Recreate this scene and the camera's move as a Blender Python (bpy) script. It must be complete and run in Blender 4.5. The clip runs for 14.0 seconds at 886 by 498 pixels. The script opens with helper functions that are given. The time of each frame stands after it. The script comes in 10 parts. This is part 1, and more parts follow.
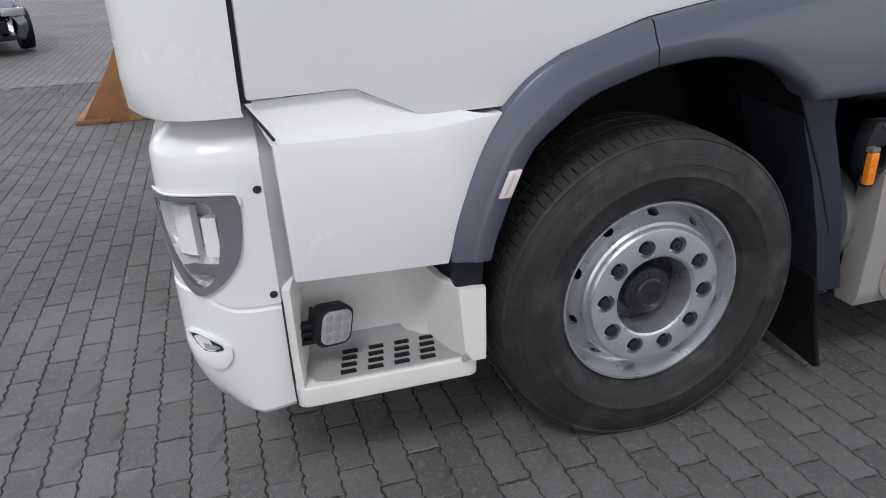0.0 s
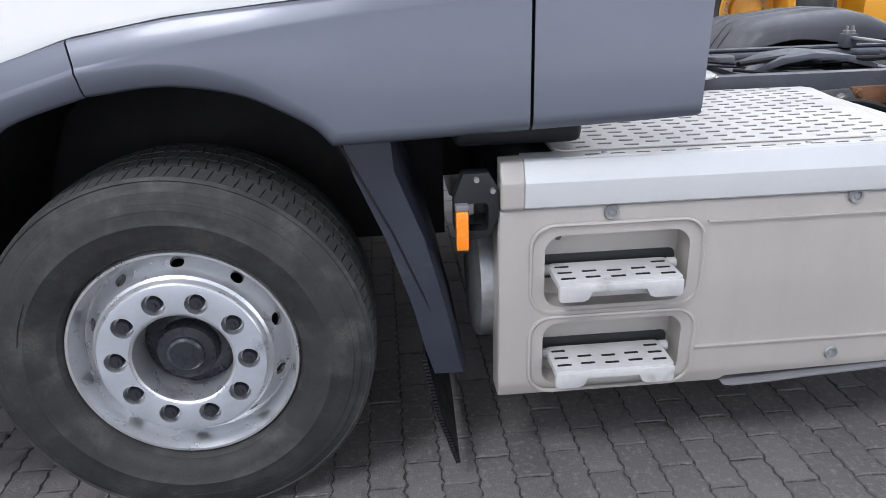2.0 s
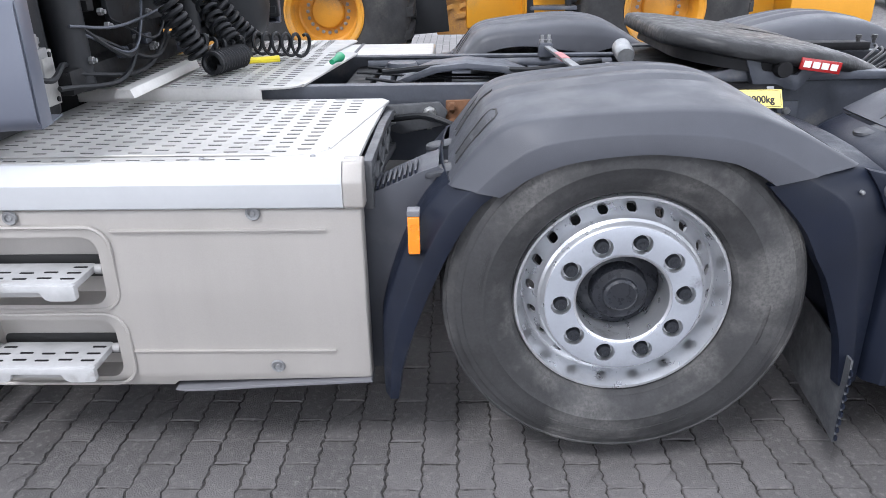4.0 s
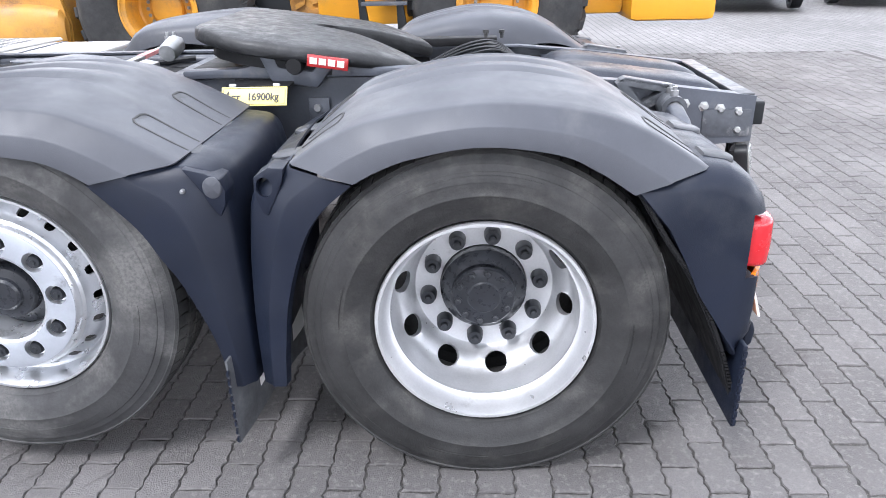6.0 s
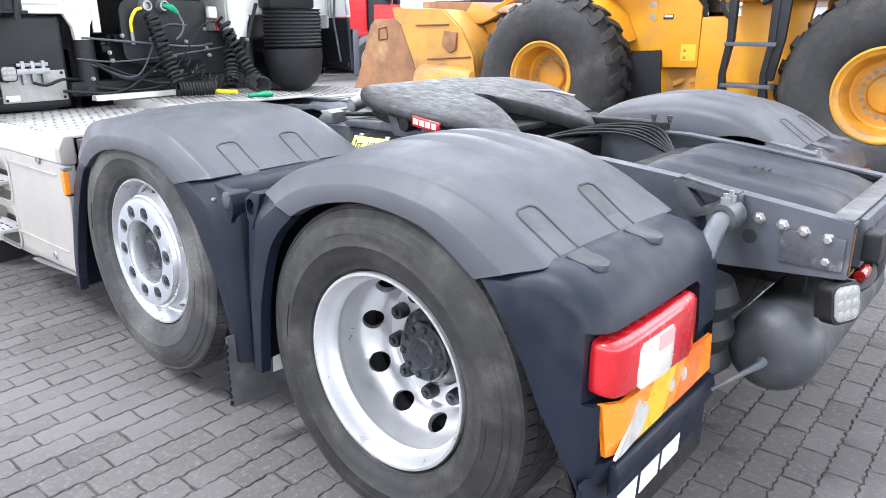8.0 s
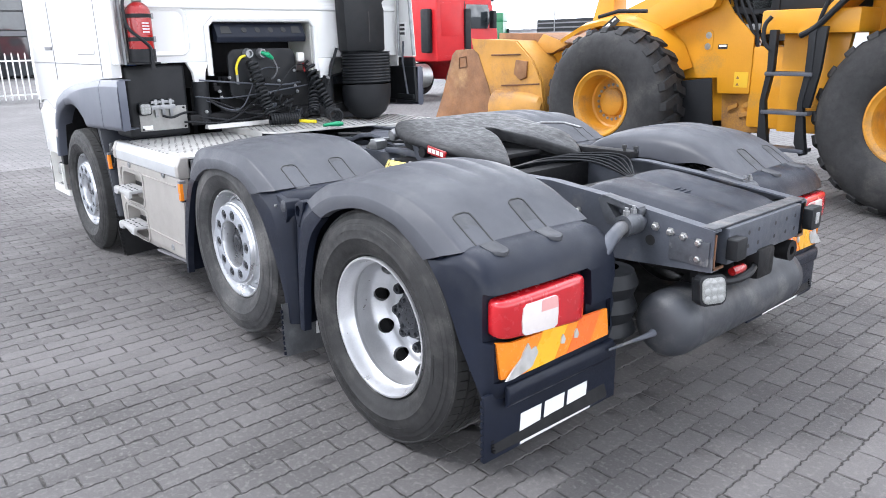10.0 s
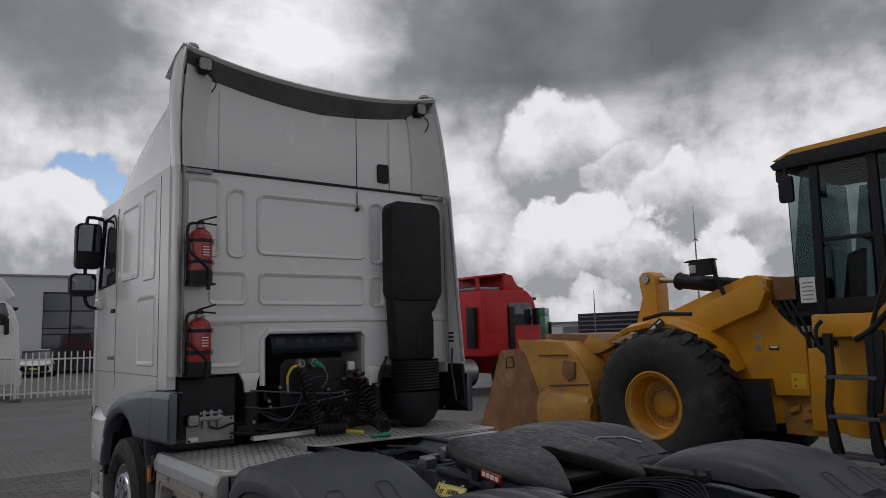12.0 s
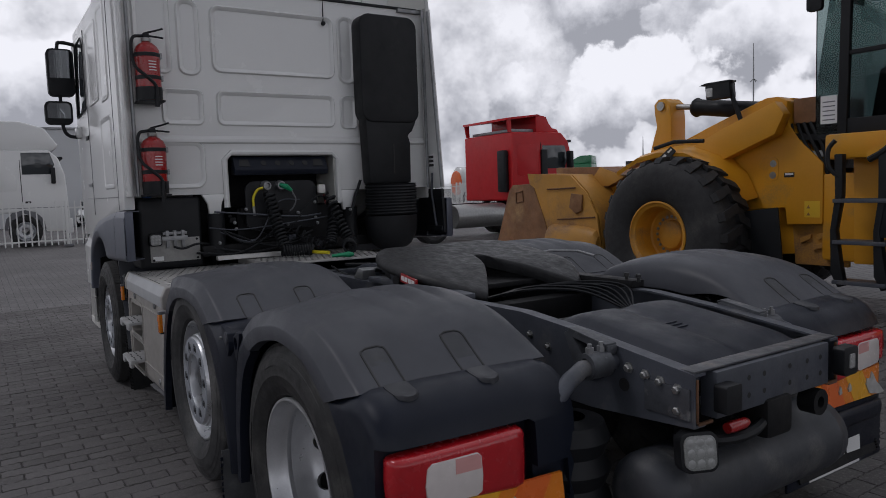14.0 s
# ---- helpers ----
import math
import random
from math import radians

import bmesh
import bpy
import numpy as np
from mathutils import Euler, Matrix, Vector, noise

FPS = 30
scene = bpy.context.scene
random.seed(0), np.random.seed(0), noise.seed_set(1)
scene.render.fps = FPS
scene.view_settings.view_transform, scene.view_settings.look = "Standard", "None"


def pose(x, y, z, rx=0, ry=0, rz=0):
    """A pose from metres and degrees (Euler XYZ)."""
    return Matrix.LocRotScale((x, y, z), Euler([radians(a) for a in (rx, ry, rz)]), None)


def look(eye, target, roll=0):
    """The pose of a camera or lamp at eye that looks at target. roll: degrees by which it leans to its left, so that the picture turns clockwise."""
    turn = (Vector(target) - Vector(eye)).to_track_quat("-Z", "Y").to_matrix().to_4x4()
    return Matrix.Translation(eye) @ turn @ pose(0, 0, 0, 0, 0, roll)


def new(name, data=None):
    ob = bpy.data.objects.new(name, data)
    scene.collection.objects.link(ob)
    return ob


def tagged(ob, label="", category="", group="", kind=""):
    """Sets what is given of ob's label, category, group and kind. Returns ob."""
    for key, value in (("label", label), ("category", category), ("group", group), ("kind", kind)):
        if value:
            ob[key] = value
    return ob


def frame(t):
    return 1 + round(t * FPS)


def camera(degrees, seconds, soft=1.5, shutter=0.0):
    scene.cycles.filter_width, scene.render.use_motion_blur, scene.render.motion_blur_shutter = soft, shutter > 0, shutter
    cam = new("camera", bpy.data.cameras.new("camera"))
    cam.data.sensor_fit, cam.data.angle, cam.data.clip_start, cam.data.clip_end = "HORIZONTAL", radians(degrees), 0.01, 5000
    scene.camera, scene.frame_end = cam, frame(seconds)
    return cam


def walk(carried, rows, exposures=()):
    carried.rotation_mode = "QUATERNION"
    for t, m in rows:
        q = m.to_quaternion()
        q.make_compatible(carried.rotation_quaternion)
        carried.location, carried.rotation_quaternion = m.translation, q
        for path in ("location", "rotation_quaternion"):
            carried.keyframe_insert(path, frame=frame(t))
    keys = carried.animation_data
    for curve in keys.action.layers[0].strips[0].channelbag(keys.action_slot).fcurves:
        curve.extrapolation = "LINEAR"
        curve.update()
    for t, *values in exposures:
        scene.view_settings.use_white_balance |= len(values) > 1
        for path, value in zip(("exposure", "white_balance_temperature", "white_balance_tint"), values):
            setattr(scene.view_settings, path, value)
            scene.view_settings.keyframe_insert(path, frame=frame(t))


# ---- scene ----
cam = camera(63.8, 14.0, soft=0.9)
PATH = [
    (0, (-1.153, -1.626, 1.489), (-0.62, 0.129, 0.69), -1.6),
    (0.5, (-0.742, -1.632, 1.49), (-0.407, 0.147, 0.64), -1.3),
    (1, (-0.354, -1.628, 1.464), (-0.086, 0.193, 0.682), -1.4),
    (1.5, (0.11, -1.659, 1.422), (0.338, 0.186, 0.685), -1.6),
    (2, (0.552, -1.647, 1.432), (0.696, 0.199, 0.676), -1.7),
    (2.5, (0.929, -1.667, 1.486), (1.097, 0.176, 0.727), -1.0),
    (2.7, (1.152, -1.651, 1.46), (1.252, 0.196, 0.701), -1.8),
    (4.8, (2.932, -1.769, 1.485), (2.867, 0.062, 0.683), -1.2),
    (5, (3.112, -1.757, 1.467), (3.039, 0.074, 0.666), -1.4),
    (5.5, (3.616, -1.699, 1.468), (3.531, 0.133, 0.669), -1.7),
    (6, (4.032, -1.667, 1.447), (3.951, 0.165, 0.648), -1.4),
    (6.5, (4.385, -1.49, 1.368), (4.107, 0.331, 0.589), -1.0),
    (7, (4.696, -1.258, 1.352), (4.002, 0.491, 0.675), -1.1),
    (7.5, (5.051, -1.148, 1.361), (4.018, 0.439, 0.717), -0.7),
    (7.7, (5.183, -1.188, 1.39), (4.052, 0.338, 0.762), -0.4),
    (9.8, (6.296, -1.54, 1.605), (4.844, -0.284, 1.045), -1.1),
    (10, (6.299, -1.547, 1.612), (4.841, -0.298, 1.052), -1.1),
    (10.5, (6.301, -1.546, 1.638), (4.803, -0.303, 1.177), -1.2),
    (11, (6.263, -1.506, 1.679), (4.711, -0.254, 1.525), -1.2),
    (11.5, (6.181, -1.483, 1.729), (4.615, -0.25, 1.901), -1.4),
    (12, (6.175, -1.496, 1.747), (4.602, -0.284, 1.984), -1.5),
    (12.5, (6.197, -1.484, 1.739), (4.61, -0.294, 1.987), -1.4),
    (13, (6.222, -1.447, 1.691), (4.627, -0.265, 1.936), -1.7),
    (13.5, (6.328, -1.171, 1.612), (4.704, -0.012, 1.748), -2.0),
    (14, (6.336, -0.844, 1.488), (4.666, 0.243, 1.317), -2.0),
]
walk(cam, [(t, look(e, g, r)) for t, e, g, r in PATH],
     exposures=[(0.0, -0.66, 6120, 13), (0.5, -0.48, 6080, 13), (1.0, -0.50, 6060, 13), (1.5, -0.18, 6040, 13), (2.0, 0.10, 5980, 13), (2.7, 0.20, 5930, 13), (5.0, 0.76, 5930, 13), (5.5, 0.93, 5940, 13), (6.0, 0.96, 5950, 13), (6.5, 1.04, 5970, 13),
                (7.5, 1.08, 6000, 12), (10.0, 0.60, 5960, 12), (10.6, 0.35, 6010, 12), (11.0, -0.60, 6170, 12), (11.3, -1.56, 6350, 12), (11.6, -2.18, 6380, 13), (12.0, -2.22, 6340, 13), (13.0, -2.12, 6280, 13), (13.5, -2.18, 6230, 13), (14.0, -2.06, 6100, 15)])

# ---- sky and sun ----
world = bpy.data.worlds.new("sky")
scene.world = world
world.use_nodes = True
wn, wl = world.node_tree.nodes, world.node_tree.links
wn.clear()
w_out = wn.new("ShaderNodeOutputWorld")
w_bg = wn.new("ShaderNodeBackground")
w_sky = wn.new("ShaderNodeTexSky")
w_sky.sky_type = "NISHITA"
w_sky.sun_disc = False
SUN_EL, SUN_AZ = radians(48), radians(150)
w_sky.sun_elevation, w_sky.sun_rotation = SUN_EL, SUN_AZ
w_geo = wn.new("ShaderNodeTexCoord")
w_sep = wn.new("ShaderNodeSeparateXYZ")
wl.new(w_geo.outputs["Generated"], w_sep.inputs[0])


def w_math(op, a, b=None, c=None):
    n = wn.new("ShaderNodeMath")
    n.operation = op
    for i, v in enumerate((a, b, c)):
        if v is None:
            continue
        if isinstance(v, (int, float)):
            n.inputs[i].default_value = v
        else:
            wl.new(v, n.inputs[i])
    return n.outputs[0]


# clouds lie on a flat layer: direction divided by its height
w_h = w_math("ADD", w_math("MAXIMUM", w_sep.outputs[2], 0.0), 0.13)
w_vec = wn.new("ShaderNodeCombineXYZ")
wl.new(w_math("DIVIDE", w_sep.outputs[0], w_h), w_vec.inputs[0])
wl.new(w_math("DIVIDE", w_sep.outputs[1], w_h), w_vec.inputs[1])


def w_noise(scale, detail, rough, seed, distort=0.0):
    n = wn.new("ShaderNodeTexNoise")
    n.noise_dimensions = "4D"
    n.inputs["W"].default_value = seed
    n.inputs["Scale"].default_value = scale
    n.inputs["Detail"].default_value = detail
    n.inputs["Roughness"].default_value = rough
    n.inputs["Distortion"].default_value = distort
    wl.new(w_vec.outputs[0], n.inputs["Vector"])
    return n.outputs[0]


def w_blend(fac, a, b):
    n = wn.new("ShaderNodeMix")
    n.data_type = "RGBA"
    wl.new(fac, n.inputs["Factor"])
    wl.new(a, n.inputs[6])
    wl.new(b, n.inputs[7])
    return n.outputs[2]


def w_ramp(fac, stops):
    n = wn.new("ShaderNodeValToRGB")
    e = n.color_ramp.elements
    while len(e) < len(stops):
        e.new(0.5)
    for k, (p, c) in zip(e, stops):
        k.position, k.color = p, (*c, 1)
    wl.new(fac, n.inputs[0])
    return n.outputs[0]


def w_blob(way, lo, hi, wobble):
    """1 inside a patch of sky round a direction, 0 outside, with a billowing rim."""
    dot = wn.new("ShaderNodeVectorMath")
    dot.operation = "DOT_PRODUCT"
    wl.new(w_geo.outputs["Generated"], dot.inputs[0])
    dot.inputs[1].default_value = Vector(way).normalized()
    dist = w_math("ADD", w_math("SUBTRACT", 1.0, dot.outputs["Value"]), wobble)
    n = wn.new("ShaderNodeMapRange")
    n.interpolation_type = "SMOOTHSTEP"
    n.inputs["From Min"].default_value, n.inputs["From Max"].default_value = hi, lo
    wl.new(dist, n.inputs["Value"])
    return n.outputs[0]


def w_puff(scale, detail, rough, seed):
    n = wn.new("ShaderNodeTexNoise")
    n.noise_dimensions = "4D"
    n.inputs["W"].default_value = seed
    for key, v in (("Scale", scale), ("Detail", detail), ("Roughness", rough)):
        n.inputs[key].default_value = v
    wl.new(w_geo.outputs["Generated"], n.inputs["Vector"])
    return n.outputs[0]


w_big = w_noise(0.75, 9.0, 0.56, 3.1, 0.25)
w_dark = w_noise(0.36, 7.0, 0.55, 14.2, 0.15)
w_edge = w_noise(1.5, 10.0, 0.58, 6.4, 0.15)
w_billow = w_puff(9.0, 8.0, 0.57, 2.3)
w_billow_fine = w_puff(24.0, 6.0, 0.57, 4.1)
w_shade = w_puff(7.0, 7.0, 0.6, 8.8)
w_soft = w_math("MULTIPLY", w_math("SUBTRACT", w_puff(4.0, 6.0, 0.55, 5.7), 0.5), 0.05)
w_open = w_blob((-0.962, 0.176, 0.206), 0.0002, 0.0022, w_math("MULTIPLY", w_math("SUBTRACT", w_billow, 0.5), 0.010))
w_cover = w_math("SUBTRACT", w_math("ADD", w_big, w_math("MULTIPLY", w_math("SUBTRACT", w_edge, 0.5), 0.22)), w_math("MULTIPLY", w_open, 0.42))
w_mask = w_ramp(w_cover, [(0.16, (0.0, 0.0, 0.0)), (0.32, (1.0, 1.0, 1.0))])
# the high sheet of cloud: slate undersides, thin bright gaps
w_mass = w_math("ADD", w_math("MULTIPLY", w_dark, 0.58), w_math("ADD", w_math("MULTIPLY", w_edge, 0.26), w_math("MULTIPLY", w_billow, 0.16)))
for way, lo, hi, gain in (((-0.565, 0.740, 0.372), 0.004, 0.026, -0.055), ((-0.716, 0.595, 0.370), 0.003, 0.020, -0.045), ((-0.430, 0.850, 0.330), 0.004, 0.024, -0.060),
                          ((-0.943, 0.154, 0.300), 0.003, 0.018, -0.050), ((-0.833, 0.385, 0.400), 0.002, 0.014, 0.060), ((-0.480, 0.840, 0.250), 0.001, 0.010, 0.045)):
    w_mass = w_math("ADD", w_mass, w_math("MULTIPLY", w_blob(way, lo, hi, w_soft), gain))
w_sheet = w_ramp(w_mass,
                 [(0.40, (0.36, 0.375, 0.405)), (0.49, (0.62, 0.635, 0.66)), (0.545, (1.35, 1.36, 1.37)), (0.60, (2.3, 2.29, 2.26))])
# bright haze with rows of small cumulus over the horizon
w_low = w_ramp(w_math("ADD", w_math("MULTIPLY", w_billow, 0.7), w_math("MULTIPLY", w_billow_fine, 0.3)),
               [(0.40, (0.86, 0.875, 0.91)), (0.46, (1.22, 1.23, 1.25)), (0.52, (1.66, 1.66, 1.65)), (0.60, (2.10, 2.09, 2.06))])
w_near = wn.new("ShaderNodeMapRange")
w_near.interpolation_type = "SMOOTHSTEP"
w_near.inputs["From Min"].default_value, w_near.inputs["From Max"].default_value = 0.37, 0.23
wl.new(w_math("ADD", w_sep.outputs[2], w_math("MULTIPLY", w_math("SUBTRACT", w_edge, 0.5), 0.22)), w_near.inputs["Value"])


w_sheet = w_blend(w_near.outputs[0], w_sheet, w_low)
# heaped clouds: crisp lit tops, grey undersides
w_wobble = w_math("ADD", w_math("MULTIPLY", w_math("SUBTRACT", w_billow, 0.5), 0.010), w_math("MULTIPLY", w_math("SUBTRACT", w_billow_fine, 0.5), 0.0045))
w_tone, w_heaps = w_sheet, None
for way, size in (((-0.648, 0.724, 0.238), 0.0032), ((-0.590, 0.775, 0.205), 0.0008), ((-0.980, 0.130, 0.140), 0.0020), ((-0.99, 0.05, 0.13), 0.0020), ((-0.757, 0.642, 0.123), 0.0009), ((-0.633, 0.762, 0.125), 0.0009),
                  ((-0.695, 0.712, 0.103), 0.0012), ((-0.545, 0.822, 0.166), 0.0016), ((-0.59, 0.80, 0.10), 0.0011), ((-0.45, 0.88, 0.15), 0.0022)):
    lift = w_math("MULTIPLY", w_math("SUBTRACT", w_sep.outputs[2], way[2]), 2.6)
    heap = w_ramp(w_math("ADD", lift, w_math("ADD", w_math("MULTIPLY", w_shade, 0.72), w_math("MULTIPLY", w_billow_fine, 0.28))),
                  [(0.40, (0.84, 0.855, 0.89)), (0.465, (1.30, 1.31, 1.33)), (0.53, (1.78, 1.78, 1.77)), (0.60, (2.12, 2.11, 2.08))])
    blob = w_blob(way, size, size * 1.35 + 0.0003, w_wobble)
    w_tone = w_blend(blob, w_tone, heap)
    w_heaps = blob if w_heaps is None else w_math("MAXIMUM", w_heaps, blob)
w_scale = wn.new("ShaderNodeMix")
w_scale.data_type = "RGBA"
w_scale.blend_type = "MULTIPLY"
w_scale.inputs["Factor"].default_value = 1.0
wl.new(w_sky.outputs[0], w_scale.inputs[6])
w_scale.inputs[7].default_value = (0.36, 0.36, 0.36, 1)
w_mix = wn.new("ShaderNodeMix")
w_mix.data_type = "RGBA"
wl.new(w_math("MAXIMUM", w_mask, w_heaps), w_mix.inputs["Factor"])
wl.new(w_scale.outputs[2], w_mix.inputs[6])
wl.new(w_tone, w_mix.inputs[7])
wl.new(w_mix.outputs[2], w_bg.inputs["Color"])
w_bg.inputs["Strength"].default_value = 1.76
wl.new(w_bg.outputs[0], w_out.inputs[0])

sun = new("sun", bpy.data.lights.new("sun", "SUN"))
sun.data.energy, sun.data.angle, sun.data.color = 2.1, radians(14), (1.0, 0.965, 0.92)
sun.matrix_world = look((-6.0, -9.0, 14.0), (0.0, 0.0, 0.0))

# ---- materials ----
MATS = {}


def mat(name, color, rough=0.5, metal=0.0, var=0.12, scale=3.0, fine=60.0, bump=0.15, dirt=None, dirt_amount=0.0,
        dirt_scale=2.0, coat=0.0, spec=0.5, per_piece=0.0, rough_var=0.12, streak=False, coat_rough=0.08):
    """A surface with colour variation at two scales, fine relief, and optional dirt in patches."""
    if name in MATS:
        return MATS[name]
    m = bpy.data.materials.new(name)
    m.use_nodes = True
    n, l = m.node_tree.nodes, m.node_tree.links
    b = n["Principled BSDF"]
    b.inputs["Metallic"].default_value = metal
    b.inputs["Coat Weight"].default_value = coat
    b.inputs["Coat Roughness"].default_value = coat_rough
    b.inputs["Specular IOR Level"].default_value = spec
    tc = n.new("ShaderNodeTexCoord")
    src = tc.outputs["Object"]
    if streak:
        mp = n.new("ShaderNodeMapping")
        mp.inputs["Scale"].default_value = (1.0, 1.0, 0.14)
        l.new(src, mp.inputs[0])
        streaked = mp.outputs[0]
    else:
        streaked = src

    def noise_node(sc, detail=4.0, vec=None):
        k = n.new("ShaderNodeTexNoise")
        k.inputs["Scale"].default_value = sc
        k.inputs["Detail"].default_value = detail
        k.inputs["Roughness"].default_value = 0.6
        l.new(vec or src, k.inputs["Vector"])
        return k.outputs[0]

    def mix(fac, a, c, blend="MIX"):
        k = n.new("ShaderNodeMix")
        k.data_type, k.blend_type = "RGBA", blend
        for sock, v in ((k.inputs["Factor"], fac), (k.inputs[6], a), (k.inputs[7], c)):
            if isinstance(v, (int, float)):
                sock.default_value = v
            elif isinstance(v, tuple):
                sock.default_value = (*v, 1)
            else:
                l.new(v, sock)
        return k.outputs[2]

    def ramp(fac, lo, hi):
        k = n.new("ShaderNodeMapRange")
        k.inputs["From Min"].default_value, k.inputs["From Max"].default_value = lo, hi
        l.new(fac, k.inputs["Value"])
        return k.outputs[0]

    lo = tuple(c * (1 - var) for c in color)
    hi = tuple(min(1.0, c * (1 + var)) for c in color)
    big = noise_node(scale, 5.0, streaked)
    col = mix(ramp(big, 0.32, 0.68), lo, hi)
    small = noise_node(fine, 3.0)
    col = mix(ramp(small, 0.3, 0.7), col, mix(1.0, col, (1 - var * 0.7,) * 3, "MULTIPLY"))
    if per_piece:
        oi = n.new("ShaderNodeObjectInfo")
        ge = n.new("ShaderNodeNewGeometry")
        ad = n.new("ShaderNodeMath")
        ad.operation = "ADD"
        l.new(oi.outputs["Random"], ad.inputs[0])
        l.new(ge.outputs["Random Per Island"], ad.inputs[1])
        fr = n.new("ShaderNodeMath")
        fr.operation = "FRACT"
        l.new(ad.outputs[0], fr.inputs[0])
        mr = n.new("ShaderNodeMapRange")
        mr.inputs["To Min"].default_value, mr.inputs["To Max"].default_value = 1 - per_piece, 1 + per_piece
        l.new(fr.outputs[0], mr.inputs["Value"])
        sc = n.new("ShaderNodeVectorMath")
        sc.operation = "SCALE"
        l.new(col, sc.inputs[0])
        l.new(mr.outputs[0], sc.inputs["Scale"])
        col = sc.outputs[0]
    if dirt:
        d1 = noise_node(dirt_scale, 8.0, streaked)
        edge = 0.72 - 0.4 * dirt_amount
        k = n.new("ShaderNodeMath")
        k.operation = "MULTIPLY"
        l.new(ramp(d1, edge, edge + 0.16), k.inputs[0])
        l.new(ramp(small, 0.15, 0.6), k.inputs[1])
        col = mix(k.outputs[0], col, dirt)
    l.new(col, b.inputs["Base Color"])
    rr = n.new("ShaderNodeMapRange")
    rr.inputs["From Min"].default_value, rr.inputs["From Max"].default_value = 0.3, 0.7
    rr.inputs["To Min"].default_value, rr.inputs["To Max"].default_value = max(0.02, rough - rough_var), min(1.0, rough + rough_var)
    l.new(noise_node(scale * 3.1, 5.0), rr.inputs["Value"])
    l.new(rr.outputs[0], b.inputs["Roughness"])
    if bump:
        bp = n.new("ShaderNodeBump")
        bp.inputs["Strength"].default_value = bump
        bp.inputs["Distance"].default_value = 0.004
        l.new(small, bp.inputs["Height"])
        l.new(bp.outputs[0], b.inputs["Normal"])
    MATS[name] = m
    return m


def glass(name, tint=(0.6, 0.65, 0.66), rough=0.02):
    if name in MATS:
        return MATS[name]
    m = bpy.data.materials.new(name)
    m.use_nodes = True
    b = m.node_tree.nodes["Principled BSDF"]
    b.inputs["Base Color"].default_value = (*tint, 1)
    b.inputs["Transmission Weight"].default_value = 1.0
    b.inputs["Roughness"].default_value = rough
    b.inputs["IOR"].default_value = 1.35
    MATS[name] = m
    return m


WHITE = mat("white_paint", (0.755, 0.755, 0.74), 0.26, var=0.012, scale=1.2, fine=25, bump=0.0, coat=0.5, rough_var=0.02, coat_rough=0.16)
CREAM = mat("aged_white_plastic", (0.70, 0.69, 0.65), 0.45, var=0.05, bump=0.03, dirt=(0.45, 0.4, 0.32), dirt_amount=0.25)
GREY_PAINT = mat("blue_grey_paint", (0.101, 0.110, 0.140), 0.36, metal=0.25, var=0.03, bump=0.01, coat=0.12, rough_var=0.02)
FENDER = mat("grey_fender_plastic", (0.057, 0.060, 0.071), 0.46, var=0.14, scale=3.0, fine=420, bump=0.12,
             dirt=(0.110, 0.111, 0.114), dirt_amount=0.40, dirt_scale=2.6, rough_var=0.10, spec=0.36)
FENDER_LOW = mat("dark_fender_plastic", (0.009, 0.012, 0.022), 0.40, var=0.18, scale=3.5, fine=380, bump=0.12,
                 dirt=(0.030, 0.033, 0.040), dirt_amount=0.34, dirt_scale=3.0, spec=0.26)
BLACK = mat("black_plastic", (0.011, 0.012, 0.014), 0.5, var=0.2, bump=0.08, spec=0.3, dirt=(0.035, 0.035, 0.035), dirt_amount=0.2)
CHASSIS = mat("dark_grey_chassis_paint", (0.064, 0.070, 0.086), 0.46, var=0.18, scale=6, fine=140, bump=0.14,
              dirt=(0.15, 0.145, 0.138), dirt_amount=0.38, dirt_scale=5.0)
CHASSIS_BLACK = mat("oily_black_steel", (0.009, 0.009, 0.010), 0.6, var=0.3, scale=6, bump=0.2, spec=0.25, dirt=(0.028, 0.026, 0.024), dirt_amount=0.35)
TYRE = mat("tyre_rubber", (0.0235, 0.0233, 0.0235), 0.58, var=0.34, scale=9, fine=160, bump=0.30,
           dirt=(0.056, 0.054, 0.051), dirt_amount=0.52, dirt_scale=7.5, spec=0.35)
TYRE_GREY = mat("dusty_tyre_rubber", (0.031, 0.031, 0.032), 0.72, var=0.35, scale=5, fine=120, bump=0.25,
                dirt=(0.105, 0.102, 0.098), dirt_amount=0.58, dirt_scale=4.0)
TREAD = mat("tread_rubber", (0.038, 0.0375, 0.0365), 0.85, var=0.2, scale=5, fine=160, bump=0.2, dirt=(0.07, 0.067, 0.062), dirt_amount=0.40)
ALU = mat("brushed_aluminium", (0.63, 0.64, 0.66), 0.32, metal=0.85, var=0.06, scale=8, fine=140, bump=0.03, rough_var=0.08,
          dirt=(0.26, 0.255, 0.25), dirt_amount=0.24, dirt_scale=8.0)
RIM_PAINT = mat("silver_rim_paint", (0.38, 0.40, 0.44), 0.42, metal=0.4, var=0.08, scale=6, fine=140, bump=0.06,
                dirt=(0.20, 0.205, 0.22), dirt_amount=0.30, dirt_scale=8.0)
RIM_WHITE = mat("satin_aluminium_rim", (0.62, 0.625, 0.64), 0.38, metal=0.72, var=0.10, scale=6, fine=150, bump=0.06,
                dirt=(0.36, 0.355, 0.35), dirt_amount=0.16, dirt_scale=7.0)
NUT_BLACK = mat("black_nut_cap", (0.014, 0.016, 0.020), 0.4, var=0.15, bump=0.03)
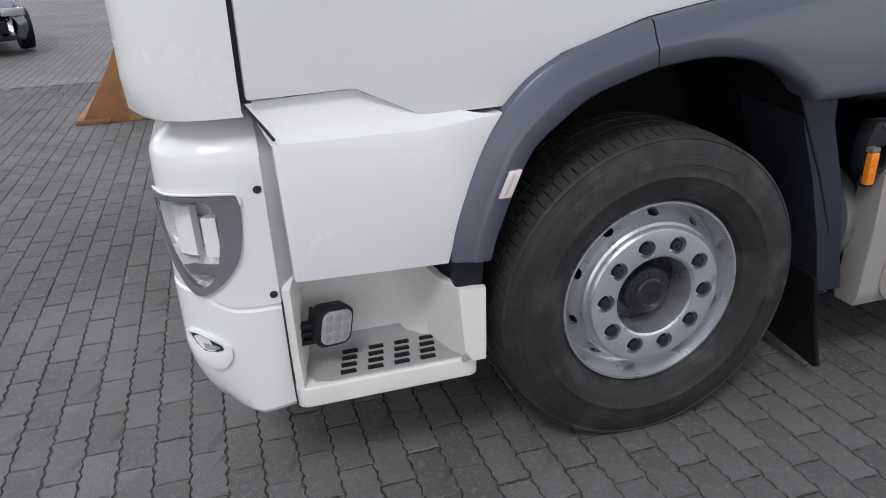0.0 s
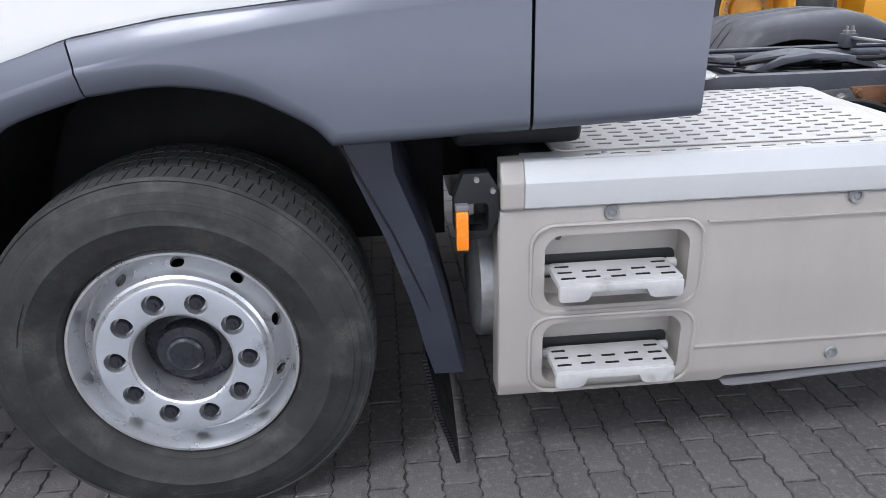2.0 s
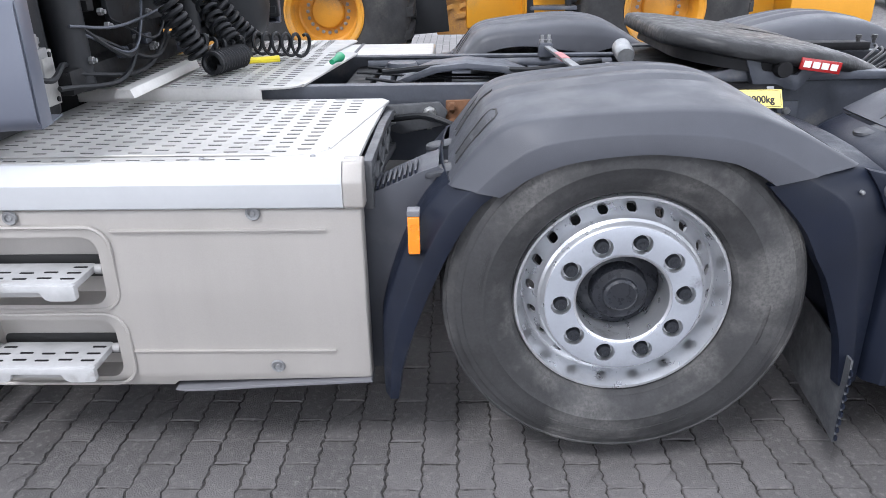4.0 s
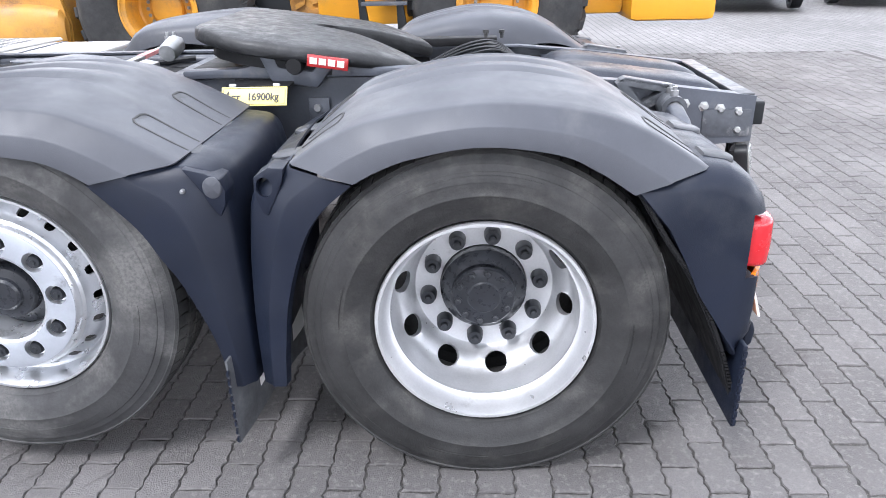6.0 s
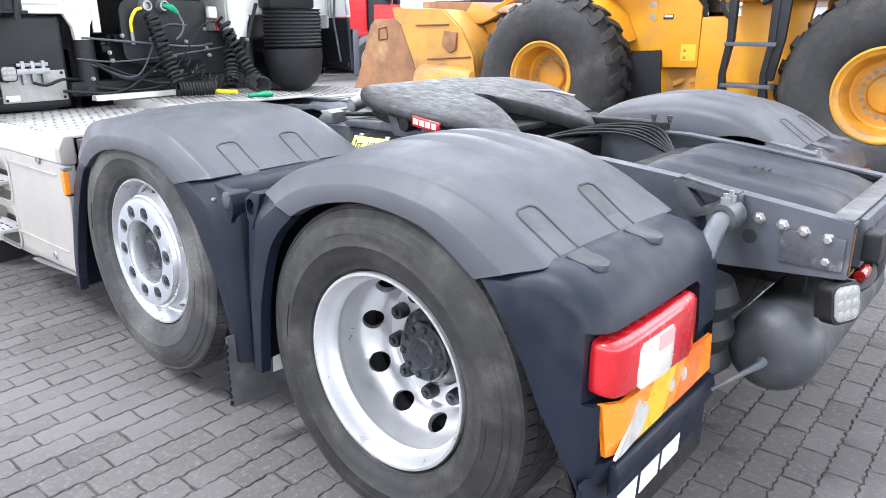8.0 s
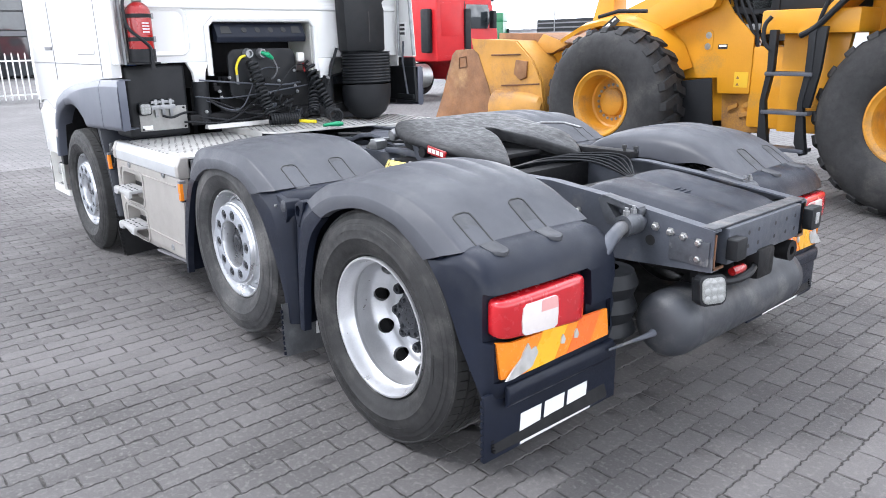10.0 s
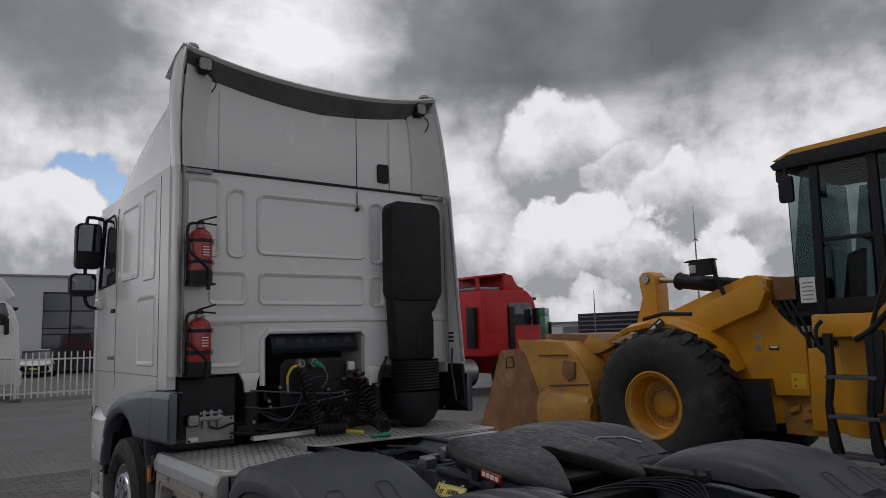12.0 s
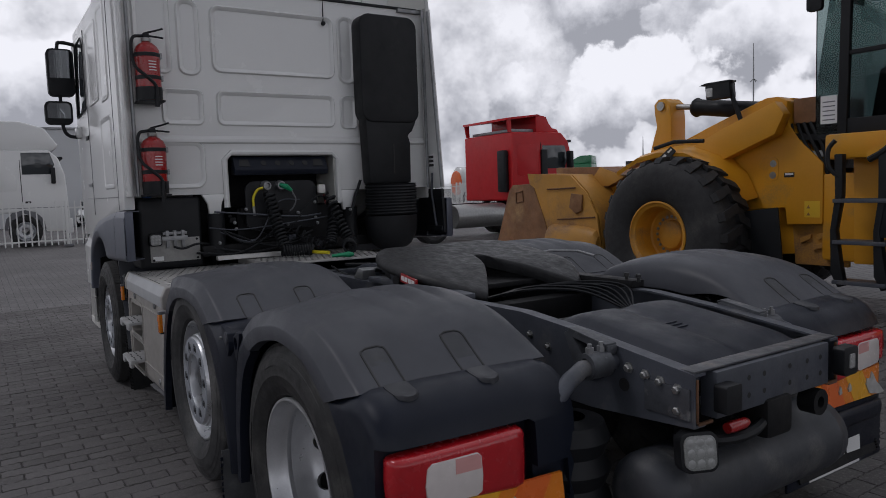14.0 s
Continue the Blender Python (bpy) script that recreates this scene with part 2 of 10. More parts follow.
HUB_BLACK = mat("black_hub_paint", (0.020, 0.022, 0.027), 0.32, var=0.3, scale=20, bump=0.1, dirt=(0.12, 0.12, 0.13), dirt_amount=0.22, dirt_scale=9.0)
BEIGE = mat("champagne_plastic", (0.358, 0.338, 0.314), 0.42, metal=0.2, var=0.07, scale=3, fine=260, bump=0.05,
            dirt=(0.25, 0.225, 0.195), dirt_amount=0.30, dirt_scale=2.6, streak=True)
STRIP = mat("silver_anodised_strip", (0.47, 0.48, 0.49), 0.52, metal=0.25, var=0.03, bump=0.02)
STEP_PLASTIC = mat("light_grey_step", (0.42, 0.42, 0.42), 0.55, var=0.10, scale=12, bump=0.1, dirt=(0.24, 0.23, 0.21), dirt_amount=0.35, dirt_scale=9)
DECK = mat("dusty_aluminium_deck", (0.53, 0.52, 0.50), 0.50, metal=0.35, var=0.10, scale=5, fine=120, bump=0.12,
           dirt=(0.36, 0.34, 0.31), dirt_amount=0.34, dirt_scale=4.0)
# shade inside slots and drain holes, given as a dark colour
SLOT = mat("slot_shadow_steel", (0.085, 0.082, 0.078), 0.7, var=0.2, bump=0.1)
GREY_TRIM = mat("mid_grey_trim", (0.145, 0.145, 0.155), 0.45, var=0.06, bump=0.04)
GREY_STEP = mat("grey_step_rubber", (0.34, 0.336, 0.33), 0.6, var=0.1, bump=0.1, dirt=(0.3, 0.29, 0.27), dirt_amount=0.2)
ORANGE = mat("amber_lens", (0.85, 0.24, 0.012), 0.22, var=0.05, scale=20, fine=300, bump=0.15, coat=0.6)
RED = mat("red_lens", (0.46, 0.012, 0.018), 0.22, var=0.08, scale=12, fine=200, bump=0.04, coat=0.45)
LENS = mat("clear_lens", (0.42, 0.42, 0.41), 0.22, metal=0.2, var=0.12, scale=40, fine=120, bump=0.2, coat=0.8)
LENS_PINK = mat("pale_lens", (0.72, 0.66, 0.63), 0.18, var=0.05, scale=30, bump=0.1, coat=0.8)
STEEL = mat("bright_steel", (0.42, 0.42, 0.41), 0.42, metal=0.9, var=0.12, scale=20, bump=0.1)
WORN = mat("worn_greasy_steel", (0.022, 0.0225, 0.024), 0.48, metal=0.0, var=0.40, scale=7, fine=30, bump=0.9,
           dirt=(0.050, 0.047, 0.043), dirt_amount=0.34, dirt_scale=5.0, rough_var=0.16, spec=0.35)
GALV = mat("galvanised_steel", (0.30, 0.305, 0.31), 0.45, metal=0.7, var=0.18, scale=14, bump=0.1)
RED_PAINT = mat("red_extinguisher_paint", (0.33, 0.012, 0.012), 0.28, var=0.06, bump=0.02, coat=0.4)
YELLOW_PLATE = mat("yellow_plate", (0.80, 0.66, 0.20), 0.5, var=0.06, bump=0.02, dirt=(0.5, 0.42, 0.2), dirt_amount=0.2)
# black for print and seals; also stands in for shade in holes and gaps
INK_AND_SHADE = mat("black_ink_and_gap_shade", (0.02, 0.02, 0.02), 0.6, var=0.1, bump=0.0)
WHITE_INK = mat("white_ink", (0.78, 0.78, 0.77), 0.5, var=0.05, bump=0.0)
YELLOW_HOSE = mat("yellow_coupling", (0.75, 0.62, 0.02), 0.4, var=0.06, bump=0.02)
GREEN_HOSE = mat("green_coupling", (0.01, 0.30, 0.13), 0.4, var=0.06, bump=0.02)
RUST = mat("rusty_steel", (0.16, 0.075, 0.035), 0.8, var=0.3, scale=14, bump=0.3, dirt=(0.07, 0.05, 0.04), dirt_amount=0.4)
MIRROR = mat("mirror_glass", (0.34, 0.36, 0.38), 0.03, metal=1.0, var=0.01, bump=0.0, rough_var=0.01)
DARK_GLASS = mat("dark_window_glass", (0.03, 0.036, 0.04), 0.05, var=0.1, bump=0.0, spec=0.9, rough_var=0.02)
CAT_YELLOW = mat("loader_yellow_paint", (0.65, 0.295, 0.012), 0.42, var=0.06, scale=2, bump=0.05, coat=0.1,
                 dirt=(0.36, 0.22, 0.07), dirt_amount=0.34, dirt_scale=2.0)
BUCKET = mat("worn_bucket_steel", (0.52, 0.255, 0.040), 0.55, var=0.12, scale=3, bump=0.15,
             dirt=(0.20, 0.11, 0.06), dirt_amount=0.5, dirt_scale=1.6)
BUCKET_WORN = mat("scraped_bucket_edge", (0.245, 0.112, 0.044), 0.6, var=0.28, scale=3, fine=45, bump=0.3,
                  dirt=(0.40, 0.235, 0.095), dirt_amount=0.42, dirt_scale=2.2)


# ---- mesh tools ----
ROOT = {}


def smooth(me, angle=38):
    me.polygons.foreach_set("use_smooth", [True] * len(me.polygons))
    me.set_sharp_from_angle(angle=radians(angle))
    return me


def mesh(name, verts, faces, material, angle=38):
    me = bpy.data.meshes.new(name)
    me.from_pydata([tuple(v) for v in verts], [], [tuple(f) for f in faces])
    me.validate()
    me.update()
    if material:
        me.materials.append(material)
    return smooth(me, angle)


def from_bm(name, bm, material, angle=38):
    me = bpy.data.meshes.new(name)
    bmesh.ops.recalc_face_normals(bm, faces=bm.faces)
    bm.to_mesh(me)
    bm.free()
    if material:
        me.materials.append(material)
    return smooth(me, angle)


def thing(name, at, label, category, group="", kind=""):
    ob = new(name)
    ob.location = at
    ob.empty_display_size = 0.1
    ROOT[ob] = Matrix.Translation(at)
    return tagged(ob, label, category, group, kind)


def solo(name, me, label, category, group="", kind="", m=None):
    """A thing that is one mesh."""
    ob = new(name, me)
    ob.matrix_basis = m or Matrix()
    ROOT[ob] = ob.matrix_basis.copy()
    return tagged(ob, label, category, group, kind)


def part(name, data, parent, label="", m=None, material=None):
    """Links a mesh (or a bmesh with its material) as one part under a thing or a part."""
    if isinstance(data, bmesh.types.BMesh):
        data = from_bm(name, data, material)
    ob = new(name, data)
    ob.parent = parent
    ob.matrix_parent_inverse = ROOT[parent].inverted()
    ob.matrix_basis = m.copy() if m else Matrix()
    ROOT[ob] = ob.matrix_basis.copy()
    if label:
        ob["label"] = label
    return ob


def bm_box(x0, x1, y0, y1, z0, z1, bevel=0.0, seg=2, bm=None, m=None):
    own = bmesh.new()
    bmesh.ops.create_cube(own, size=1.0)
    for v in own.verts:
        v.co = Vector((x0 + (v.co.x + 0.5) * (x1 - x0), y0 + (v.co.y + 0.5) * (y1 - y0), z0 + (v.co.z + 0.5) * (z1 - z0)))
    if bevel:
        bmesh.ops.bevel(own, geom=own.edges[:], offset=bevel, segments=seg, profile=0.6, affect="EDGES", clamp_overlap=True)
    if m:
        own.transform(m)
    return merge(bm, own)


def merge(bm, own):
    if bm is None:
        return own
    me = bpy.data.meshes.new("tmp")
    own.to_mesh(me)
    own.free()
    bm.from_mesh(me)
    bpy.data.meshes.remove(me)
    return bm


AX = {"x": lambda a, b, c: Vector((c, a, b)), "y": lambda a, b, c: Vector((a, c, b)), "z": lambda a, b, c: Vector((a, b, c))}


def bm_prism(poly, axis, lo, hi, bevel=0.0, seg=2, bm=None, m=None):
    """A polygon extruded along an axis. Polygon plane: x -> (y, z), y -> (x, z), z -> (x, y)."""
    own = bmesh.new()
    put = AX[axis]
    a = [own.verts.new(put(p[0], p[1], lo)) for p in poly]
    b = [own.verts.new(put(p[0], p[1], hi)) for p in poly]
    k = len(poly)
    own.faces.new(a)
    own.faces.new(b[::-1])
    for i in range(k):
        own.faces.new((a[i], b[i], b[(i + 1) % k], a[(i + 1) % k]))
    bmesh.ops.recalc_face_normals(own, faces=own.faces)
    if bevel:
        bmesh.ops.bevel(own, geom=own.edges[:], offset=bevel, segments=seg, profile=0.6, affect="EDGES", clamp_overlap=True)
    if m:
        own.transform(m)
    return merge(bm, own)


def bm_lathe(profile, n=48, axis="y", closed=False, bm=None, m=None, cap=False):
    """A profile of (radius, along) turned about an axis."""
    own = bmesh.new()
    rings = []
    for r, h in profile:
        ring = []
        for i in range(n):
            a = 2 * math.pi * i / n
            c, s = r * math.cos(a), r * math.sin(a)
            ring.append(own.verts.new({"y": (c, h, s), "z": (c, s, h), "x": (h, c, s)}[axis]))
        rings.append(ring)
    pairs = list(zip(rings, rings[1:])) + ([(rings[-1], rings[0])] if closed else [])
    for p, q in pairs:
        for i in range(n):
            own.faces.new((p[i], p[(i + 1) % n], q[(i + 1) % n], q[i]))
    if cap:
        own.faces.new(rings[0])
        own.faces.new(rings[-1][::-1])
    bmesh.ops.recalc_face_normals(own, faces=own.faces)
    if m:
        own.transform(m)
    return merge(bm, own)


def curve_points(keys, steps=8):
    """A smooth line through the keys (Catmull-Rom)."""
    p = [Vector(k) for k in keys]
    p = [2 * p[0] - p[1], *p, 2 * p[-1] - p[-2]]
    out = []
    for i in range(1, len(p) - 2):
        for s in range(steps):
            t = s / steps
            a, b, c, d = p[i - 1], p[i], p[i + 1], p[i + 2]
            out.append(0.5 * ((2 * b) + (c - a) * t + (2 * a - 5 * b + 4 * c - d) * t * t + (3 * b - a - 3 * c + d) * t ** 3))
    out.append(p[-2])
    return out


def bm_tube(points, radius, n=8, bm=None, m=None):
    own = bmesh.new()
    pts = [Vector(p) for p in points]
    up = Vector((0.13, 0.29, 0.95)).normalized()
    rings = []
    for i, p in enumerate(pts):
        d = (pts[min(i + 1, len(pts) - 1)] - pts[max(i - 1, 0)]).normalized()
        a = d.cross(up)
        if a.length < 0.05:
            a = d.cross(Vector((1, 0, 0)))
        a.normalize()
        if rings:
            ref = rings[-1][1]
            a = (ref - d * ref.dot(d)).normalized()
        b = d.cross(a)
        r = radius[i] if isinstance(radius, (list, tuple)) else radius
        rings.append(([own.verts.new(p + r * (math.cos(2 * math.pi * k / n) * a + math.sin(2 * math.pi * k / n) * b)) for k in range(n)], a))
    for (p, _), (q, _) in zip(rings, rings[1:]):
        for k in range(n):
            own.faces.new((p[k], p[(k + 1) % n], q[(k + 1) % n], q[k]))
    own.faces.new(rings[0][0][::-1])
    own.faces.new(rings[-1][0])
    if m:
        own.transform(m)
    return merge(bm, own)


def bm_coil(start, end, radius, turns, wire, sag=0.0, bm=None, per=14):
    """A coiled hose from start to end."""
    a, b = Vector(start), Vector(end)
    d = (b - a).normalized()
    u = d.cross(Vector((0.3, 0.9, 0.31))).normalized()
    w = d.cross(u)
    pts = []
    steps = int(turns * per)
    for i in range(steps + 1):
        t = i / steps
        ang = 2 * math.pi * turns * t
        c = a.lerp(b, t) - Vector((0, 0, sag * 4 * t * (1 - t)))
        pts.append(c + radius * (math.cos(ang) * u + math.sin(ang) * w))
    return bm_tube(pts, wire, 6, bm)


def bm_loft(sections, closed=False, thickness=0.0, bm=None):
    """Surfaces between rows of points with equal counts; thickness gives it a second skin."""
    own = bmesh.new()
    rows = [[own.verts.new(p) for p in s] for s in sections]
    for p, q in zip(rows, rows[1:]):
        k = len(p)
        for i in range(k if closed else k - 1):
            own.faces.new((p[i], p[(i + 1) % k], q[(i + 1) % k], q[i]))
    bmesh.ops.recalc_face_normals(own, faces=own.faces)
    if thickness:
        bmesh.ops.solidify(own, geom=own.faces[:], thickness=thickness)
        bmesh.ops.recalc_face_normals(own, faces=own.faces)
    return merge(bm, own)


def round_rect(x0, x1, z0, z1, r, n=5):
    out = []
    for cx, cz, a0 in ((x1 - r, z1 - r, 0), (x0 + r, z1 - r, 90), (x0 + r, z0 + r, 180), (x1 - r, z0 + r, 270)):
        for i in range(n + 1):
            a = radians(a0 + 90 * i / n)
            out.append((cx + r * math.cos(a), cz + r * math.sin(a)))
    return out


def cut(me, tool_bm):
    """The mesh with the tool's volume taken away."""
    tool = from_bm("tool", tool_bm, None)
    a, b = bpy.data.objects.new("cut_a", me), bpy.data.objects.new("cut_b", tool)
    scene.collection.objects.link(a)
    scene.collection.objects.link(b)
    md = a.modifiers.new("cut", "BOOLEAN")
    md.operation, md.solver, md.object = "DIFFERENCE", "EXACT", b
    bpy.context.view_layer.update()
    out = bpy.data.meshes.new_from_object(a.evaluated_get(bpy.context.evaluated_depsgraph_get()))
    bpy.data.objects.remove(a)
    bpy.data.objects.remove(b)
    out.materials.clear()
    out.materials.append(me.materials[0])
    return smooth(out, 32)


def bolt_mesh(name, r=0.012, h=0.012, material=None):
    return from_bm(name, bm_lathe([(0.0001, -h), (r * 0.7, -h), (r, -h * 0.8), (r, -h * 0.3), (r * 1.5, -h * 0.25), (r * 1.5, 0.0)], 6, "y"), material, 20)

# ---- ground ----
def paver_ground_material():
    """Far paving: rows of dark concrete bricks with sandy joints, seen from a distance."""
    m = bpy.data.materials.new("distant_brick_paving")
    m.use_nodes = True
    n, l = m.node_tree.nodes, m.node_tree.links
    b = n["Principled BSDF"]
    tc = n.new("ShaderNodeTexCoord")
    mp = n.new("ShaderNodeMapping")
    mp.inputs["Rotation"].default_value = (0, 0, radians(90))
    l.new(tc.outputs["Object"], mp.inputs[0])
    br = n.new("ShaderNodeTexBrick")
    br.inputs["Scale"].default_value = 1.0
    br.inputs["Brick Width"].default_value = 0.219
    br.inputs["Row Height"].default_value = 0.109
    br.inputs["Mortar Size"].default_value = 0.006
    br.inputs["Color1"].default_value = (0.116, 0.111, 0.110, 1)
    br.inputs["Color2"].default_value = (0.150, 0.143, 0.142, 1)
    br.inputs["Mortar"].default_value = (0.030, 0.028, 0.027, 1)
    l.new(mp.outputs[0], br.inputs["Vector"])
    nz = n.new("ShaderNodeTexNoise")
    nz.inputs["Scale"].default_value = 0.45
    nz.inputs["Detail"].default_value = 7.0
    l.new(tc.outputs["Object"], nz.inputs["Vector"])
    mr = n.new("ShaderNodeMapRange")
    mr.inputs["From Min"].default_value, mr.inputs["From Max"].default_value = 0.3, 0.7
    mr.inputs["To Min"].default_value, mr.inputs["To Max"].default_value = 0.78, 1.25
    l.new(nz.outputs[0], mr.inputs["Value"])
    sc = n.new("ShaderNodeVectorMath")
    sc.operation = "SCALE"
    l.new(br.outputs[0], sc.inputs[0])
    l.new(mr.outputs[0], sc.inputs["Scale"])
    l.new(sc.outputs[0], b.inputs["Base Color"])
    b.inputs["Roughness"].default_value = 0.75
    return m


PAVER = mat("dark_concrete_paver", (0.136, 0.129, 0.128), 0.85, var=0.30, scale=0.6, fine=190, bump=1.0, per_piece=0.12,
            dirt=(0.185, 0.176, 0.170), dirt_amount=0.50, dirt_scale=45.0, spec=0.3)
SAND = mat("joint_sand", (0.055, 0.051, 0.048), 0.95, var=0.5, scale=14, fine=200, bump=0.9, dirt=(0.17, 0.16, 0.15), dirt_amount=0.42, dirt_scale=90.0)
ground_far = paver_ground_material()
PAVE_X, PAVE_Y = 0.109, 0.219
FX0, FX1, FY0, FY1 = -5.0, 9.0, -2.6, 8.0
joint_bed = solo("ground", mesh("ground", [(FX0 - .05, FY0 - .05, -0.0055), (FX1 + .05, FY0 - .05, -0.0055), (FX1 + .05, FY1 + .05, -0.0055), (FX0 - .05, FY1 + .05, -0.0055),
                                           (-900, -900, -0.016), (900, -900, -0.016), (900, 900, -0.016), (-900, 900, -0.016)],
                                [(0, 1, 2, 3), (4, 5, 6, 7)], SAND), "dark grey brick-paved yard with sandy joints", "ground", kind="structure")
joint_bed.data.materials.append(ground_far)
joint_bed.data.polygons[1].material_index = 1


def paver_shape(seed):
    """One brick paver with toothed long edges that nest row by row, and worn, chipped top edges."""
    rnd = random.Random(seed)
    hx, hy = PAVE_X / 2 - 0.0011, PAVE_Y / 2 - 0.0017
    teeth = [0.0042 * math.sin(2 * math.pi * 4 * k / 16) + 0.0012 * math.sin(2 * math.pi * 2 * k / 16) for k in range(17)]
    ring = []
    for k, off in enumerate(teeth):
        ring.append((hx + off + rnd.uniform(-.0032, .0010), -hy + 2 * hy * k / 16 + rnd.uniform(-.0015, .0015)))
    for x in (0.03, 0.008, -0.016, -0.036):
        ring.append((x, hy + rnd.uniform(-.0045, .0010)))
    for k, off in enumerate(teeth):
        ring.append((-hx - off + rnd.uniform(-.0010, .0032), hy - 2 * hy * k / 16 + rnd.uniform(-.0015, .0015)))
    for x in (-0.03, -0.008, 0.016, 0.036):
        ring.append((x, -hy + rnd.uniform(-.0010, .0045)))
    top = [(x * rnd.uniform(0.935, 0.972), y * rnd.uniform(0.968, 0.985), rnd.uniform(-.0016, .0006)) for x, y in ring]
    mid = [(x, y, -0.0048) for x, y in ring]
    low = [(x, y, -0.014) for x, y in ring]
    return top + mid + low, len(ring)


PAVER_SHAPES = [paver_shape(40 + i) for i in range(9)]


def paver_faces(k, o):
    f = [tuple(o + i for i in range(k))]
    for s in (0, k):
        f += [(o + s + i, o + s + k + i, o + s + k + (i + 1) % k, o + s + (i + 1) % k) for i in range(k)]
    return f


def build_pavers():
    rnd = random.Random(5)
    shared = []
    for v, k in PAVER_SHAPES:
        shared.append(mesh("paver", v, paver_faces(k, 0), PAVER, 50))
    near, verts, faces = [], [], []
    ix, x = 0, FX0 + 0.05
    while x < FX1:
        y = FY0 + PAVE_Y / 2 + (PAVE_Y / 2 if ix % 2 else 0.0) + rnd.uniform(-.004, .004)
        while y < FY1:
            px, py = x + rnd.uniform(-.001, .001), y + rnd.uniform(-.003, .003)
            pz, a = rnd.uniform(-.002, .001), rnd.uniform(-.006, .006)
            tx, ty = rnd.uniform(-.014, .014), rnd.uniform(-.008, .008)
            if -0.2 < px < 1.72 and -1.25 < py < -0.05 or 4.9 < px < 5.7 and -0.7 < py < 0.05:
                near.append((rnd.randrange(9), Matrix.LocRotScale((px, py, pz), Euler((ty, tx, a)), None)))
            elif not (px > 6.6 and py < -2.2):
                v, k = PAVER_SHAPES[rnd.randrange(9)]
                o = len(verts)
                ca, sa = math.cos(a), math.sin(a)
                verts += [(px + ca * q[0] - sa * q[1], py + sa * q[0] + ca * q[1], pz + q[2] + tx * -q[0] + ty * q[1]) for q in v]
                faces += paver_faces(k, o)
            y += PAVE_Y
        x += PAVE_X
        ix += 1
    field = part("paving_field", mesh("paving_field", verts, faces, PAVER, 50), joint_bed, "dark grey concrete brick pavers in half bond")
    field["kind"] = "stuff"
    return shared, near


PAVERS_SHARED, PAVERS_NEAR = build_pavers()

# ---- the tractor truck ----
CY = 1.25          # its middle line
truck = thing("tractor_truck", (2.0, CY, 0.0), "white high-roof three-axle tractor truck, middle axle lifted, parked on paving", "truck")

def flip(bm, right):
    if right:
        bm.transform(Matrix.Translation((0, 2 * CY, 0)) @ Matrix.Diagonal((1, -1, 1, 1)))
        bmesh.ops.reverse_faces(bm, faces=bm.faces[:])
    return bm


# -- wheels --
RIM_STEER = [(0.298, 0.022), (0.294, 0.012), (0.287, 0.012), (0.283, 0.026), (0.276, 0.045), (0.272, 0.068), (0.270, 0.084), (0.265, 0.088), (0.258, 0.080), (0.236, 0.050),
             (0.233, 0.044), (0.231, 0.036), (0.229, 0.022), (0.222, 0.016), (0.219, 0.004), (0.213, -0.002), (0.135, -0.002), (0.127, 0.002), (0.124, 0.012),
             (0.122, 0.10), (0.135, 0.11), (0.21, 0.05), (0.235, 0.11), (0.262, 0.13), (0.27, 0.16), (0.285, 0.20), (0.298, 0.21)]
RIM_DRIVE = [(0.299, 0.010), (0.296, 0.000), (0.288, 0.000), (0.284, 0.010), (0.281, 0.030), (0.273, 0.050), (0.268, 0.062), (0.262, 0.068), (0.262, 0.078), (0.267, 0.086), (0.266, 0.120), (0.264, 0.155), (0.258, 0.175),
             (0.246, 0.192), (0.232, 0.206), (0.222, 0.228), (0.214, 0.246), (0.205, 0.254), (0.130, 0.258), (0.128, 0.275), (0.215, 0.272), (0.245, 0.225),
             (0.272, 0.19), (0.278, 0.10), (0.292, 0.04)]


def tyre_profile(width, r_out=0.497, r_in=0.298, y0=-0.012):
    w = width
    side = [(r_in - 0.004, 0.045), (r_in + 0.006, 0.022), (r_in + 0.012, 0.012), (r_in + 0.02, 0.010), (r_in + 0.03, 0.002), (r_in + 0.055, -0.008), (r_in + 0.078, -0.013), (r_in + 0.080, -0.0145),
            (r_in + 0.084, -0.0145), (r_in + 0.086, -0.0135), (r_in + 0.10, -0.0140), (r_in + 0.125, -0.0105), (r_in + 0.140, -0.006), (r_in + 0.142, -0.0035), (r_in + 0.158, 0.001), (r_in + 0.160, 0.0035),
            (r_in + 0.171, 0.008), (r_out - 0.019, 0.012), (r_out - 0.016, 0.010), (r_out - 0.009, 0.016), (r_out - 0.007, 0.024)]
    out = [(r, y0 + y) for r, y in side]
    grooves = 4
    a, b = y0 + 0.03, y0 + w - 0.03
    for g in range(grooves):
        c = a + (b - a) * (g + 0.75) / (grooves + 0.5)
        rr = r_out - 0.013 - 0.004 * abs(2 * (c - a) / (b - a) - 1) ** 2
        out += [(rr, c - 0.009), (rr - 0.006, c - 0.006), (rr - 0.006, c + 0.006), (rr, c + 0.009)]
    out += [(r, y0 + w - y) for r, y in reversed(side)]
    return out


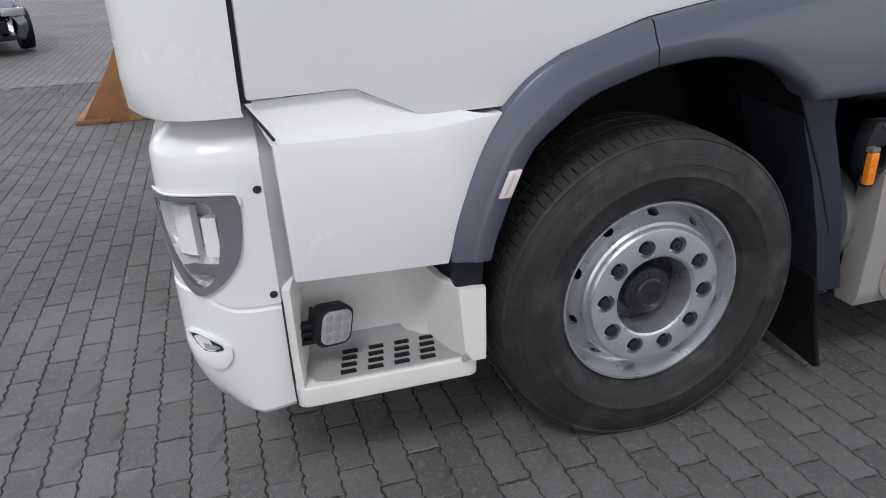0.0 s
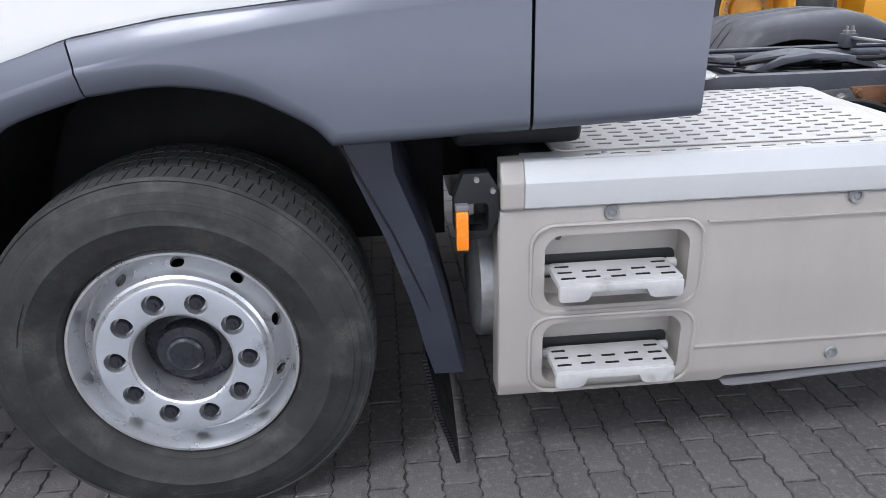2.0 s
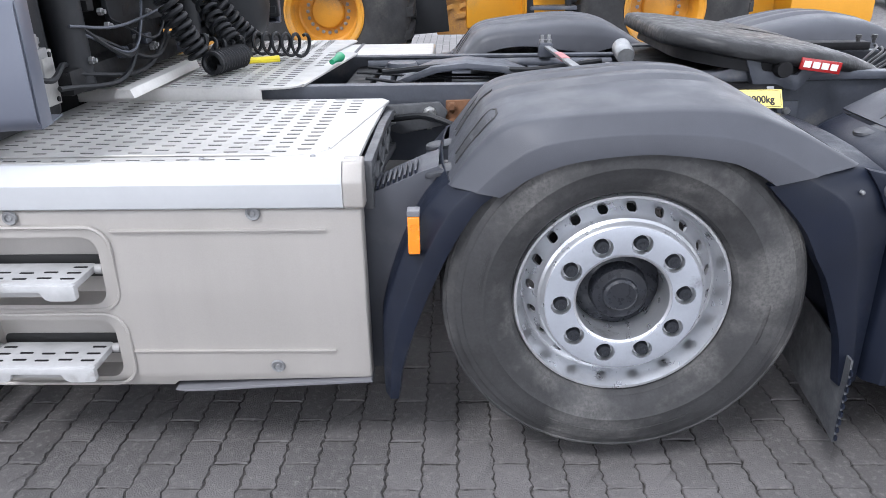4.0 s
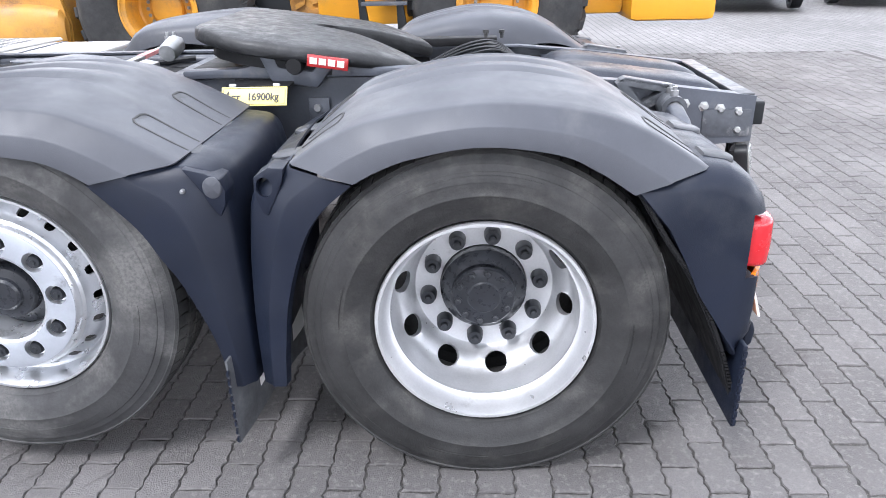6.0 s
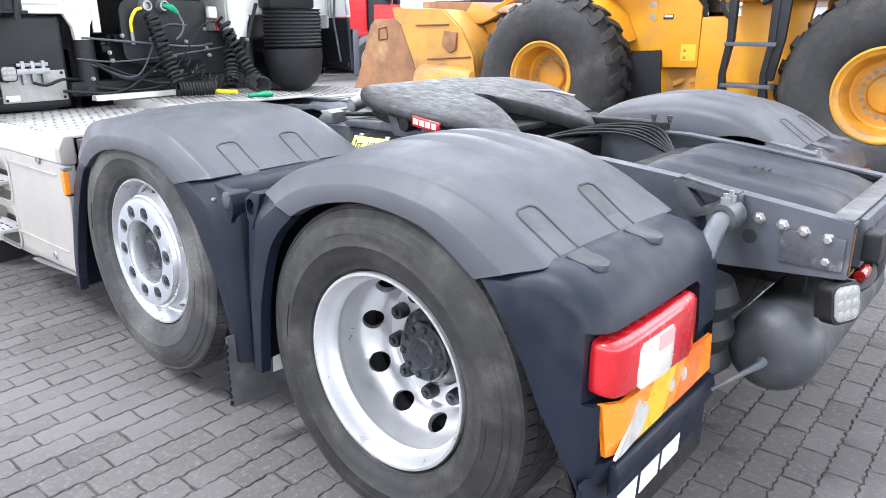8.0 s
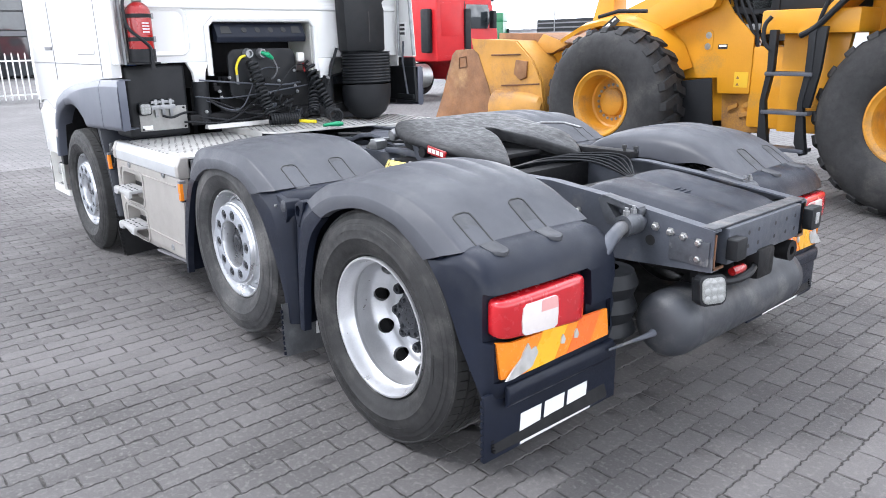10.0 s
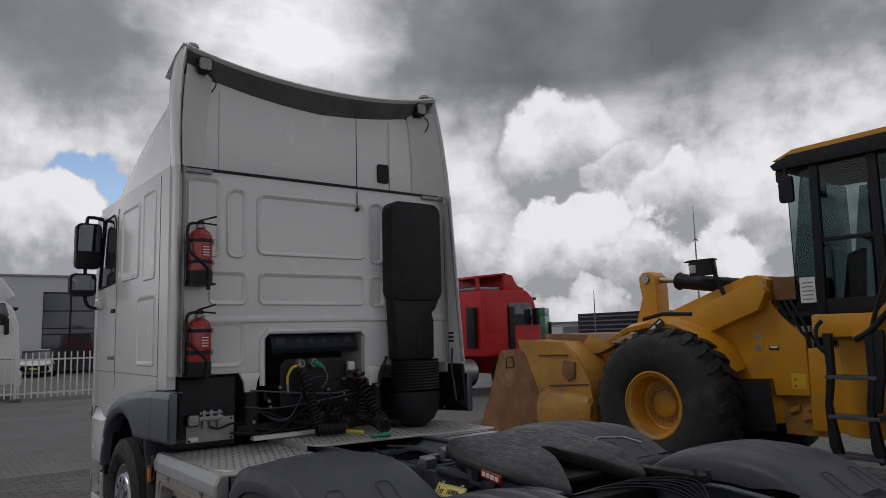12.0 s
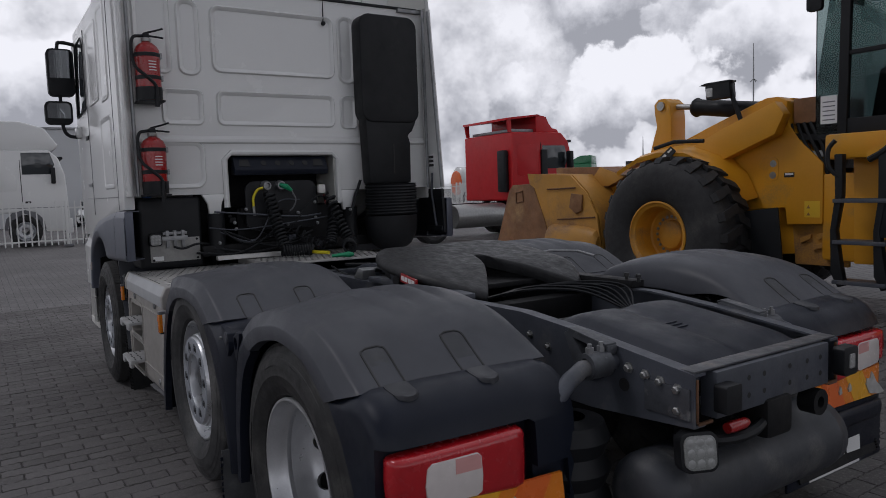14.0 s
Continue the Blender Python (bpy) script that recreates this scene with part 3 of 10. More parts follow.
def tread_blocks(width, r_out, y0, count, seed, lugs=5):
    """Blocks round the tread, cut by fine cross grooves."""
    own = bmesh.new()
    rnd = random.Random(seed)
    a, b = y0 + 0.019, y0 + width - 0.019
    step = (b - a) / lugs
    for g in range(lugs):
        for i in range(count):
            t0 = 2 * math.pi * (i + (0.5 if g % 2 else 0.0)) / count
            dt = 2 * math.pi / count * 0.445
            sk = 0.35 * dt * (1 if g % 2 else -1)
            ya, yb = a + g * step + (0.006 if g else -0.003), a + (g + 1) * step - (0.006 if g < lugs - 1 else -0.003)
            crown = lambda y: r_out - 0.010 * abs(2 * (y - a) / (b - a) - 1) ** 2.8
            q = []
            for lift in (-0.018, 0.003):
                for t, y in ((t0 - dt, ya), (t0 + dt, ya), (t0 + dt + sk, yb), (t0 - dt + sk, yb)):
                    r = crown(y) + lift
                    q.append(own.verts.new((r * math.cos(t), y, r * math.sin(t))))
            own.faces.new(q[4:])
            for k in range(4):
                own.faces.new((q[k], q[(k + 1) % 4], q[4 + (k + 1) % 4], q[4 + k]))
    return own


def arc_bar(r0, r1, a0, a1):
    """A word moulded on the sidewall, as one plain raised bar."""
    rows = []
    for k in range(13):
        a = radians(a0 + (a1 - a0) * k / 12)
        rows.append([(r * math.cos(a), y, r * math.sin(a)) for r, y in ((r0, -0.016), (r0 + 0.002, -0.0262 if r0 > 0.4 else -0.0283), (r1 - 0.002, -0.0225 if r0 > 0.4 else -0.0280), (r1, -0.012))])
    return bm_loft(rows)


def holed_band(outer, inner, count, along, across, bm):
    """The sloping band of a rim between two (radius, depth) rings, with oval hand holes and their walls."""
    own = bmesh.new()
    (r0, h0), (r1, h1) = outer, inner
    length = math.hypot(r1 - r0, h1 - h0)
    per = 100 // count
    half = math.pi / count
    mid = (r0 + r1) / 2

    def on_band(u, v, deep=0.0):
        r, h = r0 + (r1 - r0) * v, h0 + (h1 - h0) * v
        nr, nh = (h1 - h0) / length, -(r1 - r0) / length
        if nh < 0:
            nr, nh = -nr, -nh
        return own.verts.new(((r + nr * deep) * math.cos(u), h + nh * deep, (r + nr * deep) * math.sin(u)))

    for i in range(count):
        c = 2 * math.pi * (i + 0.5) / count
        edge = [(-1 + 2 * k / per, 0.0) for k in range(per)] + [(1.0, k / 4) for k in range(4)] + [(1 - 2 * k / per, 1.0) for k in range(per)] + [(-1.0, 1 - k / 4) for k in range(4)]
        rings = []
        for f in (0.0, 0.5, 1.0):
            ring = []
            for eu, ev in edge:
                a = math.atan2((ev - 0.5) * length, eu * half * mid)
                n = 3.0 if count == 20 else 2.2
                k = (abs(math.cos(a) / across) ** n + abs(math.sin(a) / along) ** n) ** (-1 / n)
                ou, ov = k * math.cos(a) / mid, 0.5 + k * math.sin(a) / length
                ring.append((c + eu * half * (1 - f) + ou * f, ev * (1 - f) + ov * f))
            rings.append([on_band(u, v) for u, v in ring])
            last = ring
        rings.append([on_band(u, v, 0.010) for u, v in last])
        for p, q in zip(rings, rings[1:]):
            k = len(p)
            for j in range(k):
                own.faces.new((p[j], p[(j + 1) % k], q[(j + 1) % k], q[j]))
    return merge(bm, own)


def nut_mesh():
    return from_bm("wheel_nut", bm_lathe([(0.0001, -0.016), (0.006, -0.0165), (0.0075, -0.013), (0.0145, -0.013), (0.0165, -0.008), (0.0175, 0.006)], 14, "y"), NUT_BLACK, 30)


NUT = nut_mesh()
CAP_BOLT = bolt_mesh("hub_bolt", 0.009, 0.008, HUB_BLACK)
WHEEL_PARTS = {}


def wheel_meshes(kind):
    if kind in WHEEL_PARTS:
        return WHEEL_PARTS[kind]
    d = {}
    width = 0.36 if kind == "front" else 0.305
    if kind == "drive":
        rim = from_bm("rim", bm_lathe(RIM_DRIVE, 96, "y", closed=True), RIM_WHITE, 30)
        tool = None
        for i in range(10):
            a = 2 * math.pi * (i + 0.5) / 10
            mm = Matrix.Translation((0.2385 * math.cos(a), 0.2, 0.2385 * math.sin(a))) @ Matrix.Rotation(-a, 4, "Y") @ Matrix.Rotation(radians(-38), 4, "Z")
            tool = bm_lathe([(0.0345, -0.09), (0.0345, 0.09)], 18, "y", bm=tool, m=mm, cap=True)
        rim = cut(rim, tool)
        d["hub"] = from_bm("hub", bm_lathe([(0.0001, 0.165), (0.045, 0.165), (0.05, 0.169), (0.088, 0.172), (0.094, 0.178), (0.094, 0.20), (0.100, 0.205),
                                            (0.118, 0.215), (0.127, 0.225), (0.128, 0.29)], 40, "y"), HUB_BLACK, 30)
    else:
        count, along, across = (10, 0.0165, 0.0175) if kind == "front" else (20, 0.0185, 0.0135)
        bm = bm_lathe(RIM_STEER[:9], 100, "y")
        bm = bm_lathe(RIM_STEER[9:20], 100, "y", bm=bm)
        bm = holed_band(RIM_STEER[8], RIM_STEER[9], count, along, across, bm)
        bmesh.ops.remove_doubles(bm, verts=bm.verts[:], dist=0.0002)
        rim = from_bm("rim", bm, ALU, 30)
        d["hub"] = from_bm("hub", bm_lathe([(0.0001, 0.020), (0.040, 0.021), (0.047, 0.026), (0.050, 0.034), (0.074, 0.038), (0.079, 0.045), (0.082, 0.075),
                                            (0.112, 0.090), (0.121, 0.096), (0.121, 0.12)], 40, "y"), HUB_BLACK, 30)
        face = from_bm("disc_face", bm_lathe([(0.2125, 0.0), (0.2125, -0.004), (0.209, -0.0052), (0.138, -0.0052), (0.134, -0.004), (0.134, 0.0)], 64, "y", closed=True), RIM_PAINT, 30)
        pit = None
        for i in range(10):
            a = 2 * math.pi * i / 10
            pit = bm_lathe([(0.0285, -0.02), (0.0285, -0.003), (0.025, 0.016)], 24, "y", bm=pit, m=Matrix.Translation((0.1675 * math.cos(a), 0, 0.1675 * math.sin(a))), cap=True)
        d["face"] = cut(face, pit.copy())
        rim = cut(rim, pit)
        d["brake"] = from_bm("brake_drum", bm_lathe([(0.118, 0.10), (0.19, 0.105), (0.205, 0.115), (0.207, 0.26)], 48, "y"), CHASSIS_BLACK)
    d["rim"] = rim
    rub = TYRE_GREY if kind == "lift" else TYRE
    d["tyre"] = from_bm("tyre", bm_lathe(tyre_profile(width), 128, "y", closed=True), rub, 30)
    d["tread"] = from_bm("tread", tread_blocks(width, 0.497, -0.012, 96 if kind == "front" else 76, 3), TREAD if kind != "lift" else TYRE_GREY, 30)
    d["marks"] = [from_bm("sidewall_bar", arc_bar(r0, r1, a0, a1), rub, 20) for r0, r1, a0, a1 in ((0.412, 0.432, 62, 108), (0.412, 0.430, 238, 262), (0.412, 0.430, 268, 296), (0.388, 0.397, 152, 170), (0.388, 0.397, -24, -6))]
    WHEEL_PARTS[kind] = d
    return d


def make_wheel(kind, x, y, z, right=False, spin=0.0):
    d = wheel_meshes(kind)
    m = Matrix.Translation((x, 2 * CY - y if right else y, z)) @ Matrix.Rotation(math.pi if right else 0.0, 4, "Z") @ Matrix.Rotation(spin, 4, "Y")
    name = {"front": "front_wheel", "lift": "lifted_wheel", "drive": "drive_wheel"}[kind]
    w = part(name, d["rim"], truck, {"front": "polished aluminium ten-hole rim", "lift": "silver rim with many oval hand holes",
                                     "drive": "deep satin aluminium rim of dual wheels"}[kind], m)
    part("tyre", d["tyre"], w, "worn black rubber tyre", m)
    part("tread", d["tread"], w, "", m)
    for bar in d["marks"]:
        part("sidewall_bar", bar, w, "", m)
    part("hub", d["hub"], w, "black painted hub", m)
    ny = -0.004 if kind != "drive" else 0.256
    if "brake" in d:
        part("brake_drum", d["brake"], w, "dark brake drum", m)
    if "face" in d:
        part("disc_face", d["face"], w, "grey painted nut ring", m)
    for i in range(10):
        a = 2 * math.pi * i / 10
        p = m @ Matrix.Translation((0.1675 * math.cos(a), ny, 0.1675 * math.sin(a)))
        if kind != "drive":
            part("wheel_nut", NUT, w, "", p @ Matrix.Translation((0, 0.017, 0)) @ Matrix.Diagonal((1.15, 1.25, 1.15, 1)))
        else:
            part("wheel_nut", NUT, w, "", p @ Matrix.Diagonal((1.5, 2.9, 1.5, 1)))
            part("hub_bolt", CAP_BOLT, w, "", m @ Matrix.Translation((0.076 * math.cos(a), 0.170, 0.076 * math.sin(a))))
    if kind == "drive":
        part("inner_tyre", d["tyre"], w, "inner dual tyre", m @ Matrix.Translation((0, 0.34, 0)))
        part("inner_tread", d["tread"], w, "", m @ Matrix.Translation((0, 0.34, 0)))
    return w


for right in (False, True):
    make_wheel("front", 0.0, 0.0, 0.492, right, radians(2))
    make_wheel("lift", 2.75, 0.0, 0.58, right, radians(-5))
    make_wheel("drive", 4.066, 0.0, 0.492, right, radians(-9))

# axles
for ax, az in ((0.0, 0.49), (2.75, 0.58), (4.066, 0.49)):
    bm = bm_lathe([(0.07, 0.25), (0.07, 2.25)], 16, "y", m=Matrix.Translation((ax, 0, az)), cap=True)
    if ax > 4:
        bm = bm_lathe([(0.02, -0.2), (0.16, -0.16), (0.21, 0.0), (0.16, 0.16), (0.02, 0.2)], 20, "y", m=Matrix.Translation((ax, CY, az)), bm=bm)
    part("axle", bm, truck, "oily black steel axle", material=CHASSIS_BLACK)

# -- chassis --
for y0, y1 in ((0.86, 0.868), (1.632, 1.64)):
    web = [(0.6, 0.74), (4.62, 0.735), (5.03, 0.767), (5.03, 0.912), (4.56, 0.972), (4.25, 1.0), (0.6, 1.0)]
    bm = bm_prism(web, "y", y0, y1)
    f0, f1 = (0.86, 0.912) if y0 < 1 else (1.588, 1.64)
    bm = bm_prism([(0.6, 1.0), (4.25, 1.0), (4.56, 0.972), (5.03, 0.912), (5.03, 0.920), (4.56, 0.980), (4.25, 1.008), (0.6, 1.008)], "y", f0, f1, bm=bm)
    bm = bm_prism([(0.6, 0.732), (4.62, 0.727), (5.03, 0.759), (5.03, 0.767), (4.62, 0.735), (0.6, 0.74)], "y", f0, f1, bm=bm)
    rail = part("chassis_rail", bm, truck, "dark grey painted steel rail", material=CHASSIS)
    out = y0 < 1
    for bx, bz in ((4.717, 0.905), (4.783, 0.896), (4.85, 0.886), (4.908, 0.877), (4.972, 0.866), (4.974, 0.803), (1.2, 0.9), (2.2, 0.86), (3.3, 0.87), (3.42, 0.80), (4.3, 0.93), (4.4, 0.90)):
        s = 1.0 if bx > 4.6 else 0.8
        mm = Matrix.Translation((bx, y0 if out else y1, bz)) @ Matrix.Rotation(0 if out else math.pi, 4, "Z") @ Matrix.Diagonal((s, s, s, 1))
        if "frame_bolt" not in WHEEL_PARTS:
            WHEEL_PARTS["frame_bolt"] = bolt_mesh("frame_bolt", 0.0125, 0.018, STEEL)
        part("frame_bolt", WHEEL_PARTS["frame_bolt"], rail, "", mm)
    # flat black disc on the web: the hole's shade as colour
    hole = bm_lathe([(0.0001, 0), (0.022, 0)], 20, "y", m=Matrix.Translation((4.762, y0 - 0.001 if out else y1 + 0.001, 0.836)))
    part("frame_hole", hole, rail, "", material=INK_AND_SHADE)
bm = bm_box(4.85, 5.018, 0.853, 0.86, 0.78, 0.875, 0.002)
part("gusset_plate", bm, truck, "worn bright steel plate", material=mat("scratched_grey_plate", (0.075, 0.08, 0.092), 0.45, metal=0.2, var=0.3, scale=14, bump=0.15, dirt=(0.34, 0.34, 0.34), dirt_amount=0.34, dirt_scale=12.0))

bm = bm_box(4.985, 5.045, 0.945, 1.555, 0.775, 0.918, 0.006)
end_member = part("end_cross_member", bm, truck, "dark grey rear cross member with rust at its ends", material=CHASSIS)
FLANGE = mat("worn_flange_paint", (0.085, 0.088, 0.096), 0.45, metal=0.2, var=0.25, scale=9, fine=140, bump=0.15, dirt=(0.22, 0.19, 0.165), dirt_amount=0.42, dirt_scale=9.0)
part("worn_flange", bm_box(4.966, 5.026, 0.868, 1.632, 0.9205, 0.928, 0.003), end_member, "worn top flange with bare edges", material=FLANGE)
for hy in (1.1, 1.18, 1.32, 1.42, 1.5):
    for hz in (0.82, 0.875):
        # no bore here, a black disc carries its shade
        part("bolt_hole", bm_lathe([(0.0001, 0), (0.009, 0)], 12, "x", m=Matrix.Translation((5.0465, hy, hz))), end_member, material=INK_AND_SHADE)
for ry0, ry1, web in ((0.8685, 0.945, 0.8685), (1.555, 1.6315, 1.6225)):
    part("rust_lip", bm_box(5.026, 5.034, web, web + 0.009, 0.775, 0.905, 0.002), end_member, "rusty channel lip", material=RUST)
    part("rust_lip", bm_box(5.024, 5.034, ry0 + 0.008, ry1 - 0.002, 0.764, 0.773, 0.002), end_member, "rusty channel lip", material=RUST)
    # added black block; its colour imitates shade in the open channel
    part("channel_end", bm_box(4.90, 4.96, ry0 + 0.008, ry1 - 0.002, 0.775, 0.905), end_member, "black block standing in for the shade inside the rail end", material=CHASSIS_BLACK)
pos = part("position_lamp", bm_prism(round_rect(1.575, 1.665, 0.80, 0.90, 0.014, 3), "x", 5.046, 5.088, 0.008), truck, "small position lamp in a black housing", material=BLACK)
part("lens", bm_prism(round_rect(1.605, 1.640, 0.825, 0.875, 0.006, 2), "x", 5.086, 5.0915, 0.002), pos, "clear lens", material=LENS)
for by in (0.965,):
    bmx = bm_prism(round_rect(by - 0.038, by + 0.038, 0.80, 0.885, 0.008, 2), "x", 5.045, 5.09, 0.006)
    part("rubber_buffer", bmx, truck, "black rubber buffer", material=BLACK)
for cx in (0.9, 1.9, 2.75, 3.1, 3.8, 4.3):
    part("cross_member", bm_box(cx - 0.05, cx + 0.05, 0.868, 1.632, 0.78, 0.96, 0.01), truck, "black steel cross member", material=CHASSIS_BLACK)

# plastic cover between the rails
own = []
for i in range(17):
    x = 4.34 + 0.645 * i / 16
    row = []
    for j in range(33):
        y = 0.902 + 0.696 * j / 32
        u, v = abs(2 * j / 32 - 1), abs(2 * i / 16 - 1)
        dome = 0.034 * (1 - u ** 6) * (1 - v ** 8)
        ridge = 0.020 * max(0.0, 1 - ((u - 0.46) / 0.36) ** 6)
        row.append((x, y, 0.966 - 0.13 * (x - 4.36) + dome + ridge * (1 - v ** 6)))
    own.append(row)
cover = part("gear_cover", bm_loft(own, thickness=0.006), truck, "dark slate moulded plastic cover", material=FENDER_LOW)
for k, (cx, cy, w, h) in enumerate(((4.62, 1.22, 0.16, 0.012), (4.645, 1.22, 0.16, 0.012), (4.67, 1.22, 0.16, 0.012))):
    part("embossed_bar", bm_box(cx, cx + h, cy - w / 2, cy + w / 2, 0.955, 0.970 - 0.13 * (cx - 4.62), 0.003), cover, material=FENDER_LOW)
part("embossed_badge", bm_lathe([(0.045, 0.0), (0.045, 0.006), (0.036, 0.007), (0.036, 0.0)], 24, "z", closed=True, m=Matrix.Translation((4.78, 1.40, 0.953)) @ Matrix.Diagonal((0.8, 1.5, 1, 1))), cover, material=CHASSIS_BLACK)

# air tank across the tail, work lamp and hoses
m = Matrix.Translation((4.875, -0.025, 0.515)) @ Matrix.Diagonal((1.01, 1.0, 1.01, 1))
bm = bm_lathe([(0.0001, 0.795), (0.030, 0.796), (0.075, 0.803), (0.108, 0.818), (0.126, 0.842), (0.133, 0.872), (0.133, 0.905), (0.1345, 0.910), (0.133, 0.915), (0.133, 1.74), (0.1345, 1.745), (0.133, 1.75), (0.126, 1.80), (0.10, 1.84), (0.0001, 1.86)], 40, "y", m=m)
tank = part("air_tank", bm, truck, "dusty dark grey cylindrical air tank", material=mat("dusty_tank_paint", (0.040, 0.043, 0.050), 0.5, var=0.12, scale=5, fine=160, bump=0.08, dirt=(0.11, 0.108, 0.104), dirt_amount=0.42, dirt_scale=5.0))
part("drain_valve", bm_tube([(4.875, 0.745, 0.505), (4.875, 0.72, 0.503), (4.84, 0.645, 0.485), (4.80, 0.565, 0.462)], [0.017, 0.012, 0.007, 0.005], 8), tank, material=CHASSIS)
for ty in (1.0, 1.55):
    part("tank_strap", bm_box(4.84, 4.90, ty, ty + 0.03, 0.645, 0.78, 0.004), tank, material=CHASSIS_BLACK)


LED = mat("led_lens_cell", (0.30, 0.305, 0.295), 0.2, var=0.1, scale=60, bump=0.1, coat=0.6)


FROST = mat("frosted_lamp_lens", (0.24, 0.245, 0.235), 0.25, var=0.12, scale=40, fine=200, bump=0.15, coat=0.3)


FROST_PALE = mat("pale_frosted_lens", (0.36, 0.36, 0.35), 0.25, var=0.12, scale=40, fine=200, bump=0.15, coat=0.3)


def work_lamp(parent, m, s=0.06, lens=FROST):
    body = bm_prism(round_rect(-s, s, -s, s, s * 0.5, 5), "y", 0.0, 0.045, 0.006)
    lamp = part("work_lamp", body, parent, "square black LED work lamp", m, BLACK)
    for i in range(6):
        part("cooling_fin", bm_box(-s * 0.85 + i * s * 0.3, -s * 0.85 + i * s * 0.3 + s * 0.1, 0.045, 0.062, -s * 0.75, s * 0.75), lamp, "", m, BLACK)
    part("lens", bm_prism(round_rect(-s * 0.84, s * 0.84, -s * 0.84, s * 0.84, s * 0.42, 5), "y", -0.006, 0.002, 0.003), lamp, "clear lens", m, lens)
    for i in range(3):
        for j in range(3):
            part("led", bm_lathe([(0.0001, -0.0075), (s * 0.12, -0.0072), (s * 0.21, -0.0062)], 12, "y", m=Matrix.Translation((s * 0.5 * (i - 1), 0, s * 0.5 * (j - 1)))), lamp, "", m, LED)
    return lamp


work_lamp(truck, Matrix.Translation((5.04, 0.872, 0.690)) @ Matrix.Rotation(radians(66), 4, "Z") @ Matrix.Rotation(radians(-8), 4, "X"), 0.060)
part("lamp_bracket", bm_box(4.965, 4.985, 0.885, 0.915, 0.70, 0.78, 0.003), truck, material=CHASSIS_BLACK)
part("red_coupling", bm_lathe([(0.0001, 0), (0.016, 0), (0.018, 0.02), (0.018, 0.08), (0.012, 0.1), (0.0001, 0.1)], 12, "y", m=Matrix.Translation((5.04, 1.0, 0.735))), truck, "red hose coupling", material=RED_PAINT)
part("tow_bracket", bm_box(4.95, 5.06, 1.18, 1.32, 0.66, 0.79, 0.02), truck, material=CHASSIS_BLACK)
part("tail_hose", bm_tube(curve_points([(4.98, 0.86, 0.73), (5.03, 0.98, 0.70), (5.05, 1.12, 0.705), (5.0, 1.3, 0.73), (4.95, 1.45, 0.70)]), 0.017, 8), truck, material=BLACK)
part("towing_lug", bm_lathe([(0.045, -0.03), (0.045, 0.03), (0.02, 0.03), (0.02, -0.03)], 18, "x", closed=True, m=Matrix.Translation((5.02, 1.5, 0.72))), truck, material=CHASSIS_BLACK)

# stabiliser link and bracket behind the wheel
for right in (False, True):
    tri_out, tri_in = [(4.53, 0.972), (4.56, 0.987), (4.735, 0.957), (4.735, 0.93), (4.62, 0.872), (4.58, 0.872)], [(4.575, 0.962), (4.69, 0.942), (4.625, 0.905)]
    bm = bm_prism([(x, z + 0.006) for x, z in tri_out], "y", 0.815, 0.858, 0.003)
    me = cut(from_bm("fender_bracket", bm, mat("worn_cast_bracket", (0.085, 0.09, 0.10), 0.42, metal=0.3, var=0.25, scale=16, bump=0.15, dirt=(0.32, 0.32, 0.32), dirt_amount=0.35, dirt_scale=14.0)), bm_prism([(x, z + 0.006) for x, z in tri_in], "y", 0.7, 0.9))
    if right:
        me.transform(Matrix.Translation((0, 2 * CY, 0)) @ Matrix.Diagonal((1, -1, 1, 1)))
        me.flip_normals()
    part("fender_bracket", me, truck, "dark grey cast bracket")
    part("bracket_flange", flip(bm_prism([(4.54, 0.990), (4.56, 1.0), (4.73, 0.970), (4.73, 0.962), (4.56, 0.992)], "y", 0.81, 0.86, 0.002), right), truck, "worn bracket flange", material=mat("worn_cast_bracket", (0.1, 0.1, 0.1)))
    part("bracket_tube", flip(bm_tube([(4.73, 0.56, 0.80), (4.722, 0.66, 0.875), (4.715, 0.72, 0.90), (4.715, 0.86, 0.905)], 0.028, 16), right), truck, "grey tube of mudguard carrier", material=CHASSIS)
    part("tube_collar", flip(bm_lathe([(0.043, -0.045), (0.043, 0.045), (0.027, 0.045), (0.027, -0.045)], 20, "y", closed=True, m=Matrix.Translation((4.715, 0.78, 0.905))), right), truck, "worn grey tube clamp", material=mat("worn_cast_bracket", (0.1, 0.1, 0.1)))
    for dy in (0.755, 0.805):
        part("clamp_bolt", flip(bm_lathe([(0.0001, 0.062), (0.008, 0.062), (0.008, 0.05), (0.014, 0.05), (0.014, 0.03)], 6, "z", m=Matrix.Translation((4.715, dy, 0.915))), right), truck, material=GALV)
for right in (False, True):
    yy = (lambda v: 2 * CY - v) if right else (lambda v: v)
    a, b = sorted((yy(0.62), yy(0.86)))
    part("air_spring", bm_lathe([(0.06, 0.72), (0.12, 0.71), (0.14, 0.66), (0.12, 0.61), (0.14, 0.56), (0.12, 0.51), (0.14, 0.46), (0.10, 0.42), (0.0001, 0.42)], 24, "z",
                                m=Matrix.Translation((4.66, yy(0.70), 0.02))), truck, "black rubber air spring", material=BLACK)
    part("spring_beam", bm_box(3.75, 4.70, yy(0.70) - 0.045, yy(0.70) + 0.045, 0.40, 0.46, 0.01), truck, material=CHASSIS_BLACK)

# -- mudguards over the rear axles --
STRAP = mat("dark_strap_rubber", (0.034, 0.036, 0.042), 0.5, var=0.15, scale=5, fine=300, bump=0.12, dirt=(0.07, 0.07, 0.072), dirt_amount=0.35, dirt_scale=7.0)


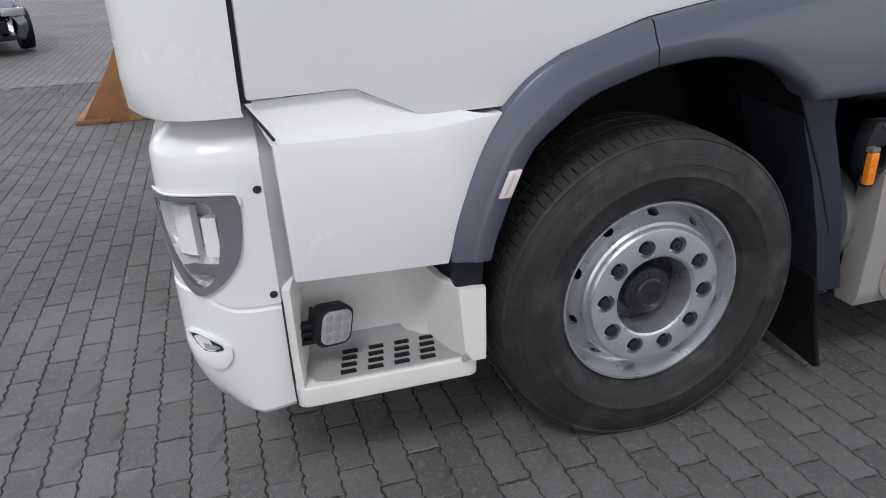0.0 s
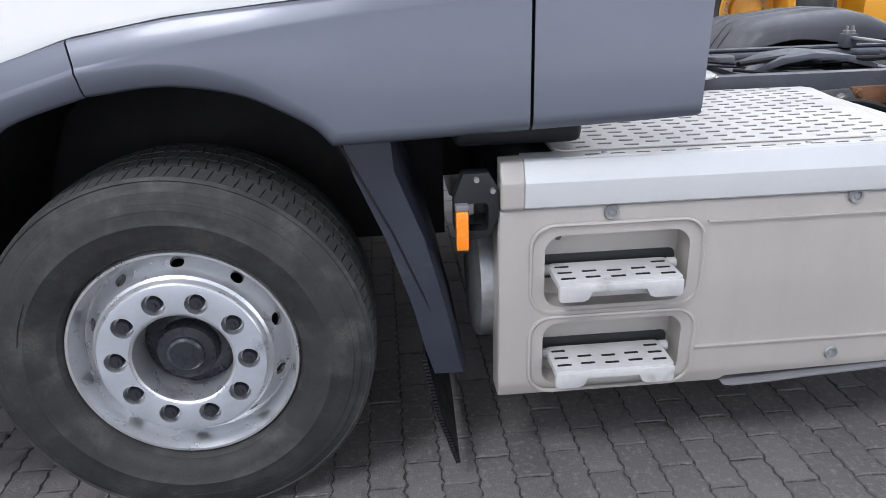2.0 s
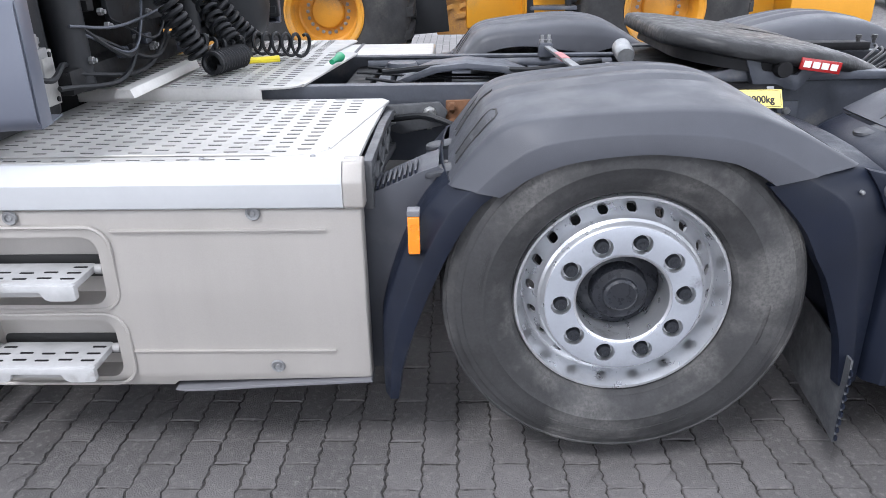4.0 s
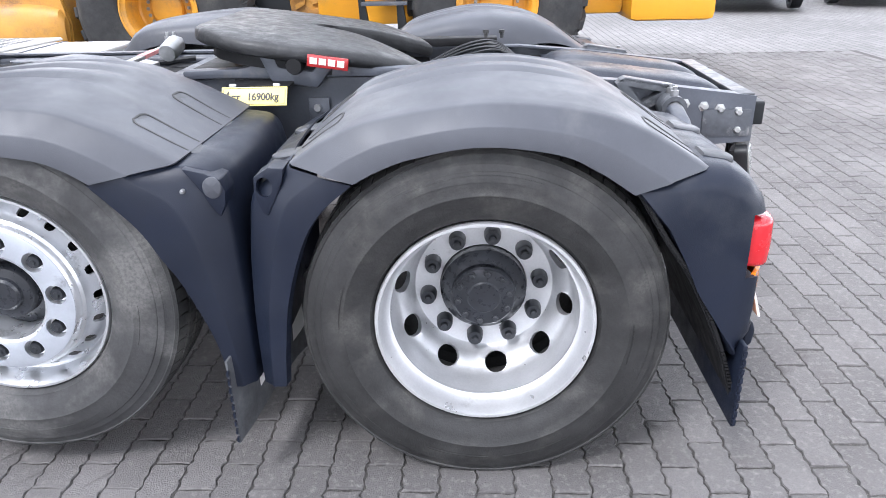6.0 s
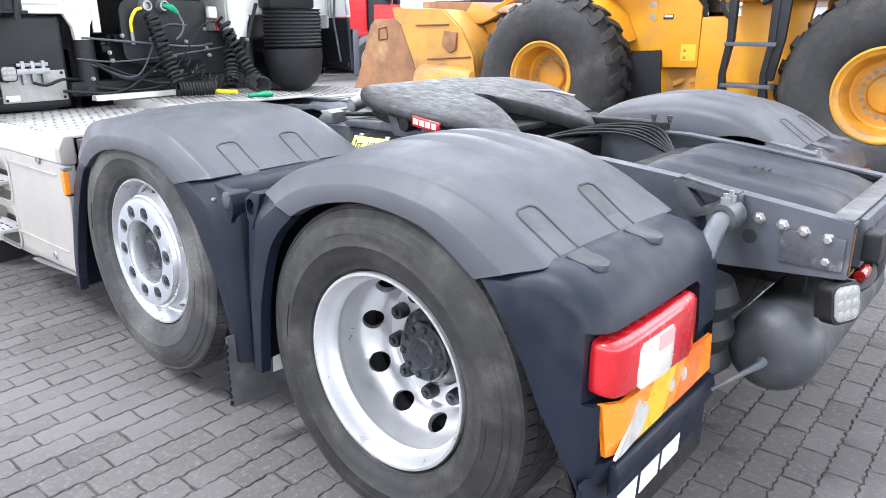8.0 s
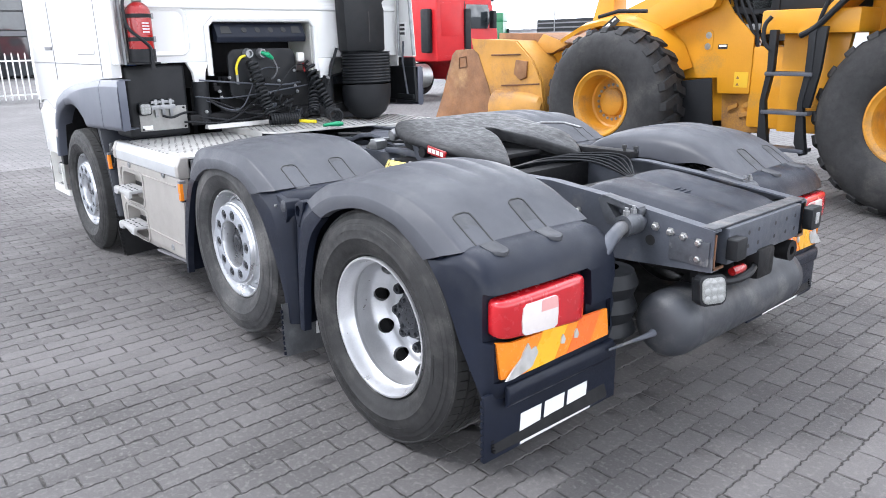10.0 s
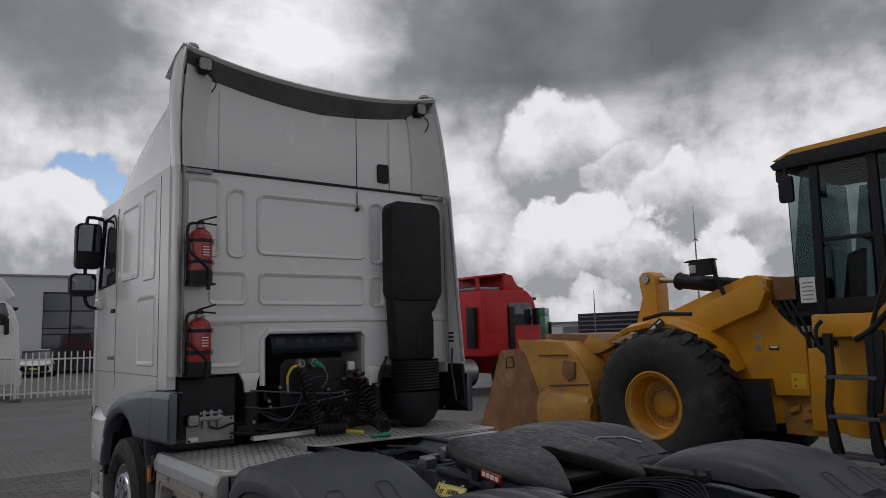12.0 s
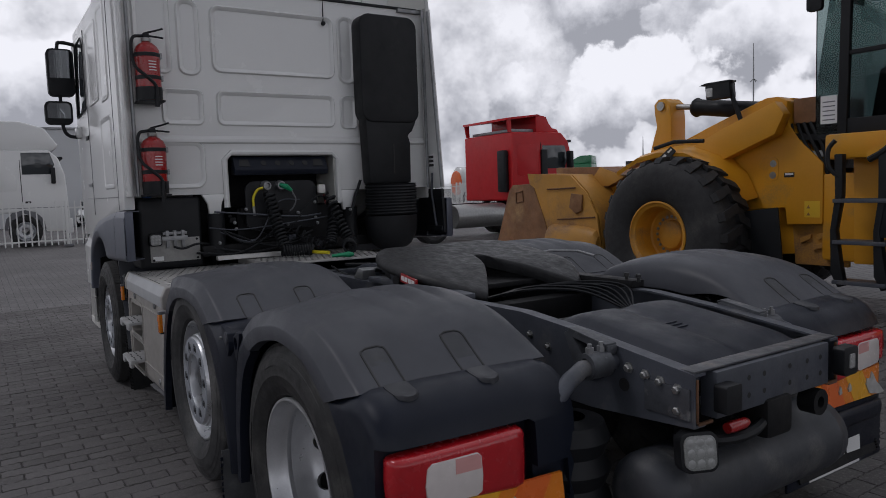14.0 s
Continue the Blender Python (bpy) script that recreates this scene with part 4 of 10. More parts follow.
def end_fade(t):
    """How far a mudguard's top is crowned: it flattens towards both ends of the arch."""
    q = max(0.0, min(1.0, min(t, 1 - t) / 0.34))
    return 0.10 + 0.90 * q * q * (3 - 2 * q)


def arch_rows(lip, crease, y_at, lift, steps=9):
    """Rows across an arch: the lip, its inward return, the crease and the crowned top."""
    lp = curve_points([(x, 0, z) for x, z in lip], steps)
    cp = curve_points([(x, 0, z) for x, z in crease], steps)
    rows = []
    for a, b in zip(lp, cp):
        d = (b - a).normalized()
        row = [Vector((a.x - 0.004 * d.x, y_at[0] + 0.05, a.z - 0.004 * d.z)), Vector((a.x, y_at[0], a.z)), a.lerp(b, 0.45) + Vector((0, y_at[0] - 0.001, 0)), a.lerp(b, 0.485) + Vector((0, y_at[0] + 0.001, 0)),
               a.lerp(b, 0.52) + Vector((0, y_at[0] + 0.005, 0)), a.lerp(b, 0.95) + Vector((0, y_at[1] - 0.010, 0)), Vector((b.x, y_at[1], b.z))]
        row[0].y = y_at[0] + 0.03
        t = len(rows) / (len(lp) - 1)
        ribbed = max(0.0, min(1.0, (t - 0.20) / 0.16)) * max(0.0, min(1.0, (0.74 - t) / 0.16))
        flat = end_fade(t) if lift is CROWN else 1.0
        for y, k, *rib in lift:
            k = k * flat + ribbed * (rib[0] if rib else 0.0)
            row.append(Vector((b.x + d.x * k, y, b.z + d.z * k)))
        rows.append(row)
    return rows


# across the top: place, rise, and the rise of the shallow ribs that fade out towards both ends
CROWN = [(0.03, 0.006), (0.12, 0.017), (0.17, 0.023, 0.001), (0.21, 0.027, 0.009), (0.228, 0.0285, -0.004), (0.258, 0.030, -0.004), (0.277, 0.0315, 0.009), (0.33, 0.0335, 0.009), (0.348, 0.034, -0.004), (0.378, 0.034, -0.004),
         (0.397, 0.034, 0.009), (0.45, 0.033, 0.009), (0.468, 0.032, -0.004), (0.498, 0.030, -0.004), (0.517, 0.0285, 0.008), (0.60, 0.019), (0.645, -0.004), (0.66, -0.04), (0.668, -0.11)]
PLAIN = [(0.12, 0.012), (0.20, 0.02), (0.33, 0.024), (0.48, 0.022), (0.60, 0.012), (0.65, -0.01), (0.66, -0.04)]


def top_point(lip, crease, x, y, lift):
    """A point on a mudguard's crowned top at x and y, raised by lift."""
    lp = curve_points([(px, 0, pz) for px, pz in lip], 5)
    cp = curve_points([(px, 0, pz) for px, pz in crease], 5)
    k = next(p[1] + (q[1] - p[1]) * (y - p[0]) / (q[0] - p[0]) for p, q in zip(CROWN, CROWN[1:]) if p[0] <= y <= q[0])
    pts = []
    for i, (a, b) in enumerate(zip(lp, cp)):
        d = (b - a).normalized()
        pts.append(b + d * (k * end_fade(i / (len(lp) - 1)) + lift))
    for a, b in zip(pts, pts[1:]):
        if min(a.x, b.x) <= x <= max(a.x, b.x):
            c = a.lerp(b, (x - a.x) / (b.x - a.x))
            return Vector((c.x, y, c.z))
    c = pts[-1] if abs(pts[-1].x - x) < abs(pts[0].x - x) else pts[0]
    return Vector((x, y, c.z))


def strap(lip, crease, x0, x1, y, foot, w=0.078):
    """A rubber strap lying in the mudguard's top, with a rounded upper end; its foot lies on the ledge below."""
    rows, rim_a, rim_b = [], [], []
    for t, k in ((0.0, 0.45), (0.012, 0.70), (0.04, 0.88), (0.09, 0.97), (0.17, 1.0), (0.3, 1.0), (0.5, 1.0), (0.7, 1.0), (0.85, 1.0), (1.0, 1.0)):
        x = x0 + (x1 - x0) * t
        h = w / 2 * k
        rows.append([top_point(lip, crease, x, y + q, l) for q, l in ((-h, 0.001), (-h, 0.0060), (-h * 0.8, 0.0068), (h * 0.8, 0.0068), (h, 0.0060), (h, 0.001))])
        rim_a.append(top_point(lip, crease, x - 0.003 * (t == 0) * (1 if x1 > x0 else -1), y - h - 0.002, 0.0056))
        rim_b.append(top_point(lip, crease, x - 0.003 * (t == 0) * (1 if x1 > x0 else -1), y + h + 0.002, 0.0056))
    end = rows[-1]
    s = 1 if x1 > x0 else -1
    for dx, z, k in ((0.010, foot + 0.008, 1.0), (0.030, foot + 0.002, 1.0), (0.062, foot - 0.003, 0.98), (0.080, foot - 0.006, 0.82), (0.089, foot - 0.009, 0.55), (0.093, foot - 0.011, 0.2)):
        h = w / 2 * k
        rows.append([Vector((x1 + s * dx, y + q, z + l)) for q, l in ((-h, -0.010), (-h, 0.0), (-h * 0.8, 0.004), (h * 0.8, 0.004), (h, 0.0), (h, -0.010))])
    rows.append([Vector((p.x + s * 0.001, p.y, foot - 0.034)) for p in rows[-1]])
    return bm_loft(rows), bm_tube(rim_a[::-1] + rim_b, 0.0042, 5)


MID_LIP = [(2.408, 0.892), (2.49, 0.945), (2.60, 0.983), (2.778, 1.000), (2.953, 0.982), (3.03, 0.957), (3.097, 0.917)]
MID_CREASE = [(2.285, 0.908), (2.365, 1.002), (2.465, 1.066), (2.72, 1.090), (2.97, 1.088), (3.13, 1.040), (3.302, 0.952)]
REAR_LIP = [(3.742, 0.911), (3.81, 0.946), (3.90, 0.976), (4.06, 1.000), (4.24, 0.979), (4.34, 0.934), (4.428, 0.876)]
REAR_CREASE = [(3.590, 0.948), (3.685, 1.005), (3.80, 1.050), (4.05, 1.088), (4.27, 1.072), (4.43, 1.024), (4.60, 0.926)]

for right in (False, True):
    lab = "dusty grey plastic mudguard"
    for lip, crease, kind in ((MID_LIP, MID_CREASE, "mid"), (REAR_LIP, REAR_CREASE, "rear")):
        bm = bm_loft(arch_rows(lip, crease, (-0.03, 0.004), CROWN), thickness=-0.006)
        top = part("mudguard_top", from_bm("mudguard_top", flip(bm, right), FENDER, 62), truck, lab)
        straps = [(3.165, 3.300, 0.944), (2.405, 2.300, 0.912)] if kind == "mid" else [(4.465, 4.600, 0.934), (3.70, 3.600, 0.940)]
        for x0, x1, foot in straps:
            for y in (0.14, 0.41) if x0 < 4 else (0.105, 0.385):
                body, gap = strap(lip, crease, x0, x1, y, foot)
                st = part("rubber_strap", flip(body, right), top, "dark rubber strap", material=STRAP)
                # dark tube round the strap; the gap's shade is its colour
                part("strap_gap", flip(gap, right), st, "", material=INK_AND_SHADE)
    # lower leaves
    leaf = arch_rows([(2.125, 0.28), (2.145, 0.40), (2.195, 0.55), (2.27, 0.725), (2.345, 0.85), (2.40, 0.90)],
                     [(2.095, 0.28), (2.095, 0.40), (2.105, 0.535), (2.155, 0.70), (2.215, 0.83), (2.285, 0.915)], (-0.022, 0.02), PLAIN)
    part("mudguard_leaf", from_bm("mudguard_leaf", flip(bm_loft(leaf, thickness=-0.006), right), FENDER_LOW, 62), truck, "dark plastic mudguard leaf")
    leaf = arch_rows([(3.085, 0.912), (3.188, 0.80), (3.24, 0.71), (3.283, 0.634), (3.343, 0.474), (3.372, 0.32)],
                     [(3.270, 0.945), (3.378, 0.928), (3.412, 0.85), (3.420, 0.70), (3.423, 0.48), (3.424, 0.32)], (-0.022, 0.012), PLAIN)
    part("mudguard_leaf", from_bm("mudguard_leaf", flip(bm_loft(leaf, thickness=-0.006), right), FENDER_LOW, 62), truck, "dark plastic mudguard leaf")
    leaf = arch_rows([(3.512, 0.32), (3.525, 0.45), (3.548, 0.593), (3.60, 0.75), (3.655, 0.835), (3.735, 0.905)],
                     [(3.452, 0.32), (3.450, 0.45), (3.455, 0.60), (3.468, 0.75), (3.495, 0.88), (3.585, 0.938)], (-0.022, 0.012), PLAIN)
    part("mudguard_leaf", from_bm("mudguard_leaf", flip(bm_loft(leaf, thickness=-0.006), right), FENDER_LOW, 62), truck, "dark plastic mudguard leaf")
    # round plug and eye on the two leaves
    # flat gussets at the tops of the leaves, one with a round plug, one with a deep eye
    gusset = part("leaf_gusset", flip(bm_prism([(3.322, 0.946), (3.375, 0.934), (3.414, 0.918), (3.424, 0.885), (3.420, 0.852), (3.404, 0.820), (3.386, 0.842), (3.362, 0.888)], "y", -0.019, 0.06, 0.004), right), truck, "flat plastic gusset", material=FENDER_LOW)
    part("leaf_plug", flip(bm_lathe([(0.0001, -0.0235), (0.021, -0.0235), (0.024, -0.021), (0.0245, -0.012)], 22, "y", m=Matrix.Translation((3.393, 0.0, 0.897)) @ Matrix.Diagonal((1, 1, 1.15, 1))), right), gusset, "round plastic plug", material=FENDER)
    part("leaf_screw", flip(bm_lathe([(0.0001, -0.026), (0.005, -0.025), (0.0065, -0.021), (0.0065, 0.0)], 10, "y", m=Matrix.Translation((3.317, 0.0, 0.888))), right), truck, "small steel screw", material=GALV)
    me = from_bm("leaf_gusset", bm_prism([(3.498, 0.922), (3.535, 0.946), (3.575, 0.944), (3.566, 0.905), (3.545, 0.86), (3.524, 0.822), (3.512, 0.826), (3.500, 0.860), (3.495, 0.892)], "y", -0.019, 0.06, 0.004), FENDER_LOW, 40)
    me = cut(me, bm_lathe([(0.0205, -0.1), (0.0205, 0.045)], 20, "y", m=Matrix.Translation((3.522, 0.0, 0.896)) @ Matrix.Diagonal((1, 1, 1.25, 1)), cap=True))
    if right:
        me.transform(Matrix.Translation((0, 2 * CY, 0)) @ Matrix.Diagonal((1, -1, 1, 1)))
        me.flip_normals()
    gusset = part("leaf_gusset", me, truck, "flat plastic gusset with a deep eye")
    part("leaf_eye", flip(bm_lathe([(0.0001, 0.004), (0.012, 0.004), (0.014, 0.008), (0.014, 0.05)], 16, "y", m=Matrix.Translation((3.524, 0.0, 0.904))), right), gusset, "black pin in the eye", material=BLACK)
    # lamp carrier behind the drive wheel
    side = [(4.428, 0.874), (4.51, 0.915), (4.60, 0.938), (4.66, 0.928), (4.715, 0.898), (4.752, 0.850), (4.768, 0.80), (4.776, 0.70), (4.776, 0.54), (4.770, 0.475), (4.748, 0.428), (4.712, 0.412), (4.668, 0.51),
            (4.61, 0.60), (4.565, 0.695), (4.514, 0.777)]
    soft = [0.2, 0.8, 1.0, 1.0, 1.0, 1.0, 1.0, 1.0, 1.0, 1.0, 1.0, 0.3, 0.0, 0.0, 0.0, 0.1]
    rows = []
    for y, inset in ((-0.030, 0.060), (-0.027, 0.042), (-0.016, 0.022), (0.004, 0.006), (0.035, -0.001), (0.20, -0.004), (0.45, 0.0), (0.60, 0.004), (0.645, 0.018), (0.66, 0.04)):
        row = []
        for k, ((x, z), wgt) in enumerate(zip(side, soft)):
            (xa, za), (xb, zb) = side[k - 1], side[(k + 1) % len(side)]
            n = Vector((zb - za, -(xb - xa))).normalized()
            row.append((x + n.x * inset * wgt, y, z + n.y * inset * wgt))
        rows.append(row)
    bm = bm_loft(rows, closed=True)
    bm.verts.ensure_lookup_table()
    k = len(side)
    bm.faces.new([bm.verts[i] for i in range(k)])
    bm.faces.new([bm.verts[len(rows) * k - 1 - i] for i in range(k)])
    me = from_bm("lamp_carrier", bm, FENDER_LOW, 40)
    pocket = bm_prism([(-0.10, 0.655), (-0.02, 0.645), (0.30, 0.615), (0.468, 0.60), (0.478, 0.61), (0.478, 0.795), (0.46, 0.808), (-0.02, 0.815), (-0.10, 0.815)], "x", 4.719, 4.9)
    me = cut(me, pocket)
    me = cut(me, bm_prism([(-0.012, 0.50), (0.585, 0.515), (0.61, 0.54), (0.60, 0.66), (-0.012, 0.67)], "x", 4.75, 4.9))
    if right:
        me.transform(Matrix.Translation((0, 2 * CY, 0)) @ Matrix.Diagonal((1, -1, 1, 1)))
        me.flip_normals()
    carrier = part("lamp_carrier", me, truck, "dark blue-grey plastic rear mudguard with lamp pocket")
    part("lower_ledge", flip(bm_prism([(4.765, 0.49), (4.786, 0.485), (4.794, 0.46), (4.790, 0.42), (4.765, 0.395)], "y", 0.03, 0.62, 0.008, 3), right), carrier, material=FENDER_LOW)
    # tail lamp, wrapped round the corner
    plan = [(4.722, -0.004), (4.745, -0.009), (4.764, -0.006), (4.778, 0.003), (4.787, 0.018), (4.793, 0.045), (4.796, 0.12), (4.797, 0.28), (4.795, 0.38), (4.789, 0.412), (4.775, 0.428), (4.755, 0.435), (4.722, 0.436)]
    rows = []
    for t, inset in ((0.0, 0.020), (0.03, 0.008), (0.08, 0.0015), (0.14, 0.0), (0.5, -0.002), (0.86, 0.0), (0.93, 0.002), (0.975, 0.009), (1.0, 0.022)):
        row = []
        for k, (x, y) in enumerate(plan):
            (xa, ya), (xb, yb) = plan[max(0, k - 1)], plan[min(len(plan) - 1, k + 1)]
            n = Vector((-(yb - ya), xb - xa)).normalized()
            lo = 0.664 - 0.050 * (y + 0.028) / 0.486
            row.append((x + n.x * inset, y + n.y * inset, lo + (0.796 - lo) * t))
        rows.append(row)
    bm = bm_loft(rows)
    bm.verts.ensure_lookup_table()
    k = len(plan)
    bm.faces.new([bm.verts[i] for i in range(k)])
    bm.faces.new([bm.verts[len(rows) * k - 1 - i] for i in range(k)])
    tail = part("tail_lamp", flip(bm, right), truck, "red tail lamp with clear window", material=RED)
    win = [(0.082, 0.672), (0.095, 0.660), (0.24, 0.648), (0.258, 0.657), (0.262, 0.70), (0.258, 0.757), (0.245, 0.768), (0.10, 0.770), (0.085, 0.758), (0.078, 0.715)]
    pane = part("clear_window", flip(bm_prism(win, "x", 4.784, 4.8005, 0.0015), right), tail, "frosted clear lamp window", material=LENS_PINK)
    part("pink_cell", flip(bm_prism([(0.172, 0.725), (0.256, 0.722), (0.255, 0.757), (0.245, 0.765), (0.172, 0.766)], "x", 4.7995, 4.8018), right), pane, "pale red cell", material=mat("pale_red_lens", (0.70, 0.36, 0.34), 0.2, var=0.05, bump=0.02, coat=0.6))
    # striped marker board, bent round at its outer end
    def board_strip(poly, lift):
        own = bmesh.new()
        (y0, z0), (y1, z1), (y2, z2), (y3, z3) = poly
        for back in (0.0, 0.012):
            grid = []
            for i in range(13):
                t = i / 12
                ya, za, yb, zb = y0 + (y1 - y0) * t, z0 + (z1 - z0) * t, y3 + (y2 - y3) * t, z3 + (z2 - z3) * t
                bend = lambda y: 4.786 - 0.030 * max(0.0, 1 - y / 0.06) ** 2 + lift - back
                grid.append([own.verts.new((bend(ya), ya, za)), own.verts.new((bend(yb), yb, zb))])
            for p, q in zip(grid, grid[1:]):
                own.faces.new((p[0], q[0], q[1], p[1]))
            if back == 0.0:
                first = grid
            else:
                for p, q, u, v in zip(first, first[1:], grid, grid[1:]):
                    own.faces.new((p[0], q[0], v[0], u[0]))
                    own.faces.new((p[1], q[1], v[1], u[1]))
                for e in (0, -1):
                    own.faces.new((first[e][0], first[e][1], grid[e][1], grid[e][0]))
        return own
    board = part("marker_board", flip(board_strip(((0.012, 0.512), (0.575, 0.520), (0.562, 0.630), (0.0, 0.645)), 0.0), right), truck, "orange reflective marker board with torn film", material=ORANGE)
    YEL = mat("amber_yellow_film", (0.86, 0.42, 0.015), 0.3, var=0.08, bump=0.05, coat=0.4)
    part("board_stripe", flip(board_strip(((0.12, 0.514), (0.26, 0.516), (0.335, 0.640), (0.20, 0.645)), 0.0015), right), board, "yellow stripe", material=YEL)
    part("board_stripe", flip(board_strip(((0.33, 0.517), (0.46, 0.519), (0.52, 0.632), (0.40, 0.637)), 0.0015), right), board, "deep orange stripe", material=mat("red_orange_film", (0.80, 0.15, 0.02), 0.3, var=0.06, bump=0.05, coat=0.4))
    torn = [(0.012, 0.514), (0.05, 0.513), (0.11, 0.522), (0.14, 0.530), (0.155, 0.552), (0.17, 0.575), (0.158, 0.60), (0.135, 0.592), (0.12, 0.622), (0.10, 0.60), (0.085, 0.575), (0.05, 0.55)]
    silver = mat("torn_silver_film", (0.55, 0.54, 0.52), 0.4, metal=0.3, var=0.25, scale=30, bump=0.2)
    part("torn_film", flip(bm_prism(torn, "x", 4.785, 4.7915), right), board, "torn silver film", material=silver)
    for cy in (0.29, 0.365):
        chip = [(cy, 0.57), (cy + 0.018, 0.565), (cy + 0.026, 0.58), (cy + 0.014, 0.603), (cy + 0.004, 0.592)]
        part("torn_film", flip(bm_prism(chip, "x", 4.786, 4.792), right), board, "torn silver film", material=silver)
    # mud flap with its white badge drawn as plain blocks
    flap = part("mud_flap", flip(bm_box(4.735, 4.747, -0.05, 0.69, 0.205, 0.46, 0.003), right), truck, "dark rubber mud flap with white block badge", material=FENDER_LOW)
    for k in range(9):
        part("flap_tooth", flip(bm_box(4.737, 4.745, -0.058, -0.045, 0.215 + 0.027 * k, 0.232 + 0.027 * k), right), flap, material=FENDER_LOW)
    for g in ([(0.125, 0.247), (0.235, 0.247), (0.243, 0.333), (0.133, 0.333)], [(0.255, 0.247), (0.365, 0.247), (0.373, 0.333), (0.263, 0.333)], [(0.385, 0.247), (0.50, 0.247), (0.508, 0.333), (0.393, 0.333)]):
        part("badge_block", flip(bm_prism(g, "x", 4.747, 4.7485), right), flap, "white block", material=WHITE_INK)
    part("badge_line", flip(bm_prism([(0.13, 0.21), (0.53, 0.21), (0.535, 0.232), (0.135, 0.232)], "x", 4.747, 4.7485), right), flap, "white line", material=WHITE_INK)
    # flap between the axles
    sheet = []
    for z in (0.150, 0.25, 0.36, 0.42):
        sheet.append([(3.372 + 0.13 * (y + 0.06) + 0.004 * math.sin(14 * y + 9 * z), y, z - 0.03 * (y > 0.5)) for y in (-0.06, 0.05, 0.2, 0.4, 0.55, 0.62)])
    mid_flap = part("mud_flap", flip(bm_loft(sheet, thickness=0.006), right), truck, "thin grey rubber flap with white block badge", material=mat("scuffed_flap_rubber", (0.085, 0.088, 0.094), 0.5, var=0.3, scale=9, fine=200, bump=0.2, dirt=(0.16, 0.16, 0.16), dirt_amount=0.4, dirt_scale=9.0))
    for k in range(9):
        part("flap_tooth", flip(bm_box(3.369, 3.375, -0.068, -0.056, 0.16 + 0.027 * k, 0.176 + 0.027 * k), right), mid_flap, material=FENDER_LOW)
    for y0 in (0.10, 0.23, 0.36):
        block = []
        for z in (0.235, 0.275, 0.315):
            block.append([(3.381 + 0.13 * (y + 0.06) + 0.004 * math.sin(14 * y + 9 * z), y + 0.06 * (z - 0.235), z) for y in (y0, y0 + 0.05, y0 + 0.105)])
        part("badge_block", flip(bm_loft(block, thickness=0.001), right), mid_flap, "white block", material=WHITE_INK)
    # black bristled lining in front of the rear flap, with a ragged outer edge
    edge = [(p.x, p.z) for p in curve_points([(4.446, 0, 0.866), (4.516, 0, 0.752), (4.592, 0, 0.640), (4.656, 0, 0.515), (4.704, 0, 0.400), (4.757, 0, 0.231)], 5)]
    lining = part("spray_lining", flip(bm_loft([[(x, -0.006, z), (x + 0.004, 0.30, z), (x + 0.006, 0.62, z)] for x, z in edge], thickness=0.008), right), truck, "black bristled spray lining", material=CHASSIS_BLACK)
    teeth = bmesh.new()
    for (xa, za), (xb, zb) in zip(edge, edge[1:]):
        for q in (0.0, 0.33, 0.66):
            x, z = xa + (xb - xa) * q, za + (zb - za) * q
            teeth = bm_box(x - 0.004, x + 0.006, -0.017, -0.004, z - 0.004, z + 0.003, bm=teeth)
    tagged(part("bristle_edge", flip(teeth, right), lining, material=CHASSIS_BLACK), "row of short black bristles", kind="stuff")

# side marker lamps
for x, z, y in ((0.730, 0.815, -0.01), (2.191, 0.802, -0.05)):
    lamp = part("side_marker", bm_box(x - 0.0155, x + 0.0155, y, y + 0.022, z - 0.062, z + 0.040, 0.004), truck, "amber side marker lamp", material=ORANGE)
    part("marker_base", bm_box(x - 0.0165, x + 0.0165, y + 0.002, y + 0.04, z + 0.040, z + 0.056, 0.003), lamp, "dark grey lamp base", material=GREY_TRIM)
    part("marker_foot", bm_box(x - 0.0145, x + 0.0145, y + 0.006, y + 0.04, z - 0.070, z - 0.062, 0.002), lamp, material=BLACK)
    part("lens_ring", bm_lathe([(0.008, y - 0.0015), (0.0105, y - 0.0015), (0.011, y + 0.002), (0.0075, y + 0.002)], 16, "y", closed=True, m=Matrix.Translation((x, 0, z + 0.012))), lamp, material=ORANGE)
me = from_bm("marker_holder", bm_prism([(0.712, 0.885), (0.735, 0.945), (0.80, 0.945), (0.825, 0.90), (0.825, 0.83), (0.80, 0.775), (0.735, 0.768), (0.712, 0.80)], "y", 0.014, 0.065, 0.006), BLACK)
holder = part("marker_holder", cut(me, bm_prism(round_rect(0.742, 0.798, 0.795, 0.868, 0.012, 3), "y", -0.1, 0.2)), truck, "black plastic lamp bracket with a square opening")
for hx, hz in ((0.768, 0.93), (0.808, 0.90)):
    part("holder_bolt", bm_lathe([(0.0001, 0.004), (0.007, 0.004), (0.008, 0.016)], 8, "y", m=Matrix.Translation((hx, 0, hz))), holder, material=GALV)

# a black bar on the tread; the slot's shade is its colour
TREAD_SLOT = from_bm("tread_slot", bm_prism(round_rect(-0.0195, 0.0195, -0.0042, 0.0042, 0.003, 2), "z", 0.0185, 0.0212), CHASSIS_BLACK)

# -- storage box with steps: a shallow champagne cover before a dark core --
body = [(0.035, 0.285), (0.02, 0.33), (0.015, 0.60), (0.022, 0.838), (0.040, 0.846), (0.120, 0.846), (0.120, 0.285)]
me = from_bm("body", bm_prism(body, "x", 0.824, 2.052, 0.02, 3), BEIGE, 30)
